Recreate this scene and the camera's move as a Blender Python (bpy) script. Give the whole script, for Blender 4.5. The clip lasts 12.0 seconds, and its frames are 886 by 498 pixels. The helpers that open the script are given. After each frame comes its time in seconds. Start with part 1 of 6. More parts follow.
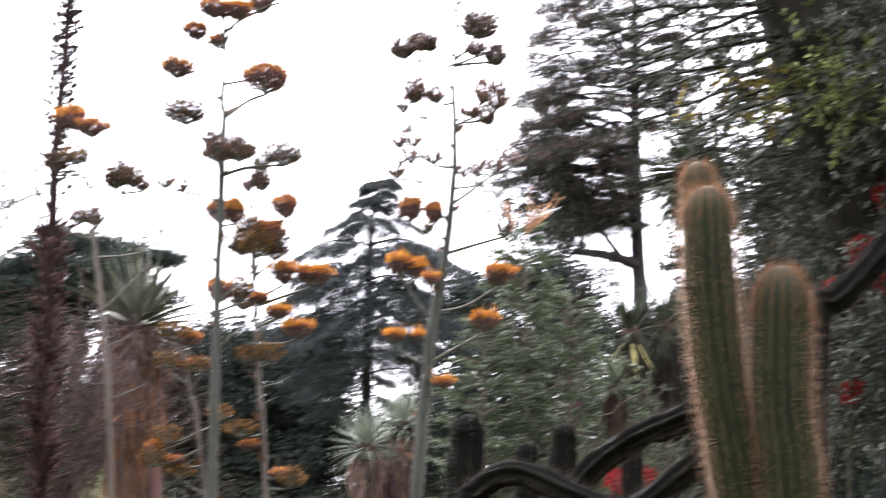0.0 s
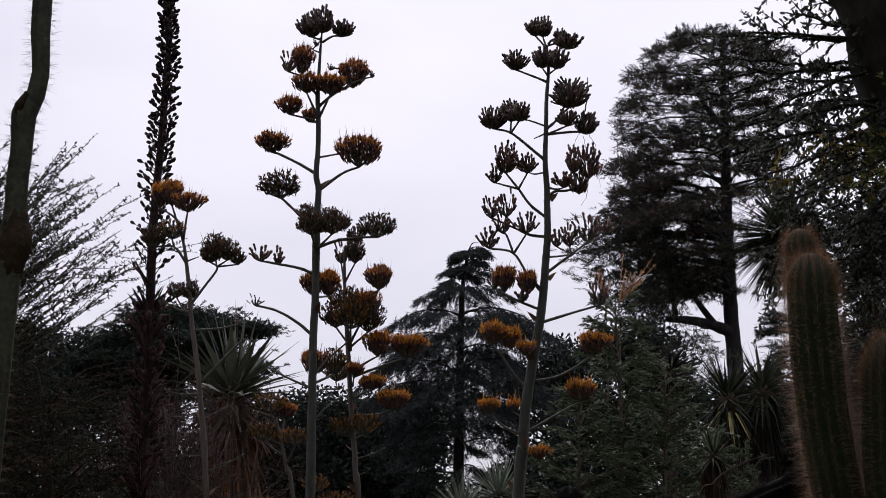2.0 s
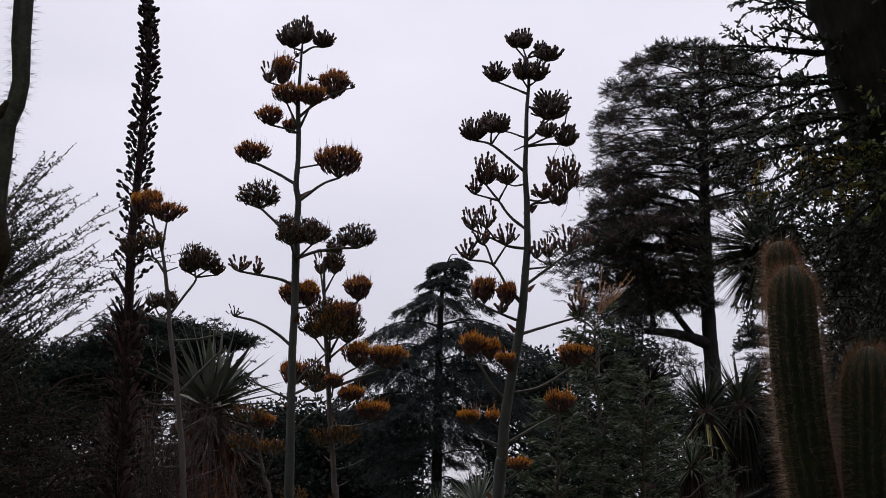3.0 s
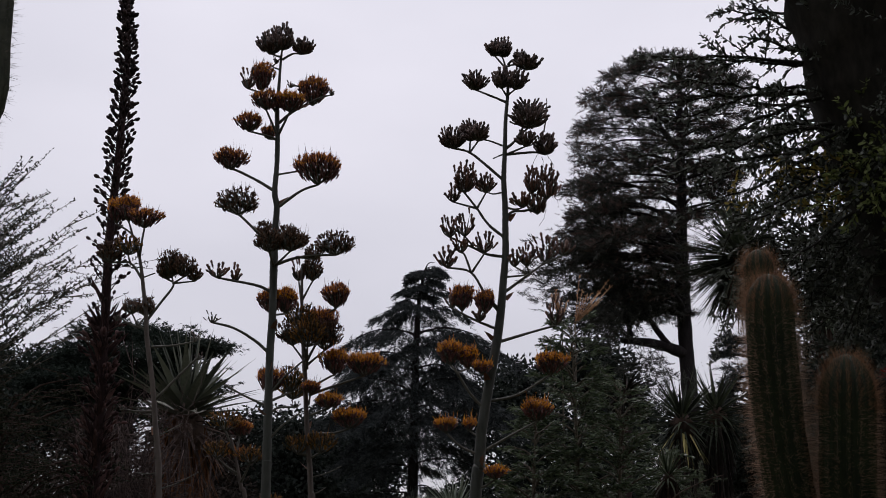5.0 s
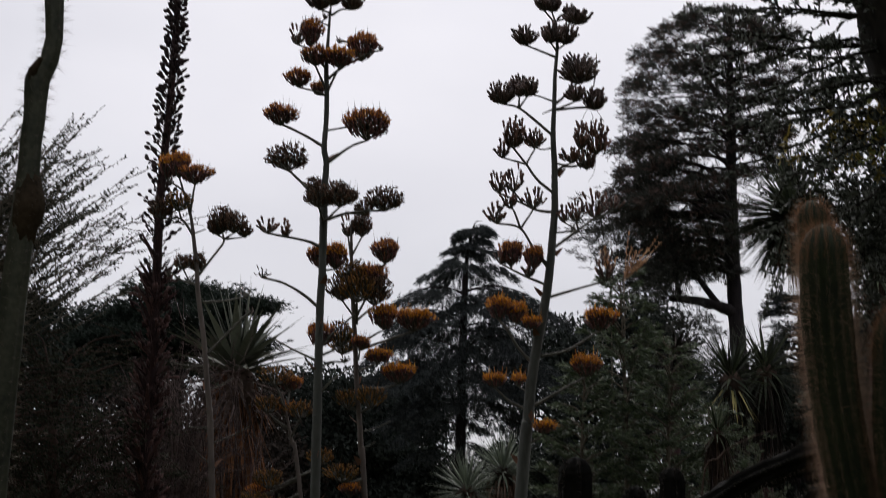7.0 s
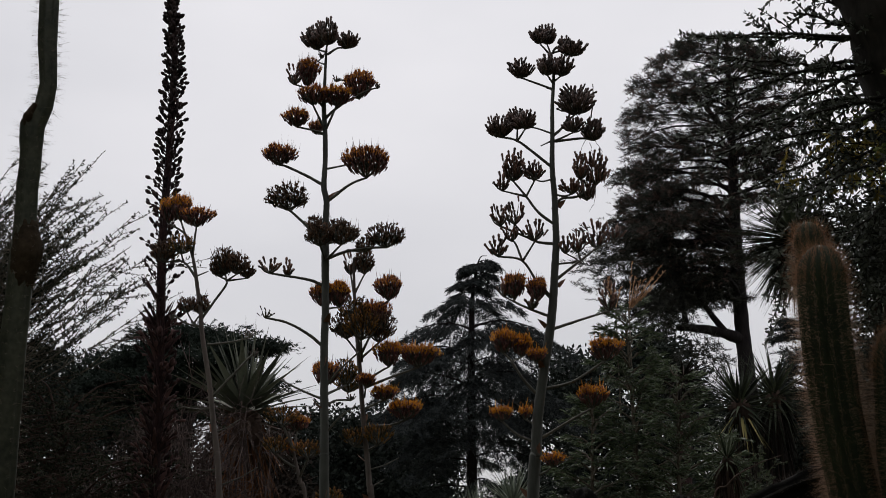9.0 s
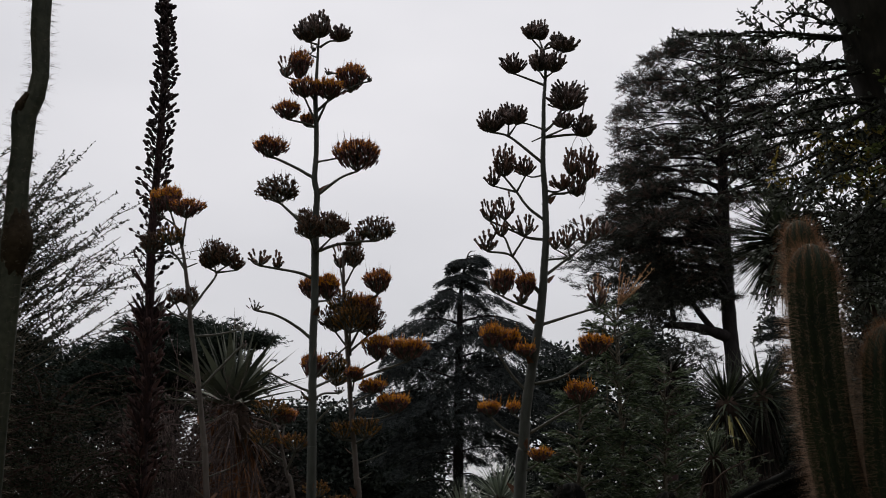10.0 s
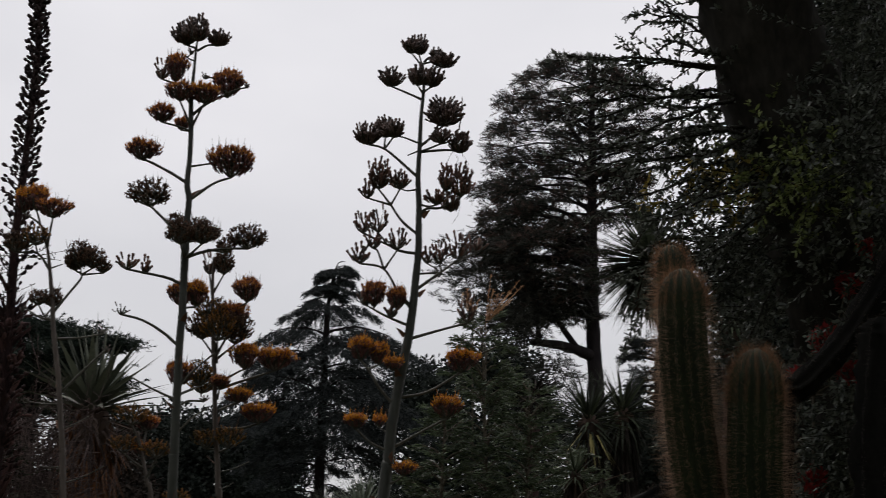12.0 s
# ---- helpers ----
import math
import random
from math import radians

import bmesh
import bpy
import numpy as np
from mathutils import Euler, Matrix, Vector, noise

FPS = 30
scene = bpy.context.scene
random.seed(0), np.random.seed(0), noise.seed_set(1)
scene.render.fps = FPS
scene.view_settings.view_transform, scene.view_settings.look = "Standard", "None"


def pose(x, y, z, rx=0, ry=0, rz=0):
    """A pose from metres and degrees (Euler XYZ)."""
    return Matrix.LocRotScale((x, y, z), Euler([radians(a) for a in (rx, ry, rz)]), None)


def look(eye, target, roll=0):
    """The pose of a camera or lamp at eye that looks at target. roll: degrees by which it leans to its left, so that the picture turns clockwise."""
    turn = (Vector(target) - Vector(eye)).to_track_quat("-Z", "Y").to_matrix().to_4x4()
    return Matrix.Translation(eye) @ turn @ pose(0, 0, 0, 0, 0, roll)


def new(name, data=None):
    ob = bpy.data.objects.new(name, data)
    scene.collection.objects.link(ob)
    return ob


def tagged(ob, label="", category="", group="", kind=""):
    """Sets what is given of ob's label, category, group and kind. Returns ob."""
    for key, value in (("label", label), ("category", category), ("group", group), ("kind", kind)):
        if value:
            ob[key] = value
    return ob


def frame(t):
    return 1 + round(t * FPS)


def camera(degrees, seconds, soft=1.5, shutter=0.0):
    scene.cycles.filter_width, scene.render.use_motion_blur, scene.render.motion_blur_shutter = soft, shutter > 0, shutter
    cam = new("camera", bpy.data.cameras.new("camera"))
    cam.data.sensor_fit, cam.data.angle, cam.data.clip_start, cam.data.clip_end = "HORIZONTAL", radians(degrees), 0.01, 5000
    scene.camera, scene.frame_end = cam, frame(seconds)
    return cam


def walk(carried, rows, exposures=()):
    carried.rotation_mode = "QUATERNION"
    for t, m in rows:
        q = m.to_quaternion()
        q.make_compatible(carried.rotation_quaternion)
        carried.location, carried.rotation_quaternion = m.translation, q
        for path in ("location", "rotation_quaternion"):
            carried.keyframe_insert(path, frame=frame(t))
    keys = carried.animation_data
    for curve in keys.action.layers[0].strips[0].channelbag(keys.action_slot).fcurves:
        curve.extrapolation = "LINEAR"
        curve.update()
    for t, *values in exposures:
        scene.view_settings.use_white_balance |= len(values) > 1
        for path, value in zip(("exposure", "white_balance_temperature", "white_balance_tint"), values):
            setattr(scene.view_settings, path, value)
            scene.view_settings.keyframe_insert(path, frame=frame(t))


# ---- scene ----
cam = camera(34.00, 12.0, 0.85, 0.42)
PATH = [
    (0, look((0.039, 0.002, 1.591), (0.665, 9.842, 3.260), -0.03)),
    (0.1, look((0.040, 0.005, 1.591), (0.408, 9.869, 3.192), 0.08)),
    (0.2, look((0.040, 0.006, 1.591), (0.275, 9.882, 3.147), -0.15)),
    (0.3, look((0.037, 0.007, 1.591), (0.184, 9.891, 3.103), -0.34)),
    (0.4, look((0.032, 0.008, 1.591), (0.098, 9.886, 3.146), -0.10)),
    (0.5, look((0.025, 0.009, 1.590), (0.061, 9.874, 3.226), -0.22)),
    (0.6, look((0.023, 0.009, 1.590), (-0.000, 9.875, 3.218), -0.21)),
    (0.7, look((0.021, 0.008, 1.590), (-0.058, 9.874, 3.218), -0.19)),
    (0.8, look((0.019, 0.007, 1.590), (0.047, 9.844, 3.388), -0.18)),
    (0.9, look((0.017, 0.007, 1.591), (0.070, 9.832, 3.452), -0.16)),
    (1, look((0.015, 0.006, 1.591), (0.029, 9.835, 3.436), -0.15)),
    (1.1, look((0.013, 0.005, 1.593), (-0.014, 9.838, 3.414), -0.12)),
    (1.2, look((0.012, 0.004, 1.594), (-0.047, 9.839, 3.400), -0.10)),
    (1.3, look((0.011, 0.003, 1.596), (-0.078, 9.824, 3.476), -0.07)),
    (1.4, look((0.009, 0.002, 1.597), (-0.119, 9.808, 3.554), -0.05)),
    (1.5, look((0.008, 0.001, 1.599), (-0.099, 9.795, 3.615), -0.02)),
    (1.7, look((0.006, 0.002, 1.600), (-0.077, 9.796, 3.617), -0.03)),
    (2, look((0.004, 0.003, 1.602), (0.014, 9.773, 3.735), -0.05)),
    (2.5, look((-0.000, -0.000, 1.600), (0.000, 9.763, 3.764), 0.02)),
    (2.7, look((-0.002, 0.002, 1.600), (0.115, 9.762, 3.773), 0.01)),
    (3, look((-0.005, 0.005, 1.600), (0.152, 9.756, 3.811), -0.01)),
    (3.2, look((-0.010, 0.004, 1.597), (0.140, 9.760, 3.786), -0.02)),
    (4.8, look((-0.012, 0.002, 1.594), (0.262, 9.770, 3.718), 0.07)),
    (5, look((-0.015, -0.000, 1.591), (0.300, 9.734, 3.860), 0.15)),
    (5.2, look((-0.017, 0.004, 1.585), (0.334, 9.743, 3.828), 0.03)),
    (5.5, look((-0.020, 0.010, 1.575), (0.357, 9.796, 3.600), -0.16)),
    (5.7, look((-0.020, 0.012, 1.572), (0.356, 9.820, 3.484), -0.04)),
    (6, look((-0.020, 0.014, 1.567), (0.275, 9.844, 3.378), 0.15)),
    (6.2, look((-0.020, 0.011, 1.563), (0.278, 9.849, 3.329), 0.08)),
    (6.5, look((-0.020, 0.006, 1.557), (0.272, 9.857, 3.253), -0.03)),
    (6.7, look((-0.024, 0.003, 1.559), (0.141, 9.834, 3.384), 0.20)),
    (7, look((-0.029, -0.001, 1.563), (-0.038, 9.799, 3.554), 0.54)),
    (7.2, look((-0.029, -0.003, 1.564), (-0.078, 9.756, 3.745), 0.86)),
    (8.8, look((-0.005, 0.000, 1.554), (-0.045, 9.753, 3.764), -0.96)),
    (9, look((0.002, 0.003, 1.549), (-0.047, 9.749, 3.787), -1.15)),
    (9.2, look((0.002, 0.003, 1.549), (-0.059, 9.740, 3.826), -1.26)),
    (9.5, look((0.001, 0.003, 1.549), (-0.077, 9.736, 3.843), -1.42)),
    (9.7, look((-0.002, 0.001, 1.548), (-0.069, 9.731, 3.855), -1.08)),
    (10, look((-0.007, -0.001, 1.546), (0.021, 9.754, 3.748), -0.56)),
    (10.2, look((-0.009, 0.007, 1.544), (0.135, 9.762, 3.742), -0.44)),
    (10.5, look((-0.011, 0.019, 1.542), (0.331, 9.775, 3.712), -0.27)),
    (10.7, look((-0.017, 0.017, 1.544), (0.361, 9.771, 3.720), -0.41)),
    (11, look((-0.027, 0.015, 1.548), (0.316, 9.754, 3.792), -0.61)),
    (11.2, look((-0.027, 0.015, 1.548), (0.338, 9.744, 3.830), -0.31)),
    (11.5, look((-0.028, 0.014, 1.548), (0.637, 9.730, 3.815), 0.14)),
    (11.7, look((-0.030, 0.010, 1.550), (0.708, 9.722, 3.815), 0.24)),
    (12, look((-0.034, 0.005, 1.553), (0.896, 9.697, 3.833), 0.39)),
]
EXPOSURES = [(0, 3.05, 6350, 17), (0.1, 2.8, 6350, 17), (0.3, 2.4, 6300, 17), (0.5, 2.1, 6300, 17), (1.0, 1.5, 6300, 18), (1.5, 0.36, 6200, 20), (2.0, 0.24, 6250, 21), (2.5, 0.14, 6250, 21), (3.2, 0.05, 6250, 20), (5.0, -0.02, 6300, 19), (6.5, 0.0, 6400, 16), (7.0, 0.12, 6450, 15), (8.8, 0.0, 6550, 13), (12.0, 0.0, 6550, 13)]
walk(cam, PATH, EXPOSURES)

# ---- world and light: an overcast day ----
SUN_UP, SUN_TURN = radians(50), radians(-18)
world = bpy.data.worlds.new("overcast_sky")
scene.world = world
world.use_nodes = True
wn, wl = world.node_tree.nodes, world.node_tree.links
background = wn["Background"]
sky = wn.new("ShaderNodeTexSky")
sky.sky_type, sky.sun_disc = "NISHITA", False
sky.sun_elevation, sky.sun_rotation = SUN_UP, SUN_TURN
sky_dim = wn.new("ShaderNodeVectorMath")
sky_dim.operation = "SCALE"
sky_dim.inputs["Scale"].default_value = 0.12
wl.new(sky.outputs["Color"], sky_dim.inputs[0])
coords = wn.new("ShaderNodeTexCoord")
stretch = wn.new("ShaderNodeMapping")
stretch.inputs["Scale"].default_value = (1.0, 1.0, 2.2)
wl.new(coords.outputs["Generated"], stretch.inputs["Vector"])
clouds = wn.new("ShaderNodeTexNoise")
clouds.inputs["Scale"].default_value = 2.3
clouds.inputs["Detail"].default_value = 5
clouds.inputs["Roughness"].default_value = 0.45
wl.new(stretch.outputs["Vector"], clouds.inputs["Vector"])
tones = wn.new("ShaderNodeValToRGB")
tones.color_ramp.elements[0].position, tones.color_ramp.elements[0].color = 0.30, (0.62, 0.63, 0.65, 1)
tones.color_ramp.elements[1].position, tones.color_ramp.elements[1].color = 0.72, (0.84, 0.84, 0.85, 1)
wl.new(clouds.outputs["Fac"], tones.inputs["Fac"])
height = wn.new("ShaderNodeSeparateXYZ")
wl.new(coords.outputs["Generated"], height.inputs["Vector"])
thick = wn.new("ShaderNodeMapRange")
thick.inputs["From Min"].default_value, thick.inputs["From Max"].default_value = 0.12, 0.40
thick.inputs["To Min"].default_value, thick.inputs["To Max"].default_value = 0.86, 1.06
wl.new(height.outputs["Z"], thick.inputs["Value"])
layer = wn.new("ShaderNodeVectorMath")
layer.operation = "SCALE"
wl.new(tones.outputs["Color"], layer.inputs[0])
wl.new(thick.outputs["Result"], layer.inputs["Scale"])
cover = wn.new("ShaderNodeMix")
cover.data_type = "RGBA"
cover.inputs["Factor"].default_value = 0.93
wl.new(sky_dim.outputs["Vector"], cover.inputs["A"])
wl.new(layer.outputs["Vector"], cover.inputs["B"])
wl.new(cover.outputs["Result"], background.inputs["Color"])
background.inputs["Strength"].default_value = 1.0
sun = new("sun", bpy.data.lights.new("sun", "SUN"))
sun.data.energy, sun.data.angle, sun.data.color = 0.8, radians(40), (1.0, 0.97, 0.93)
sun.matrix_world = look((30 * math.sin(SUN_TURN), 30 * math.cos(SUN_TURN), 30 * math.tan(SUN_UP)), (0, 0, 0))


# ---- materials ----
def material(name, dark, light, scale=8.0, rough=0.7, bump=0.3, stretch_z=1.0, island=0.0, thin=0.0, detail=6.0, metal=0.0):
    """A grained surface between two colours, with noise at two scales; island: spread of value from piece to piece; thin: share of light that shines through."""
    m = bpy.data.materials.new(name)
    m.use_nodes = True
    n, l = m.node_tree.nodes, m.node_tree.links
    out, bsdf = n["Material Output"], n["Principled BSDF"]
    place = n.new("ShaderNodeTexCoord")
    mapping = n.new("ShaderNodeMapping")
    mapping.inputs["Scale"].default_value = (1, 1, stretch_z)
    l.new(place.outputs["Object"], mapping.inputs["Vector"])
    fine = n.new("ShaderNodeTexNoise")
    fine.inputs["Scale"].default_value, fine.inputs["Detail"].default_value = scale * 6, detail
    broad = n.new("ShaderNodeTexNoise")
    broad.inputs["Scale"].default_value, broad.inputs["Detail"].default_value = scale, 3
    for t in (fine, broad):
        l.new(mapping.outputs["Vector"], t.inputs["Vector"])
    both = n.new("ShaderNodeMath")
    both.operation = "MULTIPLY_ADD"
    both.inputs[1].default_value = 0.5
    l.new(fine.outputs["Fac"], both.inputs[0])
    half = n.new("ShaderNodeMath")
    half.operation = "MULTIPLY"
    half.inputs[1].default_value = 0.5
    l.new(broad.outputs["Fac"], half.inputs[0])
    l.new(half.outputs[0], both.inputs[2])
    last = both
    if island:
        geo = n.new("ShaderNodeNewGeometry")
        info = n.new("ShaderNodeObjectInfo")
        mixed = n.new("ShaderNodeMath")
        mixed.operation = "ADD"
        l.new(geo.outputs["Random Per Island"], mixed.inputs[0])
        l.new(info.outputs["Random"], mixed.inputs[1])
        frac = n.new("ShaderNodeMath")
        frac.operation = "FRACT"
        l.new(mixed.outputs[0], frac.inputs[0])
        spread = n.new("ShaderNodeMath")
        spread.operation = "MULTIPLY_ADD"
        spread.inputs[1].default_value = island
        l.new(frac.outputs[0], spread.inputs[0])
        shift = n.new("ShaderNodeMath")
        shift.operation = "SUBTRACT"
        shift.inputs[1].default_value = island / 2
        l.new(both.outputs[0], shift.inputs[0])
        l.new(shift.outputs[0], spread.inputs[2])
        last = spread
    ramp = n.new("ShaderNodeValToRGB")
    ramp.color_ramp.elements[0].position, ramp.color_ramp.elements[0].color = 0.32, (*dark, 1)
    ramp.color_ramp.elements[1].position, ramp.color_ramp.elements[1].color = 0.68, (*light, 1)
    l.new(last.outputs[0], ramp.inputs["Fac"])
    l.new(ramp.outputs["Color"], bsdf.inputs["Base Color"])
    bsdf.inputs["Roughness"].default_value = rough
    bsdf.inputs["Metallic"].default_value = metal
    bsdf.inputs["Specular IOR Level"].default_value = 0.35 if rough < 0.8 else 0.12
    if bump:
        b = n.new("ShaderNodeBump")
        b.inputs["Strength"].default_value, b.inputs["Distance"].default_value = bump, 0.01
        l.new(both.outputs[0], b.inputs["Height"])
        l.new(b.outputs["Normal"], bsdf.inputs["Normal"])
    if thin:
        glow = n.new("ShaderNodeBsdfTranslucent")
        l.new(ramp.outputs["Color"], glow.inputs["Color"])
        mix = n.new("ShaderNodeMixShader")
        mix.inputs["Fac"].default_value = thin
        l.new(bsdf.outputs[0], mix.inputs[1])
        l.new(glow.outputs[0], mix.inputs[2])
        l.new(mix.outputs[0], out.inputs["Surface"])
    return m


STALK = material("agave_stalk", (0.024, 0.027, 0.022), (0.070, 0.074, 0.062), 5, 0.6, 0.4, 0.25)
STALK_DRY = material("agave_stalk_dry", (0.052, 0.042, 0.036), (0.135, 0.110, 0.094), 5, 0.7, 0.5, 0.25)
TWIG_GREEN = material("agave_branch", (0.042, 0.041, 0.033), (0.105, 0.100, 0.078), 8, 0.65, 0.3)
BRACT = material("agave_bract", (0.09, 0.045, 0.03), (0.22, 0.12, 0.08), 20, 0.8, 0.3)
BUD = material("agave_bud", (0.044, 0.033, 0.029), (0.145, 0.094, 0.080), 25, 0.6, 0.2, 1, 0.5)
BUD_DULL = material("agave_bud_dull", (0.055, 0.033, 0.026), (0.17, 0.085, 0.060), 25, 0.6, 0.2, 1, 0.5)
BUD_RED = material("agave_bud_red", (0.066, 0.028, 0.027), (0.18, 0.075, 0.064), 25, 0.6, 0.2, 1, 0.5)
FLOWER = material("agave_flower_orange", (0.46, 0.15, 0.012), (0.85, 0.40, 0.03), 18, 0.6, 0.0, 1, 0.6, 0.35)
FLOWER_RUST = material("agave_flower_rust", (0.38, 0.125, 0.022), (0.80, 0.33, 0.05), 18, 0.7, 0.0, 1, 0.6, 0.25)
SPENT = material("agave_flower_spent", (0.050, 0.034, 0.025), (0.165, 0.098, 0.066), 18, 0.85, 0.2, 1, 0.6, 0.15)
POD = material("seed_pod", (0.014, 0.010, 0.011), (0.052, 0.036, 0.034), 20, 0.8, 0.3, 1, 0.5)
HUSK = material("dry_bract", (0.024, 0.014, 0.014), (0.095, 0.053, 0.048), 10, 0.85, 0.3, 0.4, 0.6)
CEREUS = material("cereus_skin", (0.020, 0.025, 0.017), (0.095, 0.098, 0.066), 7, 0.6, 0.4)
CEREUS_OLD = material("cereus_scar", (0.022, 0.016, 0.010), (0.07, 0.05, 0.03), 9, 0.85, 0.7)
TORCH = material("torch_cactus_skin", (0.010, 0.016, 0.006), (0.030, 0.042, 0.015), 6, 0.65, 0.3)
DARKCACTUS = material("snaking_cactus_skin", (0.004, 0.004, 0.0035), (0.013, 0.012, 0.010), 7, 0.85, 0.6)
SPINE_GOLD = material("spine_gold", (0.22, 0.135, 0.086), (0.50, 0.34, 0.235), 30, 0.5, 0.0, 1, 0.7, 0.5)
SPINE_TOP = material("spine_crown", (0.155, 0.080, 0.043), (0.37, 0.20, 0.11), 30, 0.5, 0.0, 1, 0.7, 0.5)
SPINE_GREY = material("spine_grey", (0.09, 0.07, 0.055), (0.26, 0.21, 0.16), 30, 0.6, 0.0, 1, 0.7)
SPINE_DARK = material("spine_dark", (0.035, 0.028, 0.024), (0.13, 0.105, 0.085), 30, 0.7, 0.0, 1, 0.7)
DULL = material("agave_flower_dull", (0.065, 0.050, 0.018), (0.30, 0.145, 0.040), 18, 0.8, 0.2, 1, 0.8, 0.15)
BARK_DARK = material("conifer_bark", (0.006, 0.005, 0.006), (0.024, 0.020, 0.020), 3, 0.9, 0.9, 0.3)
NEEDLE = material("cedar_needles", (0.018, 0.020, 0.017), (0.058, 0.059, 0.050), 1.5, 0.85, 0.0, 1, 0.6, 0.2)
NEEDLE_BROWN = material("cedar_needles_brown", (0.034, 0.024, 0.021), (0.100, 0.068, 0.056), 1.5, 0.85, 0.0, 1, 0.6, 0.2)
NEEDLE_BLUE = material("deodar_needles", (0.014, 0.017, 0.018), (0.052, 0.060, 0.059), 1.5, 0.85, 0.0, 1, 0.6, 0.2)
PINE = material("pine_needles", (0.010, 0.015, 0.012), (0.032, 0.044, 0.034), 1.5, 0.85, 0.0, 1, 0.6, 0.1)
OAKBARK = material("grey_bark", (0.010, 0.009, 0.008), (0.042, 0.038, 0.031), 5, 0.9, 0.9, 0.35)
OLIVE = material("grey_green_leaf", (0.032, 0.038, 0.029), (0.118, 0.132, 0.104), 12, 0.5, 0.0, 1, 0.7, 0.2)
FRESH = material("fresh_leaf", (0.07, 0.095, 0.025), (0.22, 0.26, 0.085), 12, 0.5, 0.0, 1, 0.7, 0.35)
OLIVE_YELLOW = material("yellowed_leaf", (0.12, 0.10, 0.02), (0.32, 0.24, 0.06), 12, 0.6, 0.0, 1, 0.7, 0.3)
SHRUB = material("shrub_leaf", (0.026, 0.042, 0.021), (0.105, 0.140, 0.070), 6, 0.42, 0.0, 1, 0.9, 0.14)
HEDGE = material("dark_shrub_leaf", (0.026, 0.036, 0.020), (0.088, 0.108, 0.058), 6, 0.55, 0.0, 1, 0.7, 0.2)
# Brown green leaf, darkened so the shade under taller trees sits in its colour.
DIM_LEAF = material("shaded_brown_green_leaf", (0.012, 0.015, 0.010), (0.042, 0.047, 0.030), 6, 0.85, 0.0, 1, 0.5, 0.12)
YUCCA_PALE = material("pale_yucca_leaf", (0.036, 0.043, 0.029), (0.100, 0.110, 0.076), 4, 0.7, 0.15, 0.3, 0.6, 0.08)
WAND = material("wand_bark", (0.05, 0.042, 0.032), (0.14, 0.12, 0.09), 9, 0.85, 0.4)
BRUSH_BARK = material("brown_bark", (0.025, 0.016, 0.013), (0.080, 0.052, 0.042), 6, 0.9, 0.6)
BRUSH = material("bare_twig", (0.036, 0.026, 0.024), (0.115, 0.083, 0.076), 6, 0.85, 0.3, 1, 0.5)
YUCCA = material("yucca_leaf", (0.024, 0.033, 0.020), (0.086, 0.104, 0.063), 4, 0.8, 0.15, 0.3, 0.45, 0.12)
# Darker copy of the yucca leaf; shade is put into its colour.
YUCCA_SHADED = material("shaded_yucca_leaf", (0.016, 0.020, 0.014), (0.050, 0.058, 0.040), 4, 0.8, 0.15, 0.3, 0.45, 0.08)
YUCCA_BLUE = material("blue_yucca_leaf", (0.10, 0.125, 0.095), (0.27, 0.31, 0.24), 4, 0.55, 0.1, 0.3, 0.4, 0.1)
YUCCA_YELLOW = material("yucca_leaf_fading", (0.20, 0.18, 0.05), (0.42, 0.36, 0.14), 4, 0.6, 0.1, 0.3, 0.45, 0.12)
SKIRT = material("dead_leaf_skirt", (0.055, 0.025, 0.012), (0.19, 0.085, 0.038), 4, 0.85, 0.3, 0.3, 0.6, 0.08)
SKIRT_GREY = material("grey_leaf_skirt", (0.022, 0.015, 0.012), (0.072, 0.049, 0.038), 4, 0.85, 0.3, 0.3, 0.6, 0.05)
SKIRT_PINK = material("pinkish_leaf_skirt", (0.085, 0.052, 0.042), (0.25, 0.165, 0.135), 4, 0.85, 0.3, 0.3, 0.6, 0.05)
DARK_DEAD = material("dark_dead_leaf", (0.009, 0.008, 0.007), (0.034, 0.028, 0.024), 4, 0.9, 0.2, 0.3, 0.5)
AGAVE = material("agave_leaf", (0.070, 0.080, 0.066), (0.18, 0.195, 0.16), 4, 0.55, 0.2, 1, 0.3, 0.05)
RED = material("red_petal", (0.17, 0.010, 0.012), (0.38, 0.030, 0.028), 12, 0.5, 0.0, 1, 0.5, 0.3)
PLUME = material("dry_plume", (0.24, 0.12, 0.06), (0.52, 0.32, 0.18), 15, 0.8, 0.0, 1, 0.5, 0.25)
SOIL = material("soil_and_lawn", (0.055, 0.042, 0.028), (0.10, 0.105, 0.045), 0.9, 0.95, 0.9, 1, 0, 0, 12.0)
GRASS = material("grass_blade", (0.08, 0.105, 0.03), (0.22, 0.25, 0.085), 1.0, 0.7, 0.0, 1, 0.7, 0.3)
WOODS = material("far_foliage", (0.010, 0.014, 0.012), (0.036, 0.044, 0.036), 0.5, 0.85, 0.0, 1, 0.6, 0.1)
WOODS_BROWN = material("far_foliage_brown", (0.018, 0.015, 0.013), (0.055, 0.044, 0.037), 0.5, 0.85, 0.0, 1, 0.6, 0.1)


# ---- shaping tools ----
rng = np.random.default_rng(7)


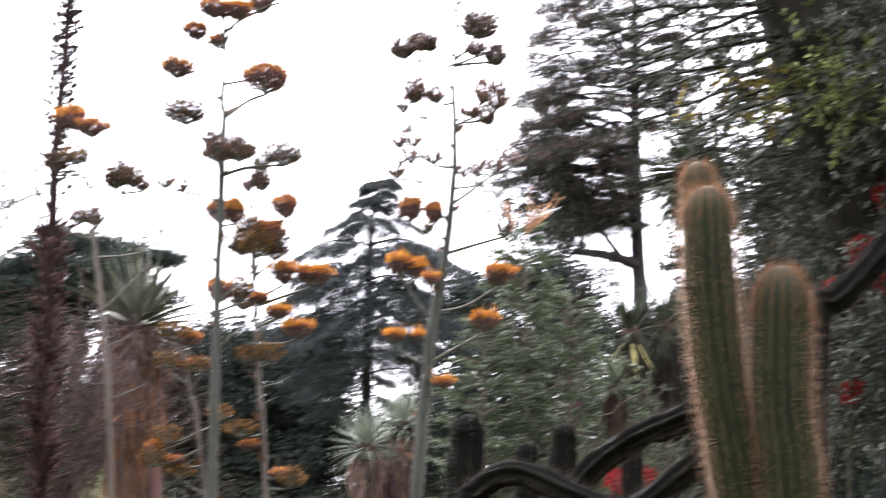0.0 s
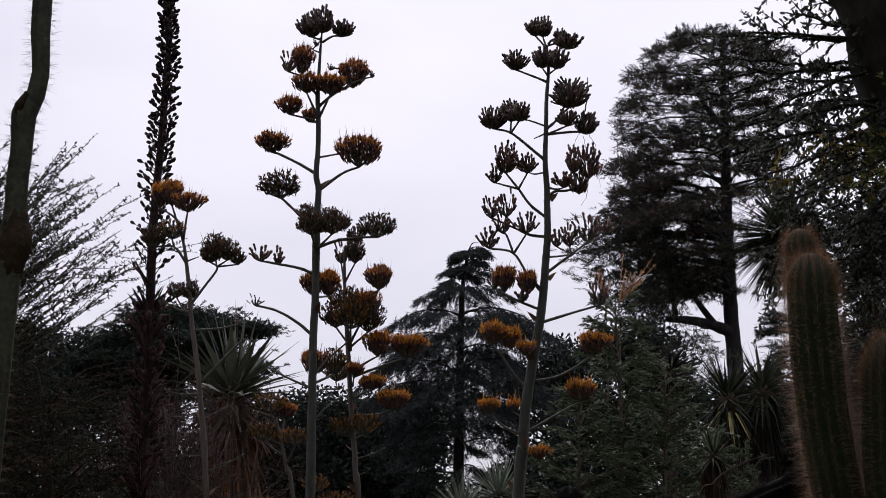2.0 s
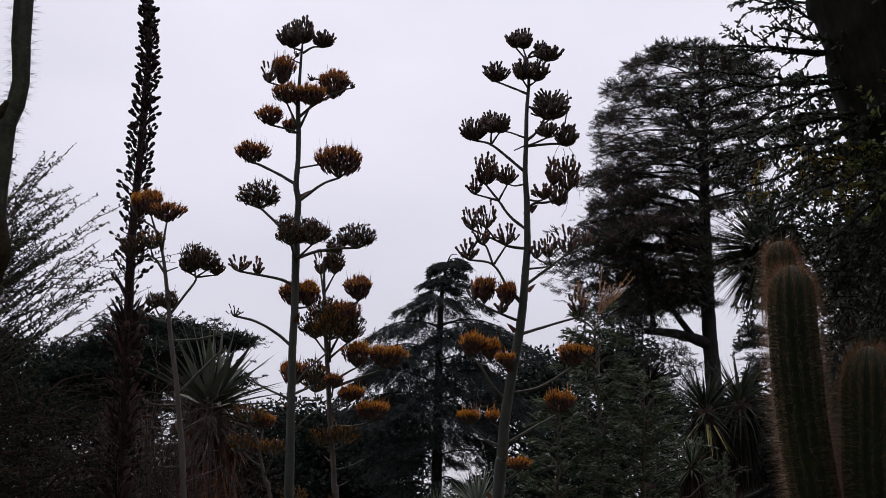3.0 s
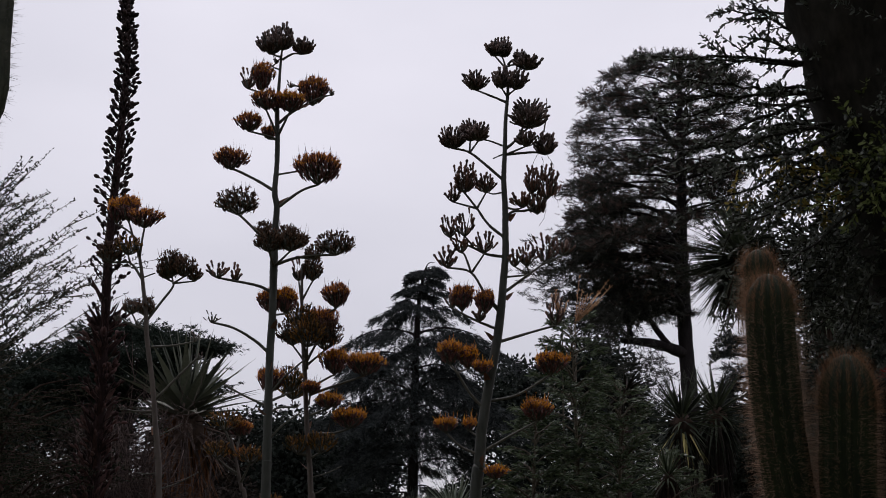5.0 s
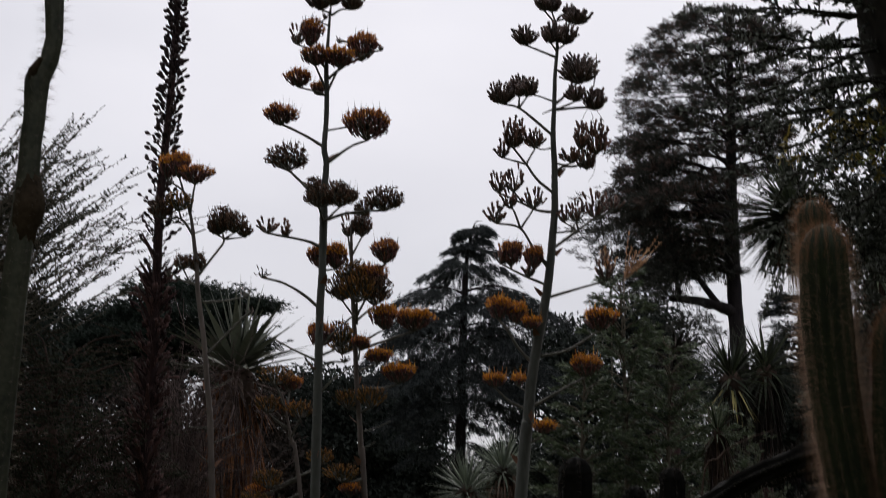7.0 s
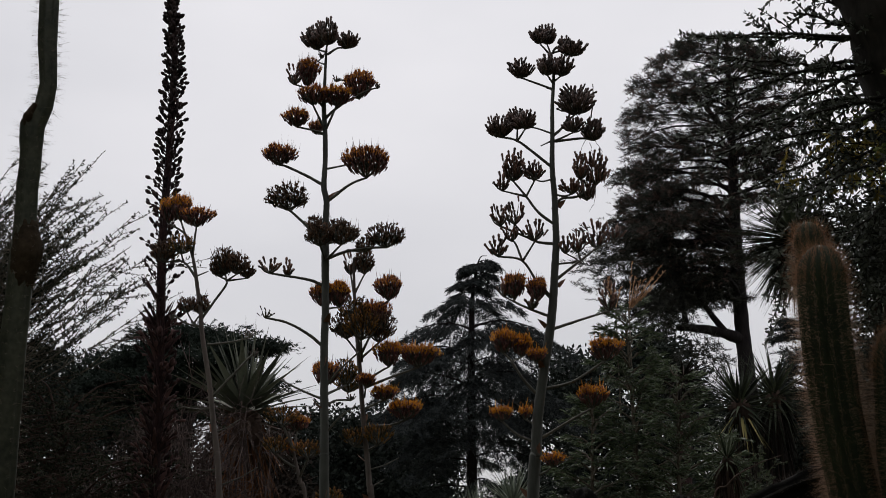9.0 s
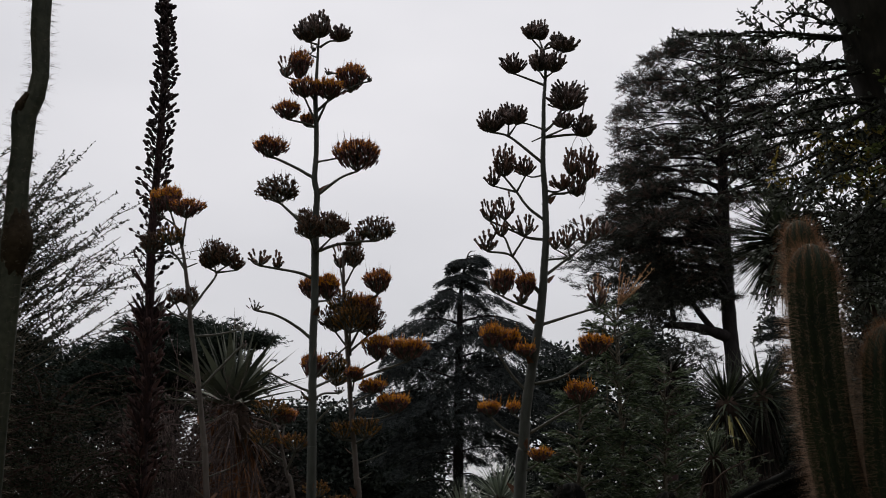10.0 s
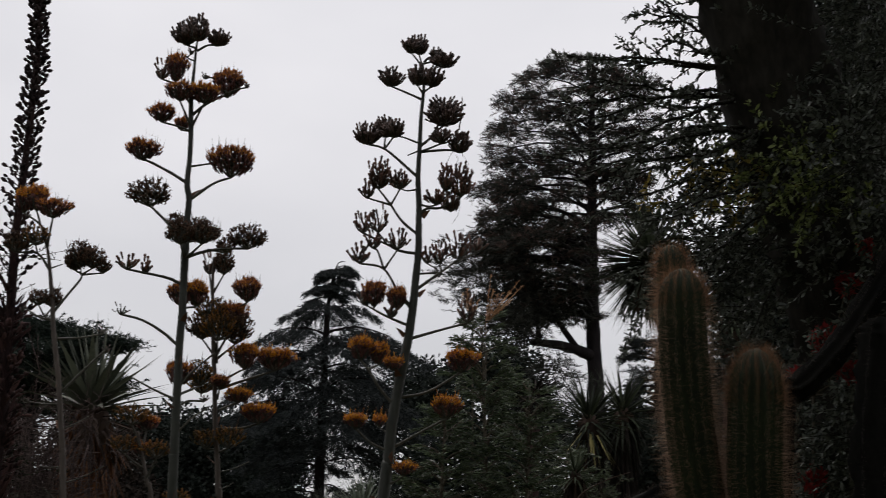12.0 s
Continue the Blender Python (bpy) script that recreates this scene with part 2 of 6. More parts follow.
class Shape:
    """Gathers pieces of a mesh: vertices, faces and the slot of the material of each face."""

    def __init__(self):
        self.verts, self.faces, self.slots, self.count = [], [], [], 0

    def add(self, verts, faces, slot=0):
        verts, faces = np.asarray(verts, float).reshape(-1, 3), np.asarray(faces, int)
        self.verts.append(verts)
        self.faces.append(faces + self.count)
        self.slots.append(np.full(len(faces), slot))
        self.count += len(verts)

    def scatter(self, piece, where, turn, slot=0):
        """Copies of a piece (verts, faces) at the places, each with its own 3 x 3 turn and scale."""
        verts, faces = piece
        where, turn = np.asarray(where, float), np.asarray(turn, float)
        if not len(where):
            return
        v = np.einsum("kij,nj->kni", turn, verts) + where[:, None, :]
        f = faces[None] + (np.arange(len(where)) * len(verts))[:, None, None]
        self.add(v.reshape(-1, 3), f.reshape(-1, faces.shape[1]), slot)

    def mesh(self, name, materials, smooth=True):
        me = bpy.data.meshes.new(name)
        v = np.concatenate(self.verts)
        sizes = np.concatenate([np.full(len(f), f.shape[1]) for f in self.faces])
        loops = np.concatenate([f.ravel() for f in self.faces])
        me.vertices.add(len(v))
        me.vertices.foreach_set("co", v.astype(np.float32).ravel())
        me.loops.add(len(loops))
        me.loops.foreach_set("vertex_index", loops.astype(np.int32))
        me.polygons.add(len(sizes))
        me.polygons.foreach_set("loop_start", (np.cumsum(sizes) - sizes).astype(np.int32))
        me.polygons.foreach_set("material_index", np.concatenate(self.slots).astype(np.int32))
        me.polygons.foreach_set("use_smooth", np.full(len(sizes), smooth))
        for m in materials:
            me.materials.append(m)
        me.update(calc_edges=True)
        me.validate()
        return me


def part(name, shape, materials, parent, label="", kind=""):
    """One mesh object under a thing or a part."""
    ob = new(name, shape.mesh(name, materials if isinstance(materials, (list, tuple)) else [materials]))
    ob.parent = parent
    return tagged(ob, label, kind=kind)


def thing(name, label, category, at=(0, 0, 0), group=""):
    ob = new(name)
    ob.location = at
    ob.empty_display_size = 0.1
    return tagged(ob, label, category, group)


def unit(v):
    v = np.asarray(v, float)
    return v / np.maximum(np.linalg.norm(v, axis=-1, keepdims=True), 1e-9)


def frames(ways, scale, roll=None, wide=None):
    """Turns that lay a piece's y axis along each way, with a random roll; scale: length; wide: width, if other."""
    ways = unit(ways)
    k = len(ways)
    scale = np.broadcast_to(np.asarray(scale, float), (k,))
    wide = scale if wide is None else np.broadcast_to(np.asarray(wide, float), (k,))
    side = np.cross(ways, np.where(np.abs(ways[:, 2:]) > 0.9, [[1.0, 0, 0]], [[0, 0, 1.0]]))
    side = unit(side)
    up = np.cross(side, ways)
    a = rng.uniform(0, 2 * np.pi, k) if roll is None else np.broadcast_to(roll, (k,))
    c, s = np.cos(a)[:, None], np.sin(a)[:, None]
    x, z = side * c + up * s, up * c - side * s
    return np.stack([x * wide[:, None], ways * scale[:, None], z * wide[:, None]], 2)


def smooth_line(points, steps=6):
    """A Catmull-Rom curve through the points."""
    p = np.asarray(points, float)
    if len(p) < 3:
        return np.array([p[0] + (p[1] - p[0]) * i / steps for i in range(steps + 1)])
    q = np.vstack([2 * p[0] - p[1], p, 2 * p[-1] - p[-2]])
    out = []
    for i in range(1, len(q) - 2):
        for s in np.arange(steps) / steps:
            a, b, c, d = q[i - 1], q[i], q[i + 1], q[i + 2]
            out.append(0.5 * (2 * b + (c - a) * s + (2 * a - 5 * b + 4 * c - d) * s * s + (3 * b - a - 3 * c + d) * s ** 3))
    out.append(p[-1])
    return np.array(out)


def spread_radii(radii, count):
    return np.interp(np.linspace(0, 1, count), np.linspace(0, 1, len(radii)), radii)


def tube(shape, line, radii, sides=8, slot=0, ribs=0, depth=0.0, knobs=0.0):
    """A round or ribbed stem along a line, closed at both ends."""
    line = np.asarray(line, float)
    radii = spread_radii(radii, len(line))
    way = unit(np.gradient(line, axis=0))
    side = unit(np.cross(way[0], [0.13, 1.0, 0.21]))
    angle = np.arange(sides) * 2 * np.pi / sides
    wave = 1 + (depth * np.cos(angle * ribs) if ribs else 0)
    rings = []
    for i in range(len(line)):
        side = unit(side - way[i] * (side @ way[i]))
        other = np.cross(way[i], side)
        r = radii[i] * wave * (1 + knobs * rng.normal(0, 1, sides) if knobs else 1)
        rings.append(line[i] + r[:, None] * (np.cos(angle)[:, None] * side + np.sin(angle)[:, None] * other)
                     if np.ndim(r) else line[i] + r * (np.cos(angle)[:, None] * side + np.sin(angle)[:, None] * other))
    v = np.vstack([*rings, line[:1] - way[:1] * radii[0] * 0.2, line[-1:] + way[-1:] * radii[-1] * 0.5])
    n = len(line)
    j = np.arange(sides)
    k = (j + 1) % sides
    quads = np.concatenate([np.stack([i * sides + j, i * sides + k, (i + 1) * sides + k, (i + 1) * sides + j], 1) for i in range(n - 1)])
    shape.add(v, quads, slot)
    base = shape.count - len(v)
    caps = np.concatenate([np.stack([k, j, np.full(sides, n * sides)], 1), np.stack([(n - 1) * sides + j, (n - 1) * sides + k, np.full(sides, n * sides + 1)], 1)])
    shape.faces.append(caps + base)
    shape.slots.append(np.full(len(caps), slot))


def spindle(profile, sides=5):
    """A bud along y: rings of (y, radius), pointed at both ends."""
    v, f = [(0, profile[0][0], 0)], []
    for y, r in profile[1:-1]:
        v += [(r * math.cos(a), y, r * math.sin(a)) for a in np.arange(sides) * 2 * np.pi / sides]
    v.append((0, profile[-1][0], 0))
    rings = len(profile) - 2
    for i in range(sides):
        j = (i + 1) % sides
        f.append((0, 1 + i, 1 + j, 1 + j))
        for k in range(rings - 1):
            a = 1 + k * sides
            f.append((a + i, a + sides + i, a + sides + j, a + j))
        a = 1 + (rings - 1) * sides
        f.append((a + i, len(v) - 1, len(v) - 1, a + j))
    tri = []
    for q in f:
        q = list(dict.fromkeys(q))
        tri.append(q[:3])
        if len(q) == 4:
            tri.append([q[0], q[2], q[3]])
    return np.array(v, float), np.array(tri)


BUD_PIECE = spindle([(0, 0), (0.30, 0.10), (0.55, 0.085), (0.85, 0.13), (1.0, 0)])
POD_PIECE = spindle([(0, 0), (0.25, 0.07), (0.55, 0.24), (0.85, 0.20), (1.0, 0)])
SLIVER = (np.array([(-0.5, 0, 0), (0.5, 0, 0), (0, 1, 0.0)]), np.array([(0, 1, 2)]))
BLADE = (np.array([(-0.5, 0, 0), (0.5, 0, 0), (-0.32, 0.55, 0.05), (0.32, 0.55, 0.05), (0, 1, 0.0)]), np.array([(0, 1, 3), (0, 3, 2), (2, 3, 4)]))
OVAL = (np.array([(0, 0, 0), (-0.16, 0.35, 0.05), (0, 0.45, -0.02), (0.16, 0.35, 0.05), (-0.11, 0.75, 0.03), (0.11, 0.75, 0.03), (0, 1, -0.06)]),
        np.array([(0, 2, 1), (0, 3, 2), (1, 2, 4), (2, 3, 5), (2, 5, 4), (4, 5, 6)]))
OVAL_FLAT = (np.array([(0, 0, 0), (-0.19, 0.36, 0.04), (0.19, 0.36, 0.04), (-0.16, 0.80, 0.02), (0.16, 0.80, 0.02), (0, 1, -0.05)]), np.array([(0, 2, 1), (1, 2, 4), (1, 4, 3), (3, 4, 5)]))
WILLOW = (np.array([(0, 0, 0), (-0.085, 0.45, 0.05), (0.085, 0.45, 0.05), (0, 1, -0.06)]), np.array([(0, 2, 1), (1, 2, 3)]))
LEAFLET = (np.array([(0, 0, 0), (-0.22, 0.5, 0.05), (0.22, 0.5, 0.05), (0, 1, 0)]), np.array([(0, 2, 1), (1, 2, 3)]))


def spray_piece(needles, reach, seed, w=0.027):
    """A twig of needles, one unit long, along y."""
    r = np.random.default_rng(seed)
    v, f = [], []
    for i in range(needles):
        s = (i + 0.5) / needles
        y = s * 0.85
        a = r.uniform(0, 2 * np.pi)
        way = unit(np.array([math.cos(a), 0.9 + r.uniform(-0.3, 0.5), math.sin(a) * 0.6]))
        n = unit(np.cross(way, [0.3, 0.2, 1]))
        p = np.array([0, y, 0])
        v += [p - n * w, p + n * w, p + way * reach * r.uniform(0.6, 1.2)]
        f.append((3 * i, 3 * i + 1, 3 * i + 2))
    b = len(v)
    v += [(-0.012, 0, 0), (0.012, 0, 0), (0, 0.95, 0)]
    f.append((b, b + 1, b + 2))
    return np.array(v, float), np.array(f)


SPRAY = spray_piece(9, 0.46, 3, 0.042)
SPRAY_FLAT = spray_piece(7, 0.45, 5, 0.075)


def jitter(count, amount):
    return rng.normal(0, amount, (count, 3))


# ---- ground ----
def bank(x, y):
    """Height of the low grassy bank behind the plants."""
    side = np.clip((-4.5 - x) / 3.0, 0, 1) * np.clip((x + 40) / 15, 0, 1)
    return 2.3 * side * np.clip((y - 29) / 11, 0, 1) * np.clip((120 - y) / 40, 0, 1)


def make_ground():
    s = Shape()
    xs = np.concatenate([-np.geomspace(400, 3, 40), np.linspace(-2.5, 2.5, 9), np.geomspace(3, 400, 40)])
    ys = np.concatenate([[-300, -100, -30, -10], np.linspace(-5, 45, 80), np.geomspace(47, 900, 40)])
    gx, gy = np.meshgrid(xs, ys)
    gz = np.array([[0.06 * noise.noise((x * 0.6, y * 0.6, 0)) + 0.14 * noise.noise((x * 0.13, y * 0.13, 4)) for x in xs] for y in ys])
    gz = np.where(np.hypot(gx, gy) < 60, gz, gz * 0.3)
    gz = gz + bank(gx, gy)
    v = np.stack([gx, gy, gz], 2).reshape(-1, 3)
    w = len(xs)
    i, j = np.meshgrid(np.arange(len(ys) - 1), np.arange(w - 1), indexing="ij")
    a = (i * w + j).ravel()
    s.add(v, np.stack([a, a + 1, a + w + 1, a + w], 1))
    ob = new("ground", s.mesh("ground", [SOIL]))
    tagged(ob, "brown garden soil and lawn reaching into the distance", "ground", kind="structure")


make_ground()


# ---- agaves in flower ----
# shape of each state of umbel: height of the widest ring, depth below and rise above it (shares of the height), buds, their length and plumpness, rays
UMBELS = {
    "bud": (0.42, 0.34, 0.50, 105, 0.088, 0.90, 9), "club": (0.46, 0.36, 0.56, 50, 0.088, 1.0, 8), "sparse": (0.46, 0.36, 0.54, 24, 0.085, 1.05, 6),
    "open": (0.56, 0.46, 0.30, 160, 0.058, 0.95, 8), "rust": (0.54, 0.46, 0.28, 150, 0.060, 0.95, 8), "spent": (0.40, 0.30, 0.54, 200, 0.040, 1.2, 8),
    "dull": (0.50, 0.36, 0.44, 110, 0.048, 1.0, 9), "stub": (0.50, 0.30, 0.50, 9, 0.045, 1.0, 4)}


def flower_head(parent, at, width, height, state):
    """An umbel: rays from one point carry a dense rounded head of upright buds, open flowers or spent ones."""
    s = Shape()
    at = np.asarray(at, float)
    mid, low, rise, many, flowers, plump, rays = UMBELS[state]
    flat = state in ("open", "rust")
    many = max(int(many * np.clip(width * height / 0.05, 0.25, 2.2)), 5)
    flowers = min(flowers, height * 0.75)
    half = width * (0.54 if flat else 0.57)
    k = np.arange(many)
    a = k * 2.399 + rng.uniform(-0.3, 0.3, many)
    up = np.arcsin(np.clip(-0.80 + 1.79 * (k + 0.5) / many, -0.97, 0.995))
    d = np.stack([np.cos(a) * np.cos(up), np.sin(a) * np.cos(up), np.sin(up)], 1)
    phase = rng.uniform(0, 6.28, 3)
    lumps = 1 + 0.13 * np.sin(a * 3 + phase[0]) + 0.07 * np.sin(a * 5 + phase[1])
    heart = at + [0, 0, height * mid]
    tall = np.where(d[:, 2] > 0, rise * (1 + 0.16 * np.sin(a * 2 + phase[2]) * np.cos(up)), low) * height
    wide = half * lumps * np.where(d[:, 2] > 0, (1 - np.abs(d[:, 2]) ** 2.3) ** 0.5, 1 - (0.80 if flat else 0.62) * np.abs(d[:, 2]) ** 1.9)
    skin = np.stack([np.cos(a) * wide, np.sin(a) * wide, d[:, 2] * tall], 1)
    shell = rng.uniform(0, 1, (many, 1)) ** 0.40
    tip = heart + skin * (0.42 + 0.60 * shell) + [0, 0, 1] * np.where(d[:, 2:] > 0.2, rng.normal(0, 0.035, (many, 1)) * height, 0)
    fan = at - [0, 0, height * 0.10]
    ways = unit(unit(tip - fan) + [0, 0, 0.30 if flat else 0.12] + jitter(many, 0.12 if state != "spent" else 0.28))
    size = flowers * rng.uniform(0.75, 1.15, many)
    where = tip - ways * size[:, None]
    where[:, 2] = np.maximum(where[:, 2], at[2] + 0.04 * height)
    tips = []
    for r in range(rays):
        b, q = r * 2.399, math.sqrt((r + 0.5) / rays)
        end = at + [half * 0.72 * q * math.cos(b), half * 0.72 * q * math.sin(b), height * (mid - 0.10 - 0.10 * q)]
        tube(s, smooth_line([at, at + (end - at) * [0.62, 0.62, 0.40], end], 3), [0.0085, 0.006], 5, 0)
        tips.append(end)
    tips = np.array(tips)
    near = tips[np.argmin(((where[:, None] - tips[None]) ** 2).sum(2), 1)]
    gap = np.linalg.norm(where - near, axis=1)
    for turn in (0.0, 1.57):
        s.scatter(SLIVER, near, frames(where - near, gap * 1.08, turn, wide=0.011), 0)
    s.scatter(BUD_PIECE, where, frames(ways, size, wide=flowers * plump * rng.uniform(0.85, 1.2, many)), 1)
    if state in ("open", "rust", "spent", "dull"):
        spent = not flat
        lit = (d[:, 2] > (0.02 if flat else 0.0)) & (shell[:, 0] > 0.45)
        n = {"open": 22, "rust": 18, "spent": 8, "dull": 8}[state]
        t = np.repeat((where + ways * size[:, None] * 0.55)[lit], n, 0) + jitter(int(lit.sum()) * n, 0.007)
        w = unit(np.repeat(ways[lit], n, 0) + jitter(len(t), 0.75 if spent else 0.42) + [0, 0, -0.2 if spent else 0.25])
        s.scatter(SLIVER, t, frames(w, rng.uniform(0.010, 0.024 if spent else 0.040, len(t)), wide=rng.uniform(0.004, 0.007, len(t))), 2)
        thin = (rng.random(many) < (0.08 if spent else 0.28)) & (d[:, 2] > 0.1)
        m = int(thin.sum())
        s.scatter(SLIVER, tip[thin], frames(unit(ways[thin] * 0.5 + [0, 0, 1.0] + jitter(m, 0.16)), rng.uniform(0.035, 0.085, m), wide=0.0055), 1 if state == "rust" else 2)
        rim = (rng.random(many) < (0.22 if spent else 0.05)) & (d[:, 2] < 0.1) & (d[:, 2] > -0.6)
        m = int(rim.sum())
        s.scatter(SLIVER, tip[rim], frames(unit(d[rim] * [0.35, 0.35, 0] + [0, 0, -1.0] + jitter(m, 0.2)), rng.uniform(0.02, 0.055, m), wide=0.0035), 2)
    bud = {"bud": BUD, "club": BUD_DULL, "dull": DULL, "open": BUD_RED, "rust": BUD_RED, "spent": SPENT, "sparse": BUD_DULL, "stub": BUD}[state]
    tuft = {"open": FLOWER, "rust": FLOWER_RUST}.get(state, SPENT)
    words = {"bud": "dense dome of dark closed agave buds", "club": "upright dark reddish agave buds", "dull": "withered olive and rust agave flowers", "open": "open orange agave flowers", "rust": "fading rust orange agave flowers", "spent": "brown withered agave flowers", "sparse": "few dark reddish buds", "stub": "bare bud stubs"}[state]
    return part("umbel", s, [TWIG_GREEN, bud, tuft], parent, words)


class Agave:
    """A flowering agave: rosette of leaves on the ground, a tall stem and, on branches, its flower clusters."""

    def __init__(self, label, line, radii, stem=STALK, leaves=70, leaf=1.42):
        self.line = smooth_line(line, 10)
        self.root = np.array(line[0])
        self.thing = thing("agave", label, "agave", self.root, "flowering agaves")
        s = Shape()
        self.radii = spread_radii(radii, len(self.line))
        tube(s, self.line - self.root, radii, 12, 0, knobs=0.025)
        self.stem = part("stem", s, [stem], self.thing)
        for z in np.arange(1.2, self.line[-1][2] - 1.0, 0.33):
            c, r = self.at(z)
            a = rng.uniform(0, 6.28)
            b = Shape()
            out = np.array([math.cos(a), math.sin(a), 0.9])
            b.scatter(BLADE, [c - self.root + out * r * [0.9, 0.9, 0]], frames([out], 0.10, wide=0.055))
            part("bract", b, [BRACT], self.stem, "dry brown stem bract")
        self.rosette(leaves, leaf)

    def at(self, z):
        i = int(np.clip(np.searchsorted(self.line[:, 2], z), 1, len(self.line) - 1))
        a, b = self.line[i - 1], self.line[i]
        t = float(np.clip((z - a[2]) / max(b[2] - a[2], 1e-6), 0, 1))
        return a + (b - a) * t, float(self.radii[i])

    def rosette(self, leaves, size):
        s = Shape()
        n = 7
        rows = []
        for i in range(n + 1):
            t = i / n
            w = 0.048 * (0.75 + 0.55 * math.sin(min(t * 2.2, 1.57))) * (1 - t ** 2.2) + 0.002
            rows.append([(-w, t, 0.22 * w + 0.14 * t * t), (0, t, -0.25 * w + 0.14 * t * t - 0.03 * (1 - t)), (w, t, 0.22 * w + 0.14 * t * t)])
        v = np.array(rows).reshape(-1, 3)
        f = np.array([(i * 3 + j, i * 3 + j + 1, i * 3 + j + 4, i * 3 + j + 3) for i in range(n) for j in range(2)])
        s.add(v, f)
        me = s.mesh("agave_leaf", [AGAVE])
        for k in range(leaves):
            a = k * 2.399
            up = 0.3 + 1.0 * k / leaves
            way = np.array([math.cos(a) * math.cos(up), math.sin(a) * math.cos(up), math.sin(up)])
            r = frames([way], size * (0.8 + 0.25 * math.sin(k * 1.7)), roll=0.0)[0]
            ob = new("leaf", me)
            ob.parent = self.thing
            ob.matrix_local = Matrix.Translation(way * [0.12, 0.12, 0] + [0, 0, 0.1 + 0.15 * k / leaves]) @ Matrix(r.tolist()).to_4x4()

    def head(self, z, x, y, top, width, height, state, sag=0.05):
        """A branch that leaves the stem at height z and ends at x, y (from the stem) and at the height top, with a cluster on it."""
        foot, r = self.at(z)
        tip = foot + [x, y, 0]
        tip[2] = top
        mid = foot + (tip - foot) * [0.5, 0.5, 0.5] + [0, 0, -sag * abs(x)]
        s = Shape()
        thick = float(np.clip(0.024 * width + 0.0045, 0.005, 0.012))
        tube(s, smooth_line([foot - self.root, mid - self.root, tip - self.root], 6), [thick * 1.25, thick, thick * 0.8], 7, 0, knobs=0.03)
        branch = part("branch", s, [TWIG_GREEN], self.thing)
        if width > 0.01:
            flower_head(branch, tip - self.root, width, height, state)

    def umbel(self, path, width, height, state, deep=0.0):
        """A branch along points (x, z) in the stem's plane that drifts deep metres back or forth; its last point carries a cluster."""
        n = len(path)
        line = np.array([(x, self.root[1] + deep * i / (n - 1), z) for i, (x, z) in enumerate(path)]) - self.root
        long = np.linalg.norm(line[-1] - line[0])
        thick = float(np.clip(0.0050 + 0.008 * long + 0.010 * width, 0.0055, 0.0105))
        s = Shape()
        tube(s, smooth_line(line, 5), [thick * 1.3, thick, thick * 0.8], 7, 0, knobs=0.05)
        branch = part("branch", s, [TWIG_GREEN], self.thing)
        if width > 0.01:
            flower_head(branch, line[-1], width, height, state)


agave_b = Agave("tall agave stalk with orange and withered flower clusters", [(-0.98, 11.00, -0.05), (-0.98, 11.00, 2.25), (-0.98, 11.00, 2.51), (-0.98, 11.00, 2.76), (-0.98, 11.00, 3.06), (-0.98, 11.00, 3.32), (-0.97, 11.00, 3.59), (-0.97, 11.00, 3.81), (-0.97, 11.00, 4.03), (-0.97, 11.00, 4.26), (-0.96, 11.00, 4.47), (-0.98, 11.00, 4.60), (-0.97, 11.00, 4.81), (-0.97, 11.00, 5.02), (-0.98, 11.00, 5.26), (-0.97, 11.00, 5.52), (-0.96, 11.00, 5.74)],
    [0.040, 0.038, 0.036, 0.034, 0.032, 0.031, 0.030, 0.030, 0.032, 0.027, 0.024, 0.023, 0.020, 0.020, 0.019, 0.012, 0.009])
agave_b.umbel([(-0.96, 5.72), (-1.05, 5.77)], 0.20, 0.24, "bud", 0.06)
agave_b.umbel([(-0.96, 5.72), (-0.95, 5.76)], 0.21, 0.25, "bud", -0.06)
agave_b.umbel([(-0.95, 5.70), (-0.87, 5.76), (-0.79, 5.77)], 0.20, 0.16, "bud", 0.05)
agave_b.umbel([(-1.03, 5.64), (-1.00, 5.67)], 0.07, 0.07, "stub", 0.00)
agave_b.umbel([(-0.96, 5.61), (-1.01, 5.63), (-1.04, 5.65)], 0.00, 0.00, "stub", 0.00)
agave_b.umbel([(-0.98, 5.25), (-1.09, 5.40), (-1.13, 5.43), (-1.11, 5.45)], 0.17, 0.29, "rust", 0.05)
agave_b.umbel([(-1.12, 5.42), (-1.21, 5.44)], 0.15, 0.22, "sparse", -0.03)
agave_b.umbel([(-0.97, 5.16), (-0.87, 5.26), (-0.75, 5.34), (-0.70, 5.34)], 0.24, 0.28, "rust", 0.06)
agave_b.umbel([(-0.71, 5.35), (-0.61, 5.39), (-0.55, 5.40)], 0.07, 0.07, "stub", -0.02)
agave_b.umbel([(-0.79, 5.47), (-0.84, 5.48), (-0.88, 5.47)], 0.09, 0.06, "stub", 0.00)
agave_b.umbel([(-0.97, 5.06), (-1.06, 5.25)], 0.23, 0.19, "rust", -0.08)
agave_b.umbel([(-0.97, 5.06), (-0.87, 5.23)], 0.25, 0.19, "open", -0.10)
agave_b.umbel([(-0.98, 5.03), (-1.04, 5.05), (-1.19, 5.08)], 0.21, 0.18, "rust", -0.05)
agave_b.umbel([(-0.98, 5.03), (-1.05, 5.06)], 0.12, 0.14, "rust", 0.08)
agave_b.umbel([(-0.97, 4.60), (-1.11, 4.69), (-1.28, 4.78), (-1.34, 4.80)], 0.27, 0.20, "rust", 0.05)
agave_b.umbel([(-0.96, 4.47), (-0.78, 4.60), (-0.64, 4.65)], 0.35, 0.30, "rust", -0.05)
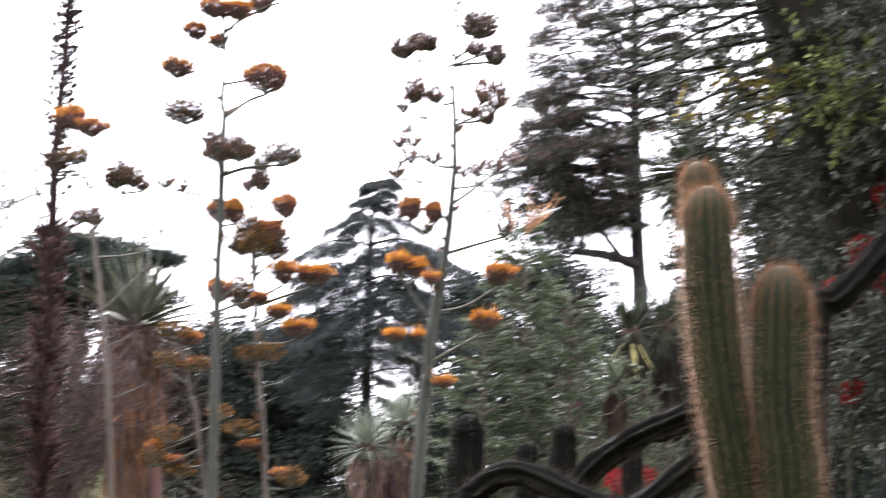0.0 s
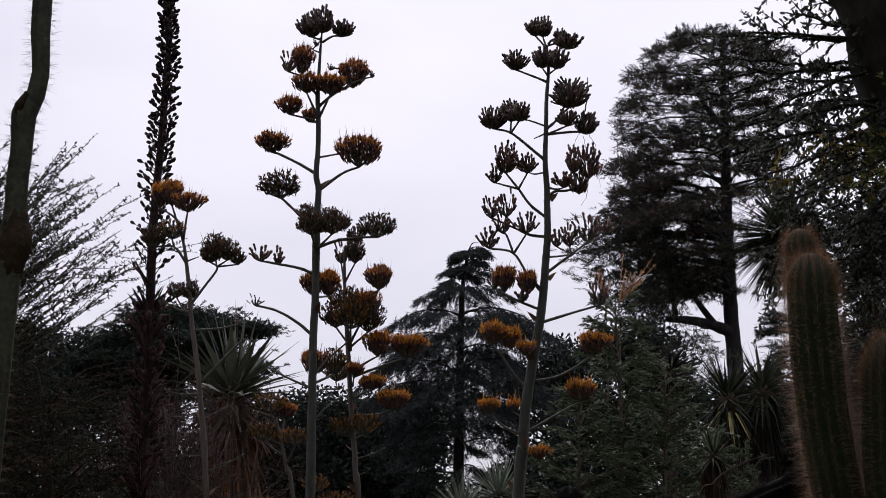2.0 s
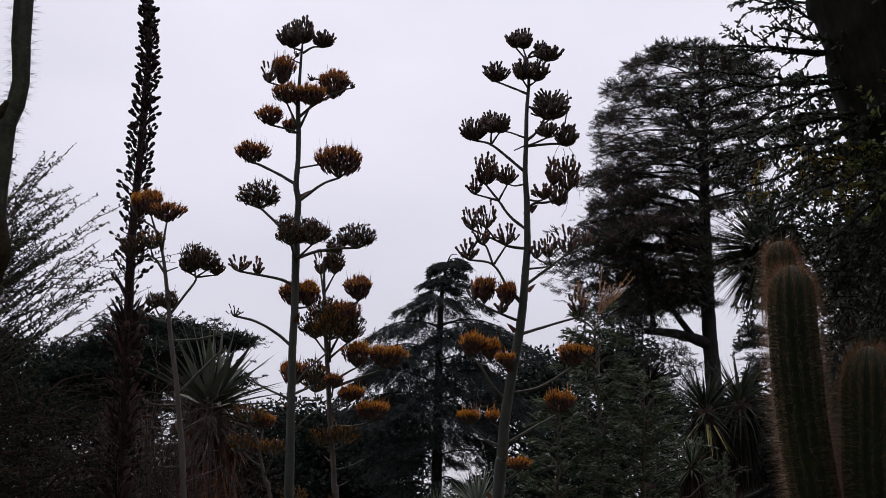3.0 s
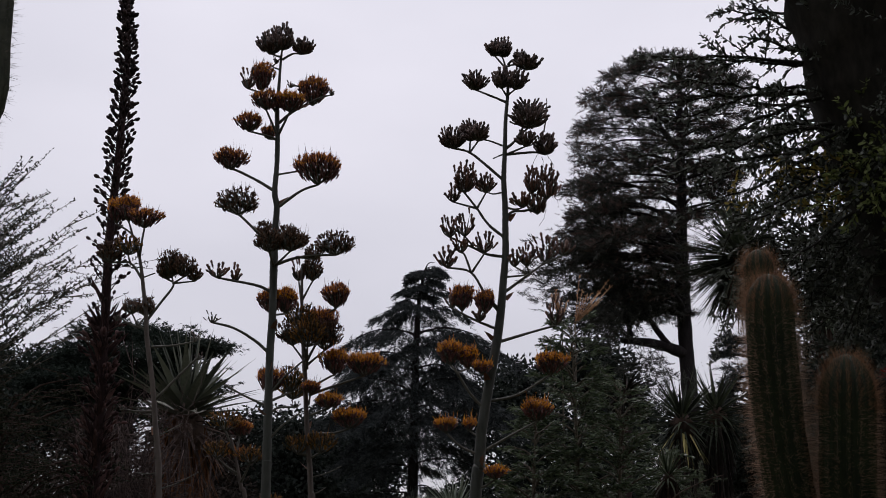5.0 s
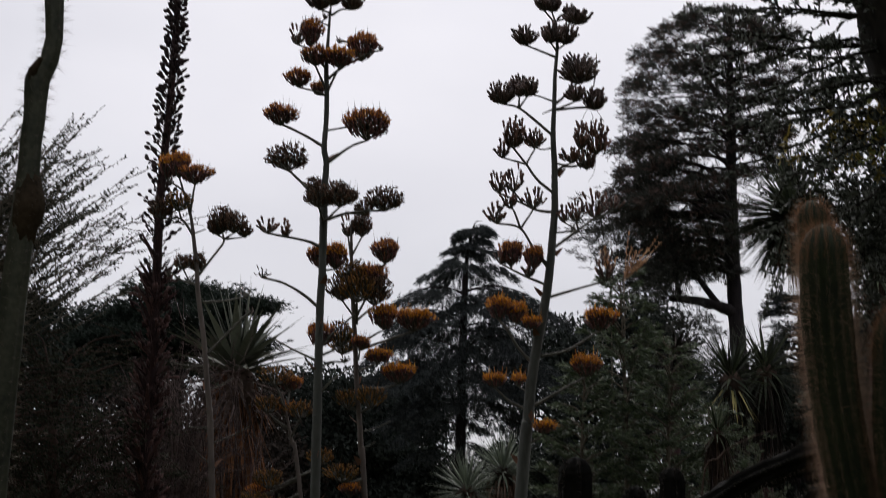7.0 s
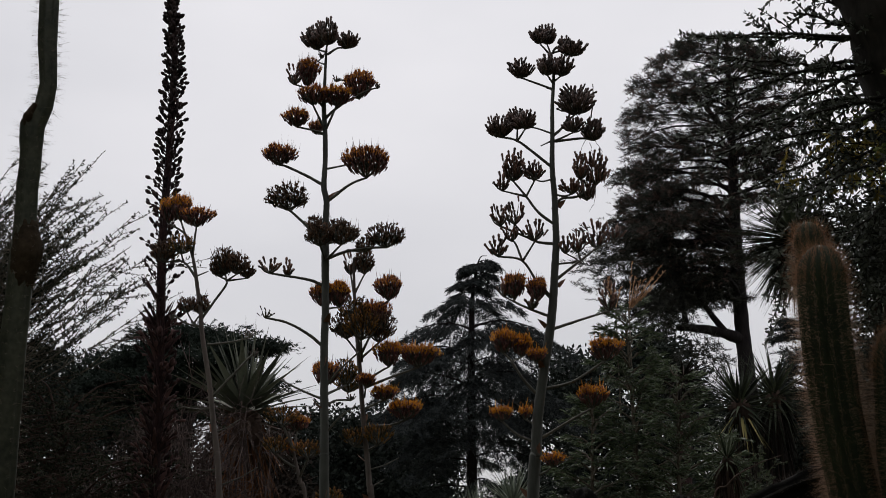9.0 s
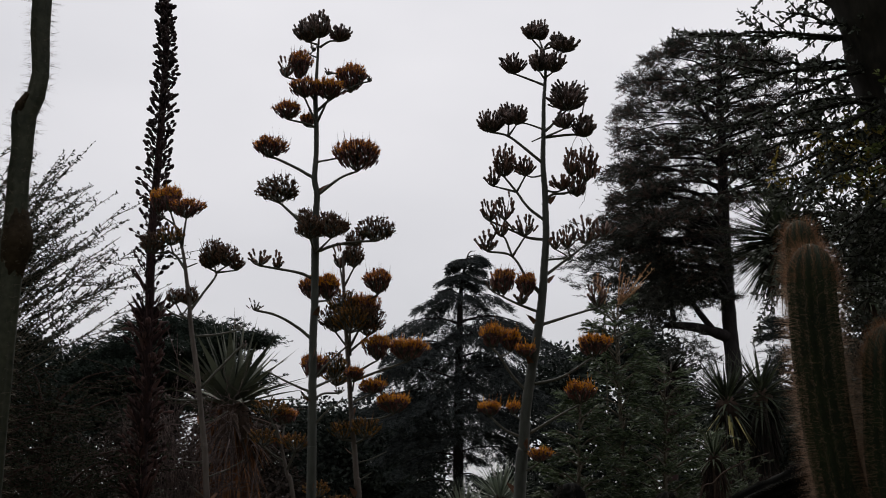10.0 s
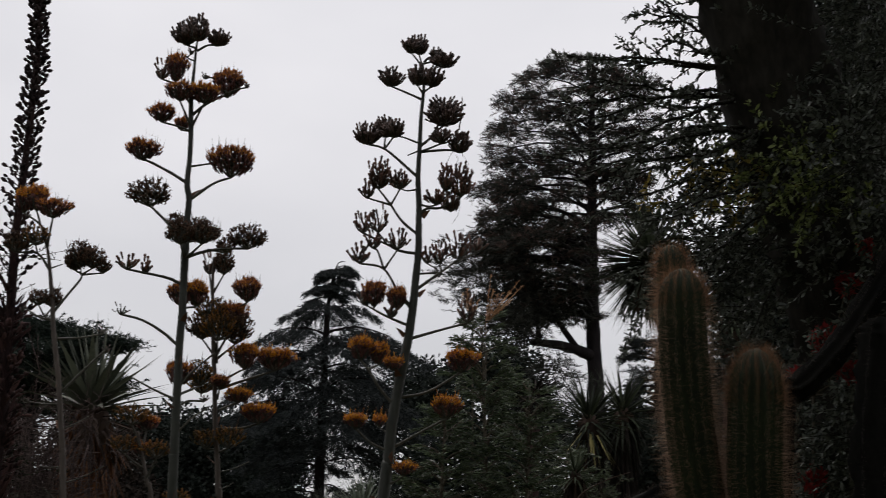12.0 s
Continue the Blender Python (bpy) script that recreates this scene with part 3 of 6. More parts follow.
agave_b.umbel([(-0.97, 4.74), (-0.84, 4.76), (-0.69, 4.78)], 0.00, 0.00, "rust", -0.03)
agave_b.umbel([(-0.98, 4.12), (-1.07, 4.24), (-1.23, 4.40), (-1.27, 4.43)], 0.32, 0.23, "spent", 0.05)
agave_b.umbel([(-0.98, 4.16), (-1.06, 4.26)], 0.18, 0.19, "spent", 0.25)
agave_b.umbel([(-0.97, 4.16), (-0.90, 4.26)], 0.19, 0.16, "spent", 0.25)
agave_b.umbel([(-0.96, 4.14), (-0.77, 4.21)], 0.11, 0.13, "spent", 0.18)
agave_b.umbel([(-0.97, 4.00), (-0.99, 4.07)], 0.21, 0.21, "spent", -0.22)
agave_b.umbel([(-0.97, 4.00), (-0.83, 4.08)], 0.21, 0.20, "spent", -0.20)
agave_b.umbel([(-0.95, 4.02), (-0.80, 4.08), (-0.62, 4.11), (-0.50, 4.12)], 0.28, 0.21, "spent", 0.10)
agave_b.umbel([(-0.80, 4.08), (-0.67, 4.09)], 0.14, 0.14, "spent", 0.12)
agave_b.umbel([(-0.98, 3.80), (-1.09, 3.85), (-1.29, 3.89), (-1.40, 3.91)], 0.19, 0.16, "sparse", 0.00)
agave_b.umbel([(-1.29, 3.89), (-1.26, 3.89)], 0.11, 0.16, "sparse", 0.02)
agave_b.umbel([(-0.97, 3.62), (-1.00, 3.67)], 0.20, 0.24, "rust", 0.20)
agave_b.umbel([(-0.97, 3.62), (-0.88, 3.66)], 0.17, 0.25, "open", 0.16)
agave_b.umbel([(-0.98, 3.32), (-1.11, 3.43), (-1.27, 3.52), (-1.43, 3.56)], 0.16, 0.12, "stub", 0.00)
agave_b.umbel([(-0.98, 2.97), (-0.99, 3.05)], 0.21, 0.24, "rust", 0.22)
agave_b.umbel([(-0.98, 2.95), (-0.83, 3.06)], 0.19, 0.24, "dull", 0.25)
agave_b.umbel([(-0.99, 2.92), (-1.15, 2.99), (-1.32, 3.08)], 0.00, 0.00, "stub", 0.00)
agave_b.umbel([(-0.98, 3.00), (-0.86, 3.14), (-0.71, 3.27)], 0.00, 0.00, "stub", -0.05)
agave_b.umbel([(-0.98, 2.65), (-0.87, 2.77), (-0.74, 2.86)], 0.00, 0.00, "stub", -0.05)
agave_b.umbel([(-0.98, 2.85), (-0.91, 2.91), (-0.81, 2.92), (-0.79, 2.92)], 0.10, 0.08, "stub", 0.10)
agave_c = Agave("slimmer agave stalk crowded with orange flower clusters", [(-0.52, 11.90, -0.05), (-0.67, 11.90, 2.13), (-0.69, 11.90, 2.27), (-0.71, 11.90, 2.54), (-0.74, 11.90, 2.86), (-0.76, 11.90, 3.19), (-0.78, 11.90, 3.47), (-0.80, 11.90, 3.76), (-0.81, 11.90, 4.05), (-0.81, 11.90, 4.22)],
    [0.028, 0.024, 0.024, 0.022, 0.020, 0.020, 0.018, 0.016, 0.012, 0.010], STALK_DRY, 56, 1.42)
agave_c.umbel([(-0.81, 3.90), (-0.84, 4.09)], 0.15, 0.23, "sparse", 0.05)
agave_c.umbel([(-0.81, 3.90), (-0.72, 4.08)], 0.16, 0.27, "spent", 0.00)
agave_c.umbel([(-0.77, 3.58), (-0.64, 3.76), (-0.52, 3.85)], 0.22, 0.26, "rust", 0.00)
agave_c.umbel([(-0.75, 3.41), (-0.80, 3.64)], 0.24, 0.26, "dull", -0.10)
agave_c.umbel([(-0.75, 3.41), (-0.65, 3.62)], 0.29, 0.29, "rust", 0.05)
agave_c.umbel([(-0.75, 3.37), (-0.88, 3.55)], 0.23, 0.25, "spent", 0.10)
agave_c.umbel([(-0.75, 3.37), (-0.60, 3.49)], 0.25, 0.30, "spent", -0.05)
agave_c.umbel([(-0.75, 3.34), (-0.74, 3.49)], 0.30, 0.25, "dull", -0.20)
agave_c.umbel([(-0.73, 3.17), (-0.59, 3.25), (-0.52, 3.28)], 0.22, 0.25, "open", -0.08)
agave_c.umbel([(-0.73, 3.12), (-0.50, 3.21), (-0.28, 3.29)], 0.32, 0.22, "open", 0.05)
agave_c.umbel([(-0.72, 2.95), (-0.60, 3.00), (-0.56, 3.01)], 0.22, 0.14, "open", -0.05)
agave_c.umbel([(-0.72, 2.80), (-0.52, 2.81), (-0.39, 2.85)], 0.28, 0.19, "open", 0.00)
agave_c.umbel([(-0.74, 3.18), (-0.87, 3.10)], 0.24, 0.18, "dull", 0.10)
agave_c.umbel([(-0.73, 3.04), (-0.71, 3.12)], 0.16, 0.14, "rust", -0.10)
agave_c.umbel([(-0.70, 2.63), (-0.81, 2.64)], 0.21, 0.19, "dull", 0.00)
agave_c.umbel([(-0.70, 2.61), (-0.62, 2.64)], 0.23, 0.20, "dull", -0.10)
agave_c.head(2.07, -0.17, -0.10, 2.04, 0.29, 0.17, "dull")
agave_c.head(2.07, -0.10, 0.00, 1.93, 0.19, 0.14, "rust")
agave_c.head(1.64, 0.21, 0.00, 1.64, 0.25, 0.19, "dull")
agave_c.head(1.73, 0.13, 0.10, 1.71, 0.17, 0.13, "rust")
agave_c.head(2.45, 0.25, 0.00, 2.54, 0.00, 0.00, "stub")
agave_c.head(2.31, 0.12, 0.00, 2.37, 0.00, 0.00, "stub")
agave_d = Agave("tall agave stalk with dark buds above orange flowers", [(0.43, 11.40, -0.05), (0.61, 11.40, 2.24), (0.64, 11.40, 2.50), (0.66, 11.40, 2.76), (0.70, 11.40, 3.03), (0.75, 11.40, 3.30), (0.79, 11.40, 3.52), (0.82, 11.40, 3.75), (0.84, 11.40, 3.98), (0.86, 11.40, 4.21), (0.86, 11.40, 4.40), (0.86, 11.40, 4.59), (0.85, 11.40, 4.83), (0.86, 11.40, 5.07), (0.87, 11.40, 5.36), (0.89, 11.40, 5.61), (0.88, 11.40, 5.82)],
    [0.052, 0.048, 0.046, 0.043, 0.041, 0.039, 0.037, 0.034, 0.031, 0.029, 0.027, 0.025, 0.022, 0.019, 0.016, 0.013, 0.009], leaves=70, leaf=1.42)
agave_d.umbel([(0.88, 5.79), (0.78, 5.89)], 0.18, 0.16, "bud", -0.05)
agave_d.umbel([(0.88, 5.79), (0.85, 5.92)], 0.18, 0.20, "bud", 0.05)
agave_d.umbel([(0.89, 5.82), (1.00, 5.87)], 0.12, 0.14, "bud", 0.06)
agave_d.umbel([(0.89, 5.83), (0.94, 5.86), (1.05, 5.77)], 0.23, 0.16, "bud", -0.06)
agave_d.umbel([(0.88, 5.56), (0.83, 5.59)], 0.16, 0.21, "bud", -0.10)
agave_d.umbel([(0.88, 5.56), (0.95, 5.60)], 0.20, 0.20, "bud", -0.05)
agave_d.umbel([(0.88, 5.50), (0.80, 5.54), (0.62, 5.62)], 0.21, 0.19, "bud", 0.03)
agave_d.umbel([(0.87, 5.10), (0.96, 5.20), (1.07, 5.41)], 0.28, 0.18, "bud", 0.10)
agave_d.umbel([(0.96, 5.20), (1.06, 5.28)], 0.32, 0.21, "bud", -0.02)
agave_d.umbel([(0.87, 5.05), (1.03, 5.10)], 0.18, 0.16, "bud", -0.08)
agave_d.umbel([(0.87, 5.05), (1.10, 5.08), (1.20, 5.07)], 0.20, 0.22, "bud", 0.05)
agave_d.umbel([(0.86, 5.06), (0.76, 5.00)], 0.00, 0.00, "stub", -0.05)
agave_d.umbel([(0.85, 4.83), (0.68, 4.98), (0.56, 5.07), (0.43, 5.10)], 0.22, 0.21, "bud", 0.00)
agave_d.umbel([(0.57, 5.06), (0.58, 5.19)], 0.21, 0.21, "bud", 0.08)
agave_d.umbel([(0.57, 5.06), (0.64, 5.15)], 0.20, 0.18, "bud", -0.05)
agave_d.umbel([(0.86, 5.12), (0.74, 5.16), (0.66, 5.17)], 0.00, 0.00, "stub", -0.03)
agave_d.umbel([(0.85, 4.35), (0.72, 4.46), (0.63, 4.59), (0.53, 4.72)], 0.22, 0.28, "club", 0.00)
agave_d.umbel([(0.63, 4.59), (0.44, 4.65)], 0.16, 0.18, "sparse", 0.03)
agave_d.umbel([(0.63, 4.59), (0.70, 4.71)], 0.18, 0.18, "club", -0.05)
agave_d.umbel([(0.85, 4.73), (0.76, 4.71), (0.69, 4.73)], 0.00, 0.00, "stub", -0.03)
agave_d.umbel([(0.84, 4.48), (0.92, 4.57), (1.05, 4.59), (1.21, 4.69)], 0.20, 0.31, "club", 0.05)
agave_d.umbel([(1.10, 4.59), (1.08, 4.72)], 0.15, 0.26, "club", 0.00)
agave_d.umbel([(0.86, 4.60), (0.94, 4.58), (1.00, 4.59)], 0.20, 0.15, "club", -0.05)
agave_d.umbel([(1.05, 4.59), (1.13, 4.57)], 0.18, 0.21, "club", 0.08)
agave_d.umbel([(0.81, 3.73), (0.70, 3.87), (0.58, 4.06), (0.39, 4.10)], 0.18, 0.21, "sparse", 0.02)
agave_d.umbel([(0.58, 4.06), (0.53, 4.20), (0.50, 4.22)], 0.16, 0.20, "sparse", 0.00)
agave_d.umbel([(0.86, 4.19), (0.72, 4.21), (0.60, 4.27), (0.41, 4.36)], 0.18, 0.23, "sparse", 0.05)
agave_d.umbel([(0.60, 4.27), (0.53, 4.35)], 0.17, 0.24, "sparse", -0.03)
agave_d.umbel([(0.59, 4.06), (0.69, 4.21)], 0.19, 0.22, "sparse", -0.05)
agave_d.umbel([(0.83, 3.88), (1.05, 4.05), (1.19, 4.16)], 0.21, 0.27, "sparse", 0.05)
agave_d.umbel([(1.05, 4.05), (1.03, 4.11)], 0.18, 0.23, "sparse", -0.03)
agave_d.umbel([(1.16, 4.13), (1.34, 4.23)], 0.17, 0.18, "sparse", 0.10)
agave_d.umbel([(0.85, 4.02), (1.02, 4.04), (0.93, 4.10)], 0.12, 0.17, "sparse", -0.04)
agave_d.umbel([(0.80, 3.59), (0.63, 3.66), (0.51, 3.72), (0.51, 3.74)], 0.18, 0.27, "rust", 0.00)
agave_d.umbel([(0.81, 3.76), (0.73, 3.82), (0.71, 3.73), (0.69, 3.72)], 0.17, 0.23, "rust", -0.04)
agave_d.umbel([(0.51, 3.72), (0.43, 3.77)], 0.11, 0.20, "sparse", 0.04)
agave_d.umbel([(0.63, 3.66), (0.65, 3.65)], 0.13, 0.15, "sparse", -0.06)
agave_d.umbel([(0.80, 3.49), (1.01, 3.56), (1.27, 3.64)], 0.17, 0.27, "sparse", 0.05)
agave_d.umbel([(0.71, 2.93), (0.57, 3.08), (0.47, 3.24), (0.41, 3.31)], 0.20, 0.22, "open", 0.00)
agave_d.umbel([(0.47, 3.24), (0.56, 3.29)], 0.15, 0.21, "open", 0.10)
agave_d.umbel([(0.76, 3.30), (0.66, 3.22)], 0.15, 0.13, "open", -0.10)
agave_d.umbel([(0.74, 3.02), (0.95, 3.07), (1.21, 3.23)], 0.25, 0.22, "open", 0.00)
agave_d.umbel([(0.67, 2.62), (0.93, 2.77), (1.10, 2.86)], 0.24, 0.21, "open", 0.00)
agave_d.umbel([(0.66, 2.59), (0.50, 2.66), (0.38, 2.77)], 0.19, 0.14, "open", 0.00)
agave_d.umbel([(0.66, 2.72), (0.57, 2.79)], 0.10, 0.12, "open", 0.08)
agave_d.umbel([(0.62, 2.33), (0.70, 2.36), (0.76, 2.40)], 0.18, 0.13, "open", -0.10)
agave_a = Agave("slender agave stalk with a few orange and brown clusters", [(-1.83, 12.40, -0.05), (-2.00, 12.40, 2.41), (-2.02, 12.40, 2.65), (-2.05, 12.40, 2.89), (-2.09, 12.40, 3.23), (-2.14, 12.40, 3.53), (-2.17, 12.40, 3.73), (-2.18, 12.40, 3.88), (-2.21, 12.40, 4.08), (-2.24, 12.40, 4.28), (-2.27, 12.40, 4.42)],
    [0.028, 0.026, 0.026, 0.024, 0.023, 0.022, 0.021, 0.020, 0.018, 0.015, 0.012], STALK_DRY, 34, 1.2)
agave_a.umbel([(-2.26, 4.38), (-2.33, 4.58), (-2.49, 4.70)], 0.17, 0.27, "open", 0.08)
agave_a.umbel([(-2.26, 4.38), (-2.33, 4.58), (-2.37, 4.70)], 0.20, 0.28, "open", 0.00)
agave_a.umbel([(-2.26, 4.38), (-2.24, 4.53), (-2.22, 4.63)], 0.29, 0.21, "rust", -0.06)
agave_a.umbel([(-2.22, 4.17), (-2.34, 4.33), (-2.51, 4.33)], 0.24, 0.22, "spent", 0.00)
agave_a.umbel([(-2.34, 4.33), (-2.35, 4.39)], 0.23, 0.20, "dull", -0.05)
agave_a.umbel([(-2.17, 3.82), (-2.07, 3.97), (-1.96, 4.14), (-2.02, 4.20)], 0.20, 0.20, "spent", 0.05)
agave_a.umbel([(-1.96, 4.15), (-1.97, 4.22)], 0.20, 0.26, "spent", 0.00)
agave_a.umbel([(-1.96, 4.15), (-1.86, 4.20)], 0.20, 0.21, "spent", -0.05)
agave_a.umbel([(-1.96, 4.15), (-1.78, 4.18)], 0.13, 0.15, "spent", 0.04)
agave_a.umbel([(-2.22, 4.20), (-2.12, 4.24)], 0.00, 0.00, "stub", 0.00)
agave_a.umbel([(-2.17, 3.74), (-2.24, 3.78), (-2.30, 3.88)], 0.17, 0.15, "spent", 0.00)
agave_a.umbel([(-2.24, 3.78), (-2.19, 3.87)], 0.16, 0.20, "spent", 0.05)
agave_a.umbel([(-2.20, 3.75), (-2.32, 3.79), (-2.42, 3.86), (-2.43, 3.82)], 0.08, 0.10, "stub", 0.00)
agave_a.umbel([(-2.12, 3.59), (-1.93, 3.61), (-1.76, 3.65)], 0.10, 0.11, "stub", 0.05)
agave_a.umbel([(-2.07, 3.13), (-1.90, 3.32), (-1.74, 3.49), (-1.72, 3.49)], 0.10, 0.11, "stub", 0.05)
agave_a.head(3.04, -0.28, 0.00, 3.06, 0.07, 0.05, "stub")
agave_a.head(2.83, 0.22, 0.00, 2.94, 0.00, 0.00, "stub")
agave_a.head(2.52, -0.19, 0.00, 2.52, 0.00, 0.00, "stub")
agave_a.head(2.38, 0.34, -0.10, 2.52, 0.00, 0.00, "stub")
agave_a.head(2.20, -0.16, -0.10, 2.34, 0.00, 0.00, "stub")
agave_e = Agave("low withering agave with dull rust flower clusters", [(-1.03, 13.20, -0.05), (-1.33, 13.20, 2.19), (-1.39, 13.20, 2.44), (-1.45, 13.20, 2.70), (-1.50, 13.20, 2.90)],
    [0.023, 0.020, 0.018, 0.013, 0.011], STALK_DRY, 46, 1.35)
agave_e.head(2.75, -0.09, 0.00, 2.96, 0.30, 0.21, "dull")
agave_e.head(2.72, 0.02, 0.10, 2.92, 0.24, 0.18, "rust")
agave_e.head(2.49, 0.09, -0.10, 2.66, 0.26, 0.17, "dull")
agave_e.head(2.57, -0.20, 0.00, 2.71, 0.24, 0.19, "dull")
agave_e.head(2.54, -0.05, 0.10, 2.70, 0.21, 0.15, "rust")
agave_e.head(2.14, -0.27, 0.00, 2.03, 0.26, 0.20, "dull")
agave_e.head(2.12, -0.38, 0.10, 1.97, 0.21, 0.13, "rust")
agave_e.head(1.99, -0.41, -0.10, 1.83, 0.25, 0.20, "dull")
agave_e.head(2.14, 0.18, 0.10, 2.25, 0.24, 0.17, "dull")
agave_e.head(1.60, -0.23, 0.00, 1.72, 0.26, 0.18, "dull")
agave_e.head(1.84, -0.26, 0.00, 1.84, 0.19, 0.13, "rust")


def dry_strand(parent, line, thick, label):
    s = Shape()
    line = smooth_line(line, 6)
    line = line + np.cumsum(jitter(len(line), 0.004), 0)
    tube(s, line, [thick, thick * 0.6], 4)
    part("dry_strand", s, [STALK_DRY], parent, label)


strand_foot = agave_d.root
for tip, end in (((1.17, 11.40, 5.03), (1.18, 11.40, 4.83)), ((1.13, 11.35, 5.04), (1.01, 11.35, 4.84)), ((1.21, 11.40, 5.05), (1.24, 11.40, 4.87)), ((1.18, 11.40, 4.67), (1.15, 11.40, 4.45)), ((1.27, 11.40, 4.71), (1.29, 11.40, 4.58))):
    a, b = np.array(tip) - strand_foot, np.array(end) - strand_foot
    dry_strand(agave_d.thing, [a, (a + b) / 2 + rng.normal(0, 0.02, 3), b], 0.0022, "thin hanging dry strand")
dry_strand(agave_d.thing, [np.array((1.19, 11.40, 5.25)) - strand_foot, np.array((1.21, 11.40, 5.40)) - strand_foot, np.array((1.23, 11.40, 5.55)) - strand_foot], 0.006, "broken dry twig")


# ---- dry flower spike ----
def make_spike():
    line = [(-2.54, 13.00, -0.23), (-2.66, 13.00, 2.23), (-2.65, 13.00, 3.13), (-2.65, 13.00, 3.85), (-2.65, 13.00, 4.70), (-2.61, 13.00, 5.51), (-2.58, 13.00, 6.46), (-2.61, 13.00, 6.92), (-2.60, 13.00, 7.09)]
    line[0] = (line[0][0], line[0][1], -0.05)
    root = np.array(line[0])
    top = thing("dry_flower_spike", "tall dry flower spike crowded with dark seed pods", "flower spike", root)
    curve = smooth_line(line, 10) - root
    s = Shape()
    tube(s, curve, [0.05, 0.05, 0.045, 0.04, 0.033, 0.026, 0.012], 10, 0, knobs=0.04)
    stem = part("stem", s, [HUSK], top, "dark brown fibrous stem")
    heights = curve[:, 2]
    first, last = 3.93, 7.08
    pods, stalks = Shape(), Shape()
    k = 290
    z = first + (last - first) * np.linspace(0, 1, k) ** 0.62
    share = (z - first) / (last - first)
    axis = np.stack([np.interp(z, heights, curve[:, i]) for i in range(3)], 1)
    a = np.arange(k) * 2.399 + rng.uniform(-0.3, 0.3, k)
    out = np.stack([np.cos(a), np.sin(a), rng.uniform(0.5, 1.1, k)], 1)
    reach = np.interp(share, [0, 0.3, 0.8, 0.97, 1], [0.20, 0.150, 0.08, 0.042, 0.012])
    reach = reach * rng.uniform(0.6, 1.2, k)
    for i in range(k):
        tube(stalks, [axis[i], axis[i] + unit(out[i]) * reach[i]], [0.006, 0.005], 3)
    single = Shape()
    single.add(*POD_PIECE)
    pod = single.mesh("seed_pod", [POD])
    size = rng.uniform(0.060, 0.095, k)
    turns = frames(unit(out + jitter(k, 0.45) + [0, 0, 0.4]), size, wide=size * 0.95)
    for i in range(k):
        ob = new("seed_pod", pod)
        ob.parent = stem
        ob.matrix_local = Matrix.Translation(axis[i] + unit(out[i]) * reach[i]) @ Matrix(turns[i].tolist()).to_4x4()
    size = rng.uniform(0.055, 0.085, k)
    pods.scatter(POD_PIECE, axis + unit(out) * (reach * 0.70)[:, None], frames(unit(out + jitter(k, 0.45) + [0, 0, 0.4]), size, wide=size * 0.95))
    part("pod_stalk_cluster", stalks, [POD], stem, kind="stuff")
    part("inner_pod_cluster", pods, [POD], stem, "dark open seed pods", "stuff")
    single = Shape()
    single.add(*BLADE)
    blade = single.mesh("bract", [HUSK])
    k = 220
    z = rng.uniform(0.3, first + 0.25, k)
    axis = np.stack([np.interp(z, heights, curve[:, i]) for i in range(3)], 1)
    a = rng.uniform(0, 6.28, k)
    out = np.stack([np.cos(a), np.sin(a), rng.uniform(0.9, 2.2, k)], 1)
    turns = frames(out, rng.uniform(0.14, 0.30, k), wide=rng.uniform(0.025, 0.055, k))
    for i in range(k):
        ob = new("bract", blade)
        ob.parent = stem
        ob.matrix_local = Matrix.Translation(axis[i] + out[i] * [0.04, 0.04, 0]) @ Matrix(turns[i].tolist()).to_4x4()
    husks = Shape()
    k = 230
    z = rng.uniform(0.5, first, k)
    axis = np.stack([np.interp(z, heights, curve[:, i]) for i in range(3)], 1)
    a = rng.uniform(0, 6.28, k)
    out = unit(np.stack([np.cos(a), np.sin(a), rng.uniform(0.3, 1.0, k)], 1))
    far = rng.uniform(0.08, 0.25, k)
    for i in range(k):
        tube(husks, [axis[i], axis[i] + out[i] * far[i]], [0.007, 0.005], 3)
    for n in range(3):
        size = rng.uniform(0.055, 0.10, k)
        husks.scatter(POD_PIECE, axis + out * (far * rng.uniform(0.5, 1.0, k))[:, None], frames(out + jitter(k, 0.5) + [0, 0, 0.6], size, wide=size * 0.7))
    part("husk_cluster", husks, [HUSK], stem, "dark empty husks", "stuff")


rng = np.random.default_rng(101)
make_spike()


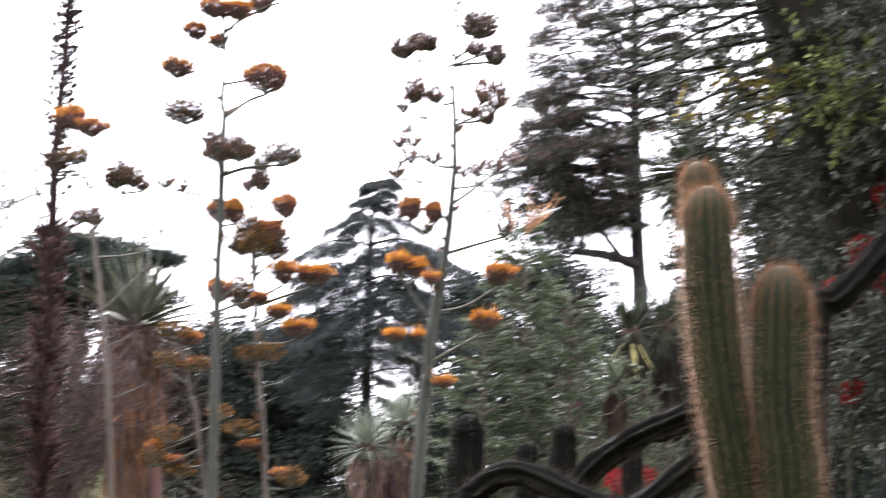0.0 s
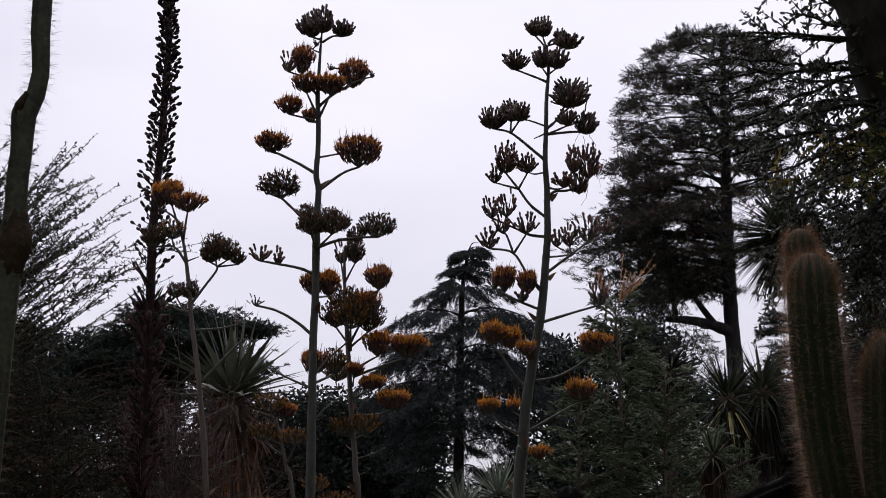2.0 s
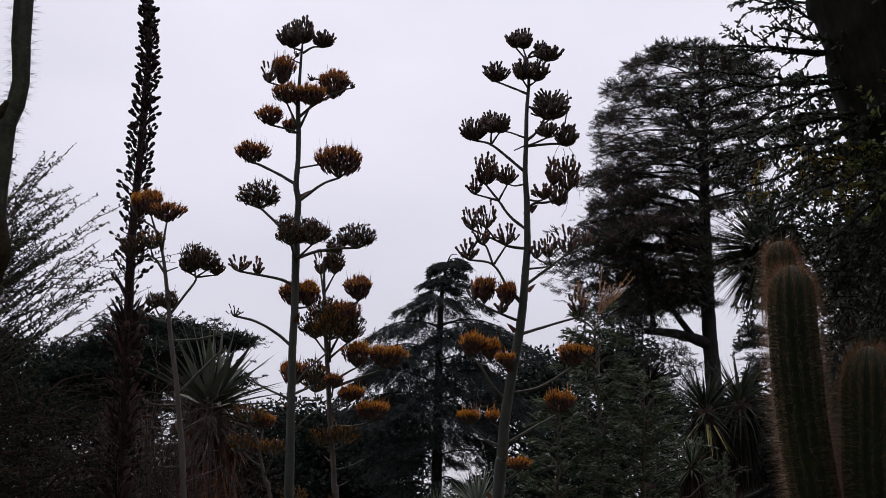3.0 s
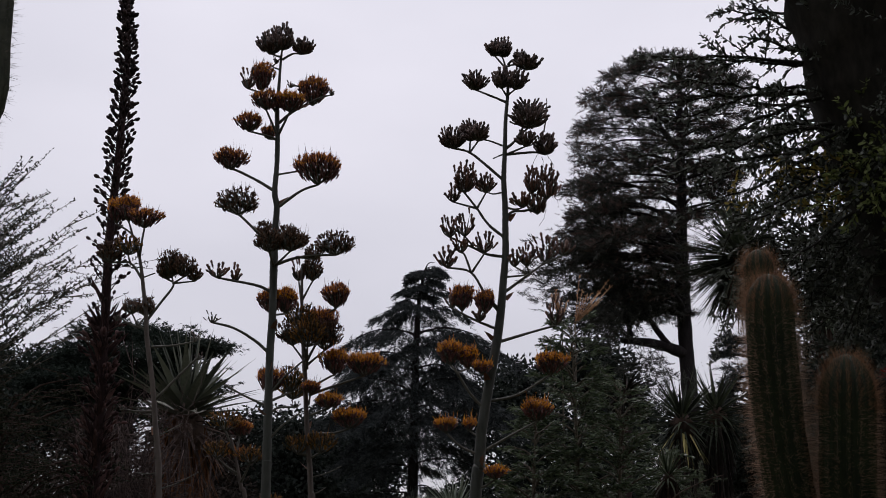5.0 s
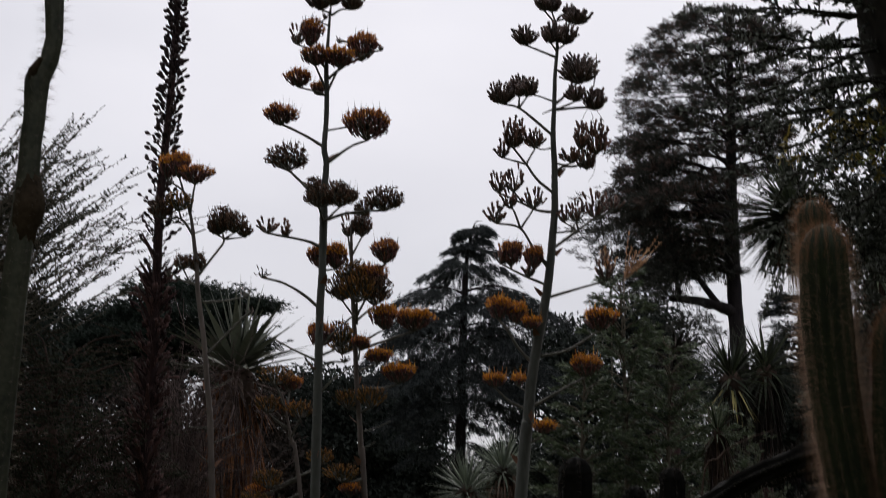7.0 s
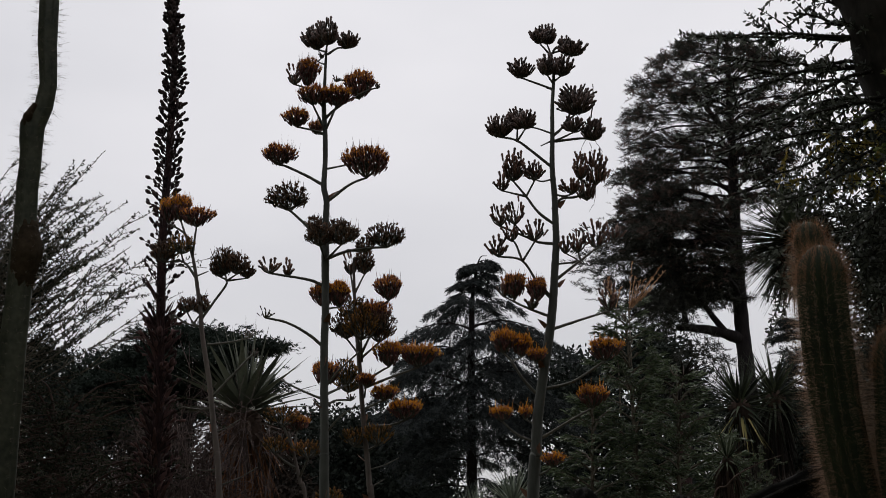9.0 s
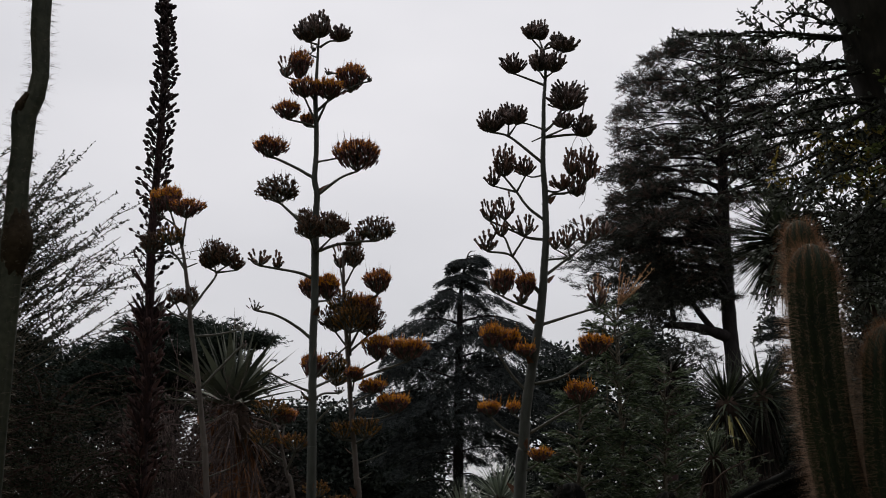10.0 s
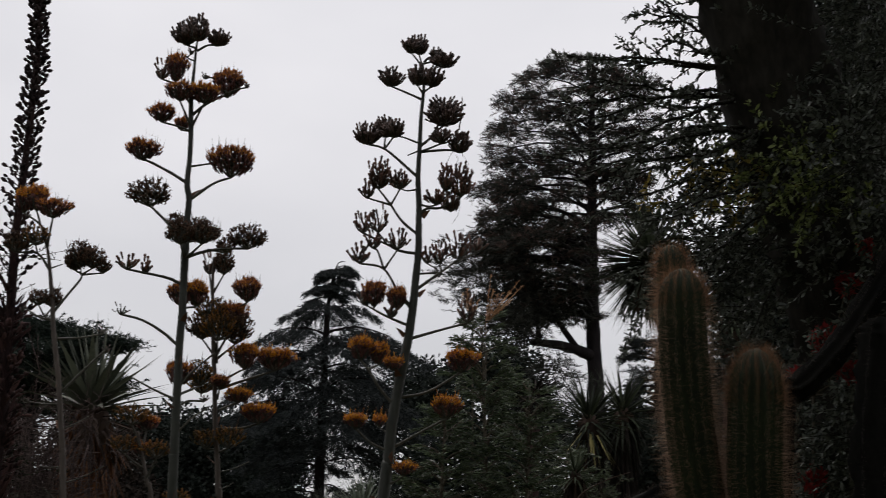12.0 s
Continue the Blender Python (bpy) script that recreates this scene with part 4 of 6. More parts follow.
# ---- cacti ----
def column(parent, line, r, ribs, depth, skin, label="", spines=None, taper=1.0, name="column", dome=1.0, rough=0.0, swell=None):
    """A ribbed cactus column with its spines: spines = (gap, count, length, width, spine material, crown material)."""
    curve = smooth_line(line, 14)
    step = np.linalg.norm(np.diff(curve, axis=0), axis=1)
    run = np.concatenate([[0], np.cumsum(step)])
    s_new = np.concatenate([np.linspace(0, run[-1] - r * 1.3, 46), run[-1] - r * 1.3 * (1 - np.sin(np.linspace(0.05, 1.57, 14)))])
    curve = np.stack([np.interp(s_new, run, curve[:, i]) for i in range(3)], 1)
    left = run[-1] - s_new
    cap = r * 1.3 * dome
    radii = np.where(left < cap, r * np.sqrt(np.clip(1 - (1 - left / cap) ** 2, 0.003, 1)), r) * np.interp(s_new, [0, run[-1]], [taper, 1])
    if swell:
        radii = radii * np.interp(s_new / run[-1], *swell)
    radii = radii * (1 + 0.02 * np.sin(s_new * 9) + 0.012 * np.sin(s_new * 23))
    sh = Shape()
    state = rng.bit_generator.state
    tube(sh, curve, radii, ribs * 4, 0, ribs, depth, rough)
    rng.bit_generator.state = state
    body = part(name, sh, [skin], parent, label)
    if not spines:
        return body
    gap, count, long, wide, mat, crown = spines
    way = unit(np.gradient(curve, axis=0))
    side = unit(np.cross(way[0], [0.13, 1.0, 0.21]))
    places, outs, ups, tops = [], [], [], []
    total = run[-1]
    n = int(total / gap)
    fr = []
    for i in range(len(curve)):
        side = unit(side - way[i] * (side @ way[i]))
        fr.append((side.copy(), np.cross(way[i], side)))
    for q in range(n):
        sd = (q + 0.5) * gap
        i = int(np.clip(np.searchsorted(s_new, sd), 0, len(curve) - 1))
        c = np.array([np.interp(sd, s_new, curve[:, j]) for j in range(3)])
        rr = np.interp(sd, s_new, radii) * (1 + depth)
        a = np.arange(ribs) * 2 * np.pi / ribs
        o = np.cos(a)[:, None] * fr[i][0] + np.sin(a)[:, None] * fr[i][1]
        places.append(c + o * rr)
        lean = np.clip(1 - (total - sd) / cap, 0, 1)
        outs.append(unit(o * (1 - 0.7 * lean) + way[i] * lean))
        ups.append(np.repeat(way[i][None], ribs, 0))
        tops.append(np.full(ribs, total - sd < cap * 1.15))
    places, outs, ups, tops = np.vstack(places), np.vstack(outs), np.vstack(ups), np.concatenate(tops)
    sp = Shape()
    for slot, pick, m in ((0, ~tops, count), (1, tops, count * 2)):
        p, o, u = (np.repeat(x[pick], m, 0) for x in (places, outs, ups))
        w = unit(o + jitter(len(p), 0.23) + u * (0.0 if slot == 0 else 0.25))
        reach = (long if slot == 0 else long * 0.72) * np.where(rng.random(len(p)) < 0.45, rng.uniform(0.8, 1.3, len(p)), rng.uniform(0.25, 0.6, len(p)))
        sp.scatter(SLIVER, p + jitter(len(p), 0.004), frames(w, reach, wide=wide * rng.uniform(0.6, 1.2, len(p))), slot)
    part("spine_cover", sp, [mat, crown], body, "bristling golden spines" if mat is SPINE_GOLD else "short pale spines", "stuff")
    return body


def make_torch():
    """A clump of three woolly columns close to the path."""
    base = (1.17, 4.60, -0.39)
    root = np.array((base[0] + 0.2, base[1], -0.03))
    top = thing("torch_cactus", "clump of green columnar cacti bristling with golden spines", "cactus", root)
    spec = (0.013, 13, 0.055, 0.00055, SPINE_GOLD, SPINE_TOP)
    first = [(root[0], root[1], 0.0), (1.39, 4.62, 0.95), (1.27, 4.60, 1.67), (1.22, 4.60, 2.00), (1.20, 4.60, 2.32), (1.20, 4.60, 2.59)]
    column(top, np.array(first) - root, 0.068, 16, 0.16, TORCH, "", spec, 1.1, dome=1.35)
    second = [(root[0] + 0.22, root[1] + 0.02, 0.0), (1.43, 4.50, 0.97), (1.41, 4.50, 1.62), (1.39, 4.50, 1.87), (1.40, 4.50, 2.10), (1.41, 4.50, 2.31)]
    column(top, np.array(second) - root, 0.076, 17, 0.16, TORCH, "", spec, 1.05, dome=1.7)
    third = [(root[0] - 0.05, root[1] + 0.3, 0.0), (1.48, 4.85, 0.92), (1.34, 4.85, 1.71), (1.28, 4.85, 2.21), (1.24, 4.85, 2.56), (1.23, 4.85, 2.73)]
    column(top, np.array(third) - root, 0.048, 14, 0.14, TORCH, "", spec, 1.1, dome=1.35)


rng = np.random.default_rng(102)
make_torch()


def make_cereus():
    base = (-1.710, 5.400, 0.344)
    root = np.array((base[0], base[1], -0.03))
    top = thing("column_cactus", "slender green ribbed column cactus with a crooked joint", "cactus", root)
    line = [(root[0], root[1], 0), (-1.692, 5.400, 1.415), (-1.674, 5.400, 1.964), (-1.656, 5.400, 2.432), (-1.638, 5.400, 2.738), (-1.629, 5.400, 2.954), (-1.629, 5.400, 3.071), (-1.620, 5.400, 3.179), (-1.620, 5.400, 3.278), (-1.607, 5.400, 3.341), (-1.579, 5.400, 3.395), (-1.566, 5.400, 3.458), (-1.566, 5.400, 3.530), (-1.575, 5.400, 3.647), (-1.575, 5.400, 3.764), (-1.575, 5.400, 3.872)]
    spec = (0.045, 9, 0.044, 0.0011, SPINE_GREY, SPINE_GREY)
    column(top, np.array(line) - root, 0.037, 8, 0.07, CEREUS, "", spec, 1.0, rough=0.012, swell=([0, 0.48, 0.61, 0.69, 0.735, 0.76, 0.80, 0.84, 0.865, 0.885, 0.91, 0.96, 1.0], [1.55, 1.42, 1.34, 1.34, 1.26, 1.12, 1.08, 1.22, 1.10, 0.90, 0.93, 1.02, 1.04]))
    shoulder = Shape()
    tube(shoulder, smooth_line([np.array((-1.623, 5.400, 3.179)) - root, np.array((-1.626, 5.391, 3.260)) - root, np.array((-1.631, 5.382, 3.323)) - root, np.array((-1.631, 5.382, 3.354)) - root], 6), [0.036, 0.039, 0.032, 0.013], 18, 0, 7, 0.1, 0.02)
    part("shoulder", shoulder, [CEREUS], top, "broken shoulder of the older joint")
    cork = Shape()
    tube(cork, smooth_line([np.array((-1.633, 5.364, 3.305)) - root, np.array((-1.625, 5.364, 3.345)) - root, np.array((-1.602, 5.369, 3.395)) - root], 5), [0.013, 0.020, 0.011], 12, 0, knobs=0.12)
    part("cork", cork, [CEREUS_OLD], top, "corky brown edge of the old joint")
    knot = Shape()
    tube(knot, smooth_line([np.array((-1.638, 5.400, 2.675)) - root, np.array((-1.615, 5.391, 2.810)) - root, np.array((-1.625, 5.400, 2.927)) - root], 5), [0.045, 0.059, 0.040], 18, 0, 8, 0.07, 0.03)
    part("scar", knot, [CEREUS_OLD], top, "corky brown scar")


rng = np.random.default_rng(103)
make_cereus()


def make_snaking():
    """Dark lying cactus arms that curl over the ground and rise again."""
    def arm(label, points, r, ribs=7):
        root = np.array((points[0][0], points[0][1], -0.05))
        top = thing("snaking_cactus", label, "cactus", root, "snaking cacti")
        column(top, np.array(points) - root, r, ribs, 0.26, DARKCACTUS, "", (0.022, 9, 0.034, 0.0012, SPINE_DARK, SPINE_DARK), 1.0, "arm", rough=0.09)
    g = lambda p: (p[0], p[1], 0.0)
    arm("dark arching cactus arm lying over the ground", [g((0.57, 6.40, 1.19)), (0.55, 6.40, 1.43), (0.62, 6.40, 1.62), (0.77, 6.30, 1.68), (0.98, 6.20, 1.59), (1.19, 6.10, 1.49), (1.38, 6.00, 1.36)], 0.047)
    arm("dark cactus arm rising in a long curve", [g((1.03, 6.80, 1.13)), (1.06, 6.80, 1.41), (1.13, 6.70, 1.67), (1.32, 6.60, 1.83), (1.56, 6.50, 1.94), (1.77, 6.40, 2.03)], 0.049)
    arm("dark stubby upright cactus arm", [g((0.54, 6.60, 1.17)), (0.56, 6.60, 1.55), (0.57, 6.60, 1.77), (0.58, 6.60, 1.95)], 0.065)
    arm("grey green upright cactus arm", [g((1.09, 7.20, 1.13)), (1.09, 7.20, 1.54), (1.10, 7.20, 1.79), (1.10, 7.20, 1.94)], 0.055)
    arm("short dark cactus arm", [g((0.87, 7.00, 1.15)), (0.88, 7.00, 1.54), (0.90, 7.00, 1.84)], 0.045)
    arm("dark cactus arm sloping up from the ground", [g((0.84, 6.00, 1.19)), (0.96, 6.00, 1.33), (1.14, 6.00, 1.47), (1.30, 5.90, 1.60), (1.51, 5.80, 1.78)], 0.046)
    arm("dark upright cactus arm between red flowers", [g((1.47, 7.40, 1.12)), (1.47, 7.40, 1.39), (1.48, 7.40, 1.68), (1.48, 7.40, 1.88)], 0.042)
    arm("long dark cactus arm leaning across the shrubs", [g((2.27, 7.20, 1.00)), (2.39, 7.20, 2.35), (2.51, 7.20, 2.56), (2.74, 7.20, 2.80), (3.00, 7.20, 3.17), (3.18, 7.20, 3.45)], 0.060)
    arm("dark thick cactus stem among foliage", [g((2.71, 7.00, 0.89)), (2.78, 7.00, 2.01), (2.82, 7.00, 2.51), (2.88, 7.00, 2.91)], 0.085)


rng = np.random.default_rng(104)
make_snaking()


# ---- red flowers ----
def red_flowers(label, stem_points, heads):
    """A soft-stemmed plant with clusters of red petals; heads: place and width."""
    root = np.array((stem_points[0][0], stem_points[0][1], -0.03))
    top = thing("red_flower_plant", label, "flowers", root, "red flower plants")
    s = Shape()
    tube(s, smooth_line(np.array(stem_points) - root, 6), [0.016, 0.010, 0.007], 6)
    stem = part("stem", s, [WAND], top)
    for place, width in heads:
        b, h = Shape(), Shape()
        place = np.array(place) - root
        tube(b, smooth_line([np.array(stem_points[-1]) - root, (np.array(stem_points[-1]) - root + place) / 2 - [0, 0, 0.05], place], 4), [0.006, 0.004], 5)
        part("branch", b, [WAND], stem)
        k = int(80 + 900 * width)
        d = unit(jitter(k, 1.0)) * rng.uniform(0.3, 1.0, k)[:, None] ** 0.5 * width / 2
        h.scatter(OVAL, place + d, frames(d + [0, 0, width * 0.3] + jitter(k, 0.05), rng.uniform(0.025, 0.045, k), wide=rng.uniform(0.03, 0.055, k)))
        part("flower_cluster", h, [RED], top, "cluster of bright red petals")


rng = np.random.default_rng(105)
red_flowers("red flowers beside a dark cactus arm", [(1.52, 7.60, 1.10), (1.53, 7.60, 1.45), (1.53, 7.60, 1.59)], [((1.45, 7.70, 1.66), 0.10), ((1.60, 7.70, 1.67), 0.09), ((1.52, 7.50, 1.53), 0.05)])
rng = np.random.default_rng(106)
red_flowers("bright red flowers among dark foliage", [(2.77, 8.00, 0.80), (2.84, 8.00, 2.16), (2.86, 8.00, 2.64)],
            [((2.93, 7.90, 2.93), 0.20), ((2.75, 7.90, 2.70), 0.15), ((3.04, 7.90, 2.76), 0.13), ((3.06, 7.90, 3.27), 0.12), ((3.19, 7.90, 3.49), 0.10), ((2.80, 7.90, 2.15), 0.14), ((3.19, 7.90, 2.96), 0.16)])


# ---- yuccas ----
def leaf_mesh(name, wide, arch, mat, n=6):
    s = Shape()
    rows = []
    for i in range(n + 1):
        t = i / n
        w = wide * (0.55 + 0.6 * math.sin(math.pi * min(t * 1.15 + 0.12, 1))) * (1 - t ** 3) + 0.0008
        z = -arch * t * t
        rows.append([(-w, t, z + 0.35 * w), (0, t, z), (w, t, z + 0.35 * w)])
    s.add(np.array(rows).reshape(-1, 3), np.array([(i * 3 + j, i * 3 + j + 1, i * 3 + j + 4, i * 3 + j + 3) for i in range(n) for j in range(2)]))
    return s.mesh(name, [mat])


def yucca(label, trunk, r, crowns, group="yuccas"):
    """A yucca: trunk with a skirt of dead leaves, and crowns of leaves.
    crowns: (place, leaf length, leaves, lowest angle, highest angle, leaf material, skirt length, skirt material)."""
    root = np.array((trunk[0][0], trunk[0][1], -0.05))
    top = thing("yucca", label, "yucca", root, group)
    s = Shape()
    tube(s, smooth_line(np.array(trunk) - root, 6), [r * 0.5, r * 0.45, r * 0.6], 12, 0, knobs=0.08)
    part("trunk", s, [HUSK], top, "fibrous dark brown trunk")
    for place, size, count, low, high, mat, skirt, skirt_mat in crowns:
        hub = new("crown")
        hub.empty_display_size = 0.05
        hub.parent = top
        hub.location = np.array(place) - root
        kinds = [leaf_mesh("yucca_leaf", (0.060 if mat is YUCCA_PALE else 0.025) * w, a, mat) for w, a in ((1.0, 0.02), (0.85, 0.10), (1.1, 0.22))]
        for k in range(count):
            q = (k + 0.5) / count
            a = k * 2.399 + rng.uniform(-0.2, 0.2)
            up = low + (high - low) * q ** 1.3 + rng.uniform(-0.12, 0.12)
            way = np.array([math.cos(a) * math.cos(up), math.sin(a) * math.cos(up), math.sin(up)])
            m = frames([way], size * rng.uniform(0.8, 1.1), roll=rng.uniform(-0.2, 0.2), wide=size * rng.uniform(0.85, 1.15))[0]
            ob = new("leaf", kinds[int(np.clip(2 - 3 * (up - low) / max(high - low, 0.01) + rng.uniform(-0.5, 0.5), 0, 2))])
            ob.parent = hub
            ob.matrix_local = Matrix.Translation(way * r * 0.5 + [0, 0, 0.1 * q * size]) @ Matrix(m.tolist()).to_4x4()
        heart = Shape()
        tube(heart, [(0, 0, -0.3 * size), (0, 0, 0.0), (0, 0, 0.22 * size)], [r * 0.7, r * 0.75, r * 0.2], 10, knobs=0.08)
        part("crown_heart", heart, [SKIRT_GREY], hub, "dark fibrous heart of the crown")
        if skirt:
            d = Shape()
            n = int(160 + 130 * skirt)
            a = rng.uniform(0, 6.28, n)
            drop = rng.uniform(0, skirt, n)
            out = np.stack([np.cos(a), np.sin(a), np.zeros(n)], 1)
            foot = np.array(place) - root + out * r * 0.8 - [0, 0, 1] * drop[:, None]
            w = unit(out * rng.uniform(0.12, 0.55, n)[:, None] * np.interp(drop, [0, skirt * 0.4, skirt], [1.2, 0.5, 0.25])[:, None] + [0, 0, -1])
            d.scatter(BLADE, foot, frames(w, size * rng.uniform(0.45, 0.85, n), wide=rng.uniform(0.03, 0.075, n) * min(1.0, size)))
            part("dead_leaf_skirt", d, [skirt_mat], top, "hanging skirt of dry brown leaves", "stuff")
    return top


g0 = lambda p: (p[0], p[1], -0.05)
rng = np.random.default_rng(107)
yucca("tall yucca with upright pale green leaves and brown skirt", [g0((-2.45, 19.00, 0.27)), (-2.53, 19.00, 2.02), (-2.74, 19.00, 3.62)], 0.32,
      [((-2.76, 19.00, 3.70), 1.02, 56, 0.12, 1.45, YUCCA_PALE, 2.9, SKIRT), ((-2.72, 18.90, 3.58), 0.95, 90, -1.25, 0.1, SKIRT_GREY, 0, SKIRT)])
rng = np.random.default_rng(108)
yucca("yucca with fading yellow lower leaves and dry skirt", [g0((3.68, 19.00, 0.28)), (3.73, 19.00, 2.38), (3.75, 19.00, 3.52)], 0.20,
      [((3.75, 19.00, 3.68), 0.66, 120, -0.75, 1.30, YUCCA_SHADED, 0.9, DARK_DEAD), ((3.75, 18.95, 3.70), 0.62, 40, -0.2, 1.2, YUCCA, 0, SKIRT), ((3.75, 18.90, 3.64), 0.58, 34, -1.35, -0.85, YUCCA_YELLOW, 0, SKIRT)])
rng = np.random.default_rng(109)
yucca("yucca with stiff dark green leaves behind another", [g0((4.36, 20.00, 0.21)), (4.40, 20.00, 2.42), (4.43, 20.00, 3.72)], 0.18,
      [((4.43, 20.00, 3.90), 0.70, 110, -0.9, 1.25, YUCCA_SHADED, 0.9, DARK_DEAD), ((4.43, 19.95, 3.92), 0.66, 30, -0.3, 1.0, YUCCA, 0, SKIRT)])
rng = np.random.default_rng(110)
yucca("small yucca with short pointed leaves", [g0((2.28, 12.50, 0.35)), (2.30, 12.50, 1.50), (2.33, 12.50, 2.42)], 0.08,
      [((2.33, 12.50, 2.50), 0.30, 70, -0.6, 1.45, YUCCA, 0.4, SKIRT_GREY)])
rng = np.random.default_rng(111)
yucca("tall tree yucca with broad fan of drooping leaves", [g0((4.87, 19.00, -0.06)), (4.95, 19.00, 2.38), (4.90, 19.00, 4.44), (4.66, 19.00, 5.74)], 0.20,
      [((4.66, 19.00, 5.90), 0.88, 140, 0.1, 1.5, YUCCA, 0.15, SKIRT_GREY), ((4.66, 19.10, 5.88), 0.92, 330, -1.1, 0.3, YUCCA_SHADED, 0, DARK_DEAD)])
rng = np.random.default_rng(112)
yucca("yucca crown of narrow leaves among dark foliage", [g0((4.15, 15.00, 0.29)), (4.40, 15.00, 2.79), (4.52, 15.00, 4.29)], 0.09,
      [((4.53, 15.00, 4.38), 0.52, 80, -0.5, 1.5, YUCCA, 0.5, SKIRT_GREY)])
rng = np.random.default_rng(113)
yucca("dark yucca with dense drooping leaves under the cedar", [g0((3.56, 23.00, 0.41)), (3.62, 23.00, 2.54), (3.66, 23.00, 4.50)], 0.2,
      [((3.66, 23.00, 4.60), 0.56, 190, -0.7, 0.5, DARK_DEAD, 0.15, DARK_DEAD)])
rng = np.random.default_rng(114)
yucca("blue grey yucca with two round crowns of thin leaves", [g0((0.49, 13.60, 0.68)), (0.46, 13.60, 1.24), (0.37, 13.60, 1.76)], 0.15,
      [((0.20, 13.50, 2.01), 0.36, 170, -0.35, 1.5, YUCCA_BLUE, 0.75, SKIRT_PINK), ((0.54, 13.80, 2.21), 0.35, 170, -0.35, 1.5, YUCCA_BLUE, 0.8, SKIRT_PINK)])


# ---- conifers ----
def needle_limb(parent, mats, start, way, length, rise, droop, thick, spray, density, slots=(0, 1), hang=0.3, flat=0.35, from_share=0.25):
    """A limb with side twigs full of needle sprays."""
    way = unit(np.array([way[0], way[1], 0.0]))
    t = np.linspace(0, 1, 9)
    line = start + way * (t * length)[:, None] + np.stack([np.zeros(9), np.zeros(9), rise * np.sin(t * 1.8) * length - droop * t ** 2.2 * length], 1)
    line += np.cumsum(jitter(9, 0.012 * length), 0) * [1, 1, 0.5]
    wood, s = Shape(), Shape()
    tube(wood, line, [thick, thick * 0.7, thick * 0.25], 6)
    limb = part("limb", wood, [BARK_DARK], parent)
    k = max(int(density * length), 22)
    share = rng.uniform(from_share, 1, k) ** 0.8
    c = np.stack([np.interp(share, t, line[:, i]) for i in range(3)], 1)
    side = np.cross(way, [0, 0, 1])
    spreadw = length * 0.30 * np.sin(np.clip(1.15 - share, 0.12, 1) * 2.2)
    off = rng.normal(0, 1, k)
    c = c + side * (off * spreadw * 0.75)[:, None] + [0, 0, 1] * (rng.normal(0, 0.06, k) * length * flat - np.abs(off) * spreadw * hang * 0.5)[:, None]
    w = unit(way * 0.8 + side * (off * 0.9)[:, None] + jitter(k, 0.35) + [0, 0, -hang])
    size = spray * rng.uniform(0.6, 1.25, k)
    pick = rng.random(k) < 0.72
    s.scatter(SPRAY, c[pick], frames(w[pick], size[pick]), slots[0])
    s.scatter(SPRAY, c[~pick], frames(w[~pick], size[~pick]), slots[1])
    part("needle_spray", s, mats, limb, "", "stuff")


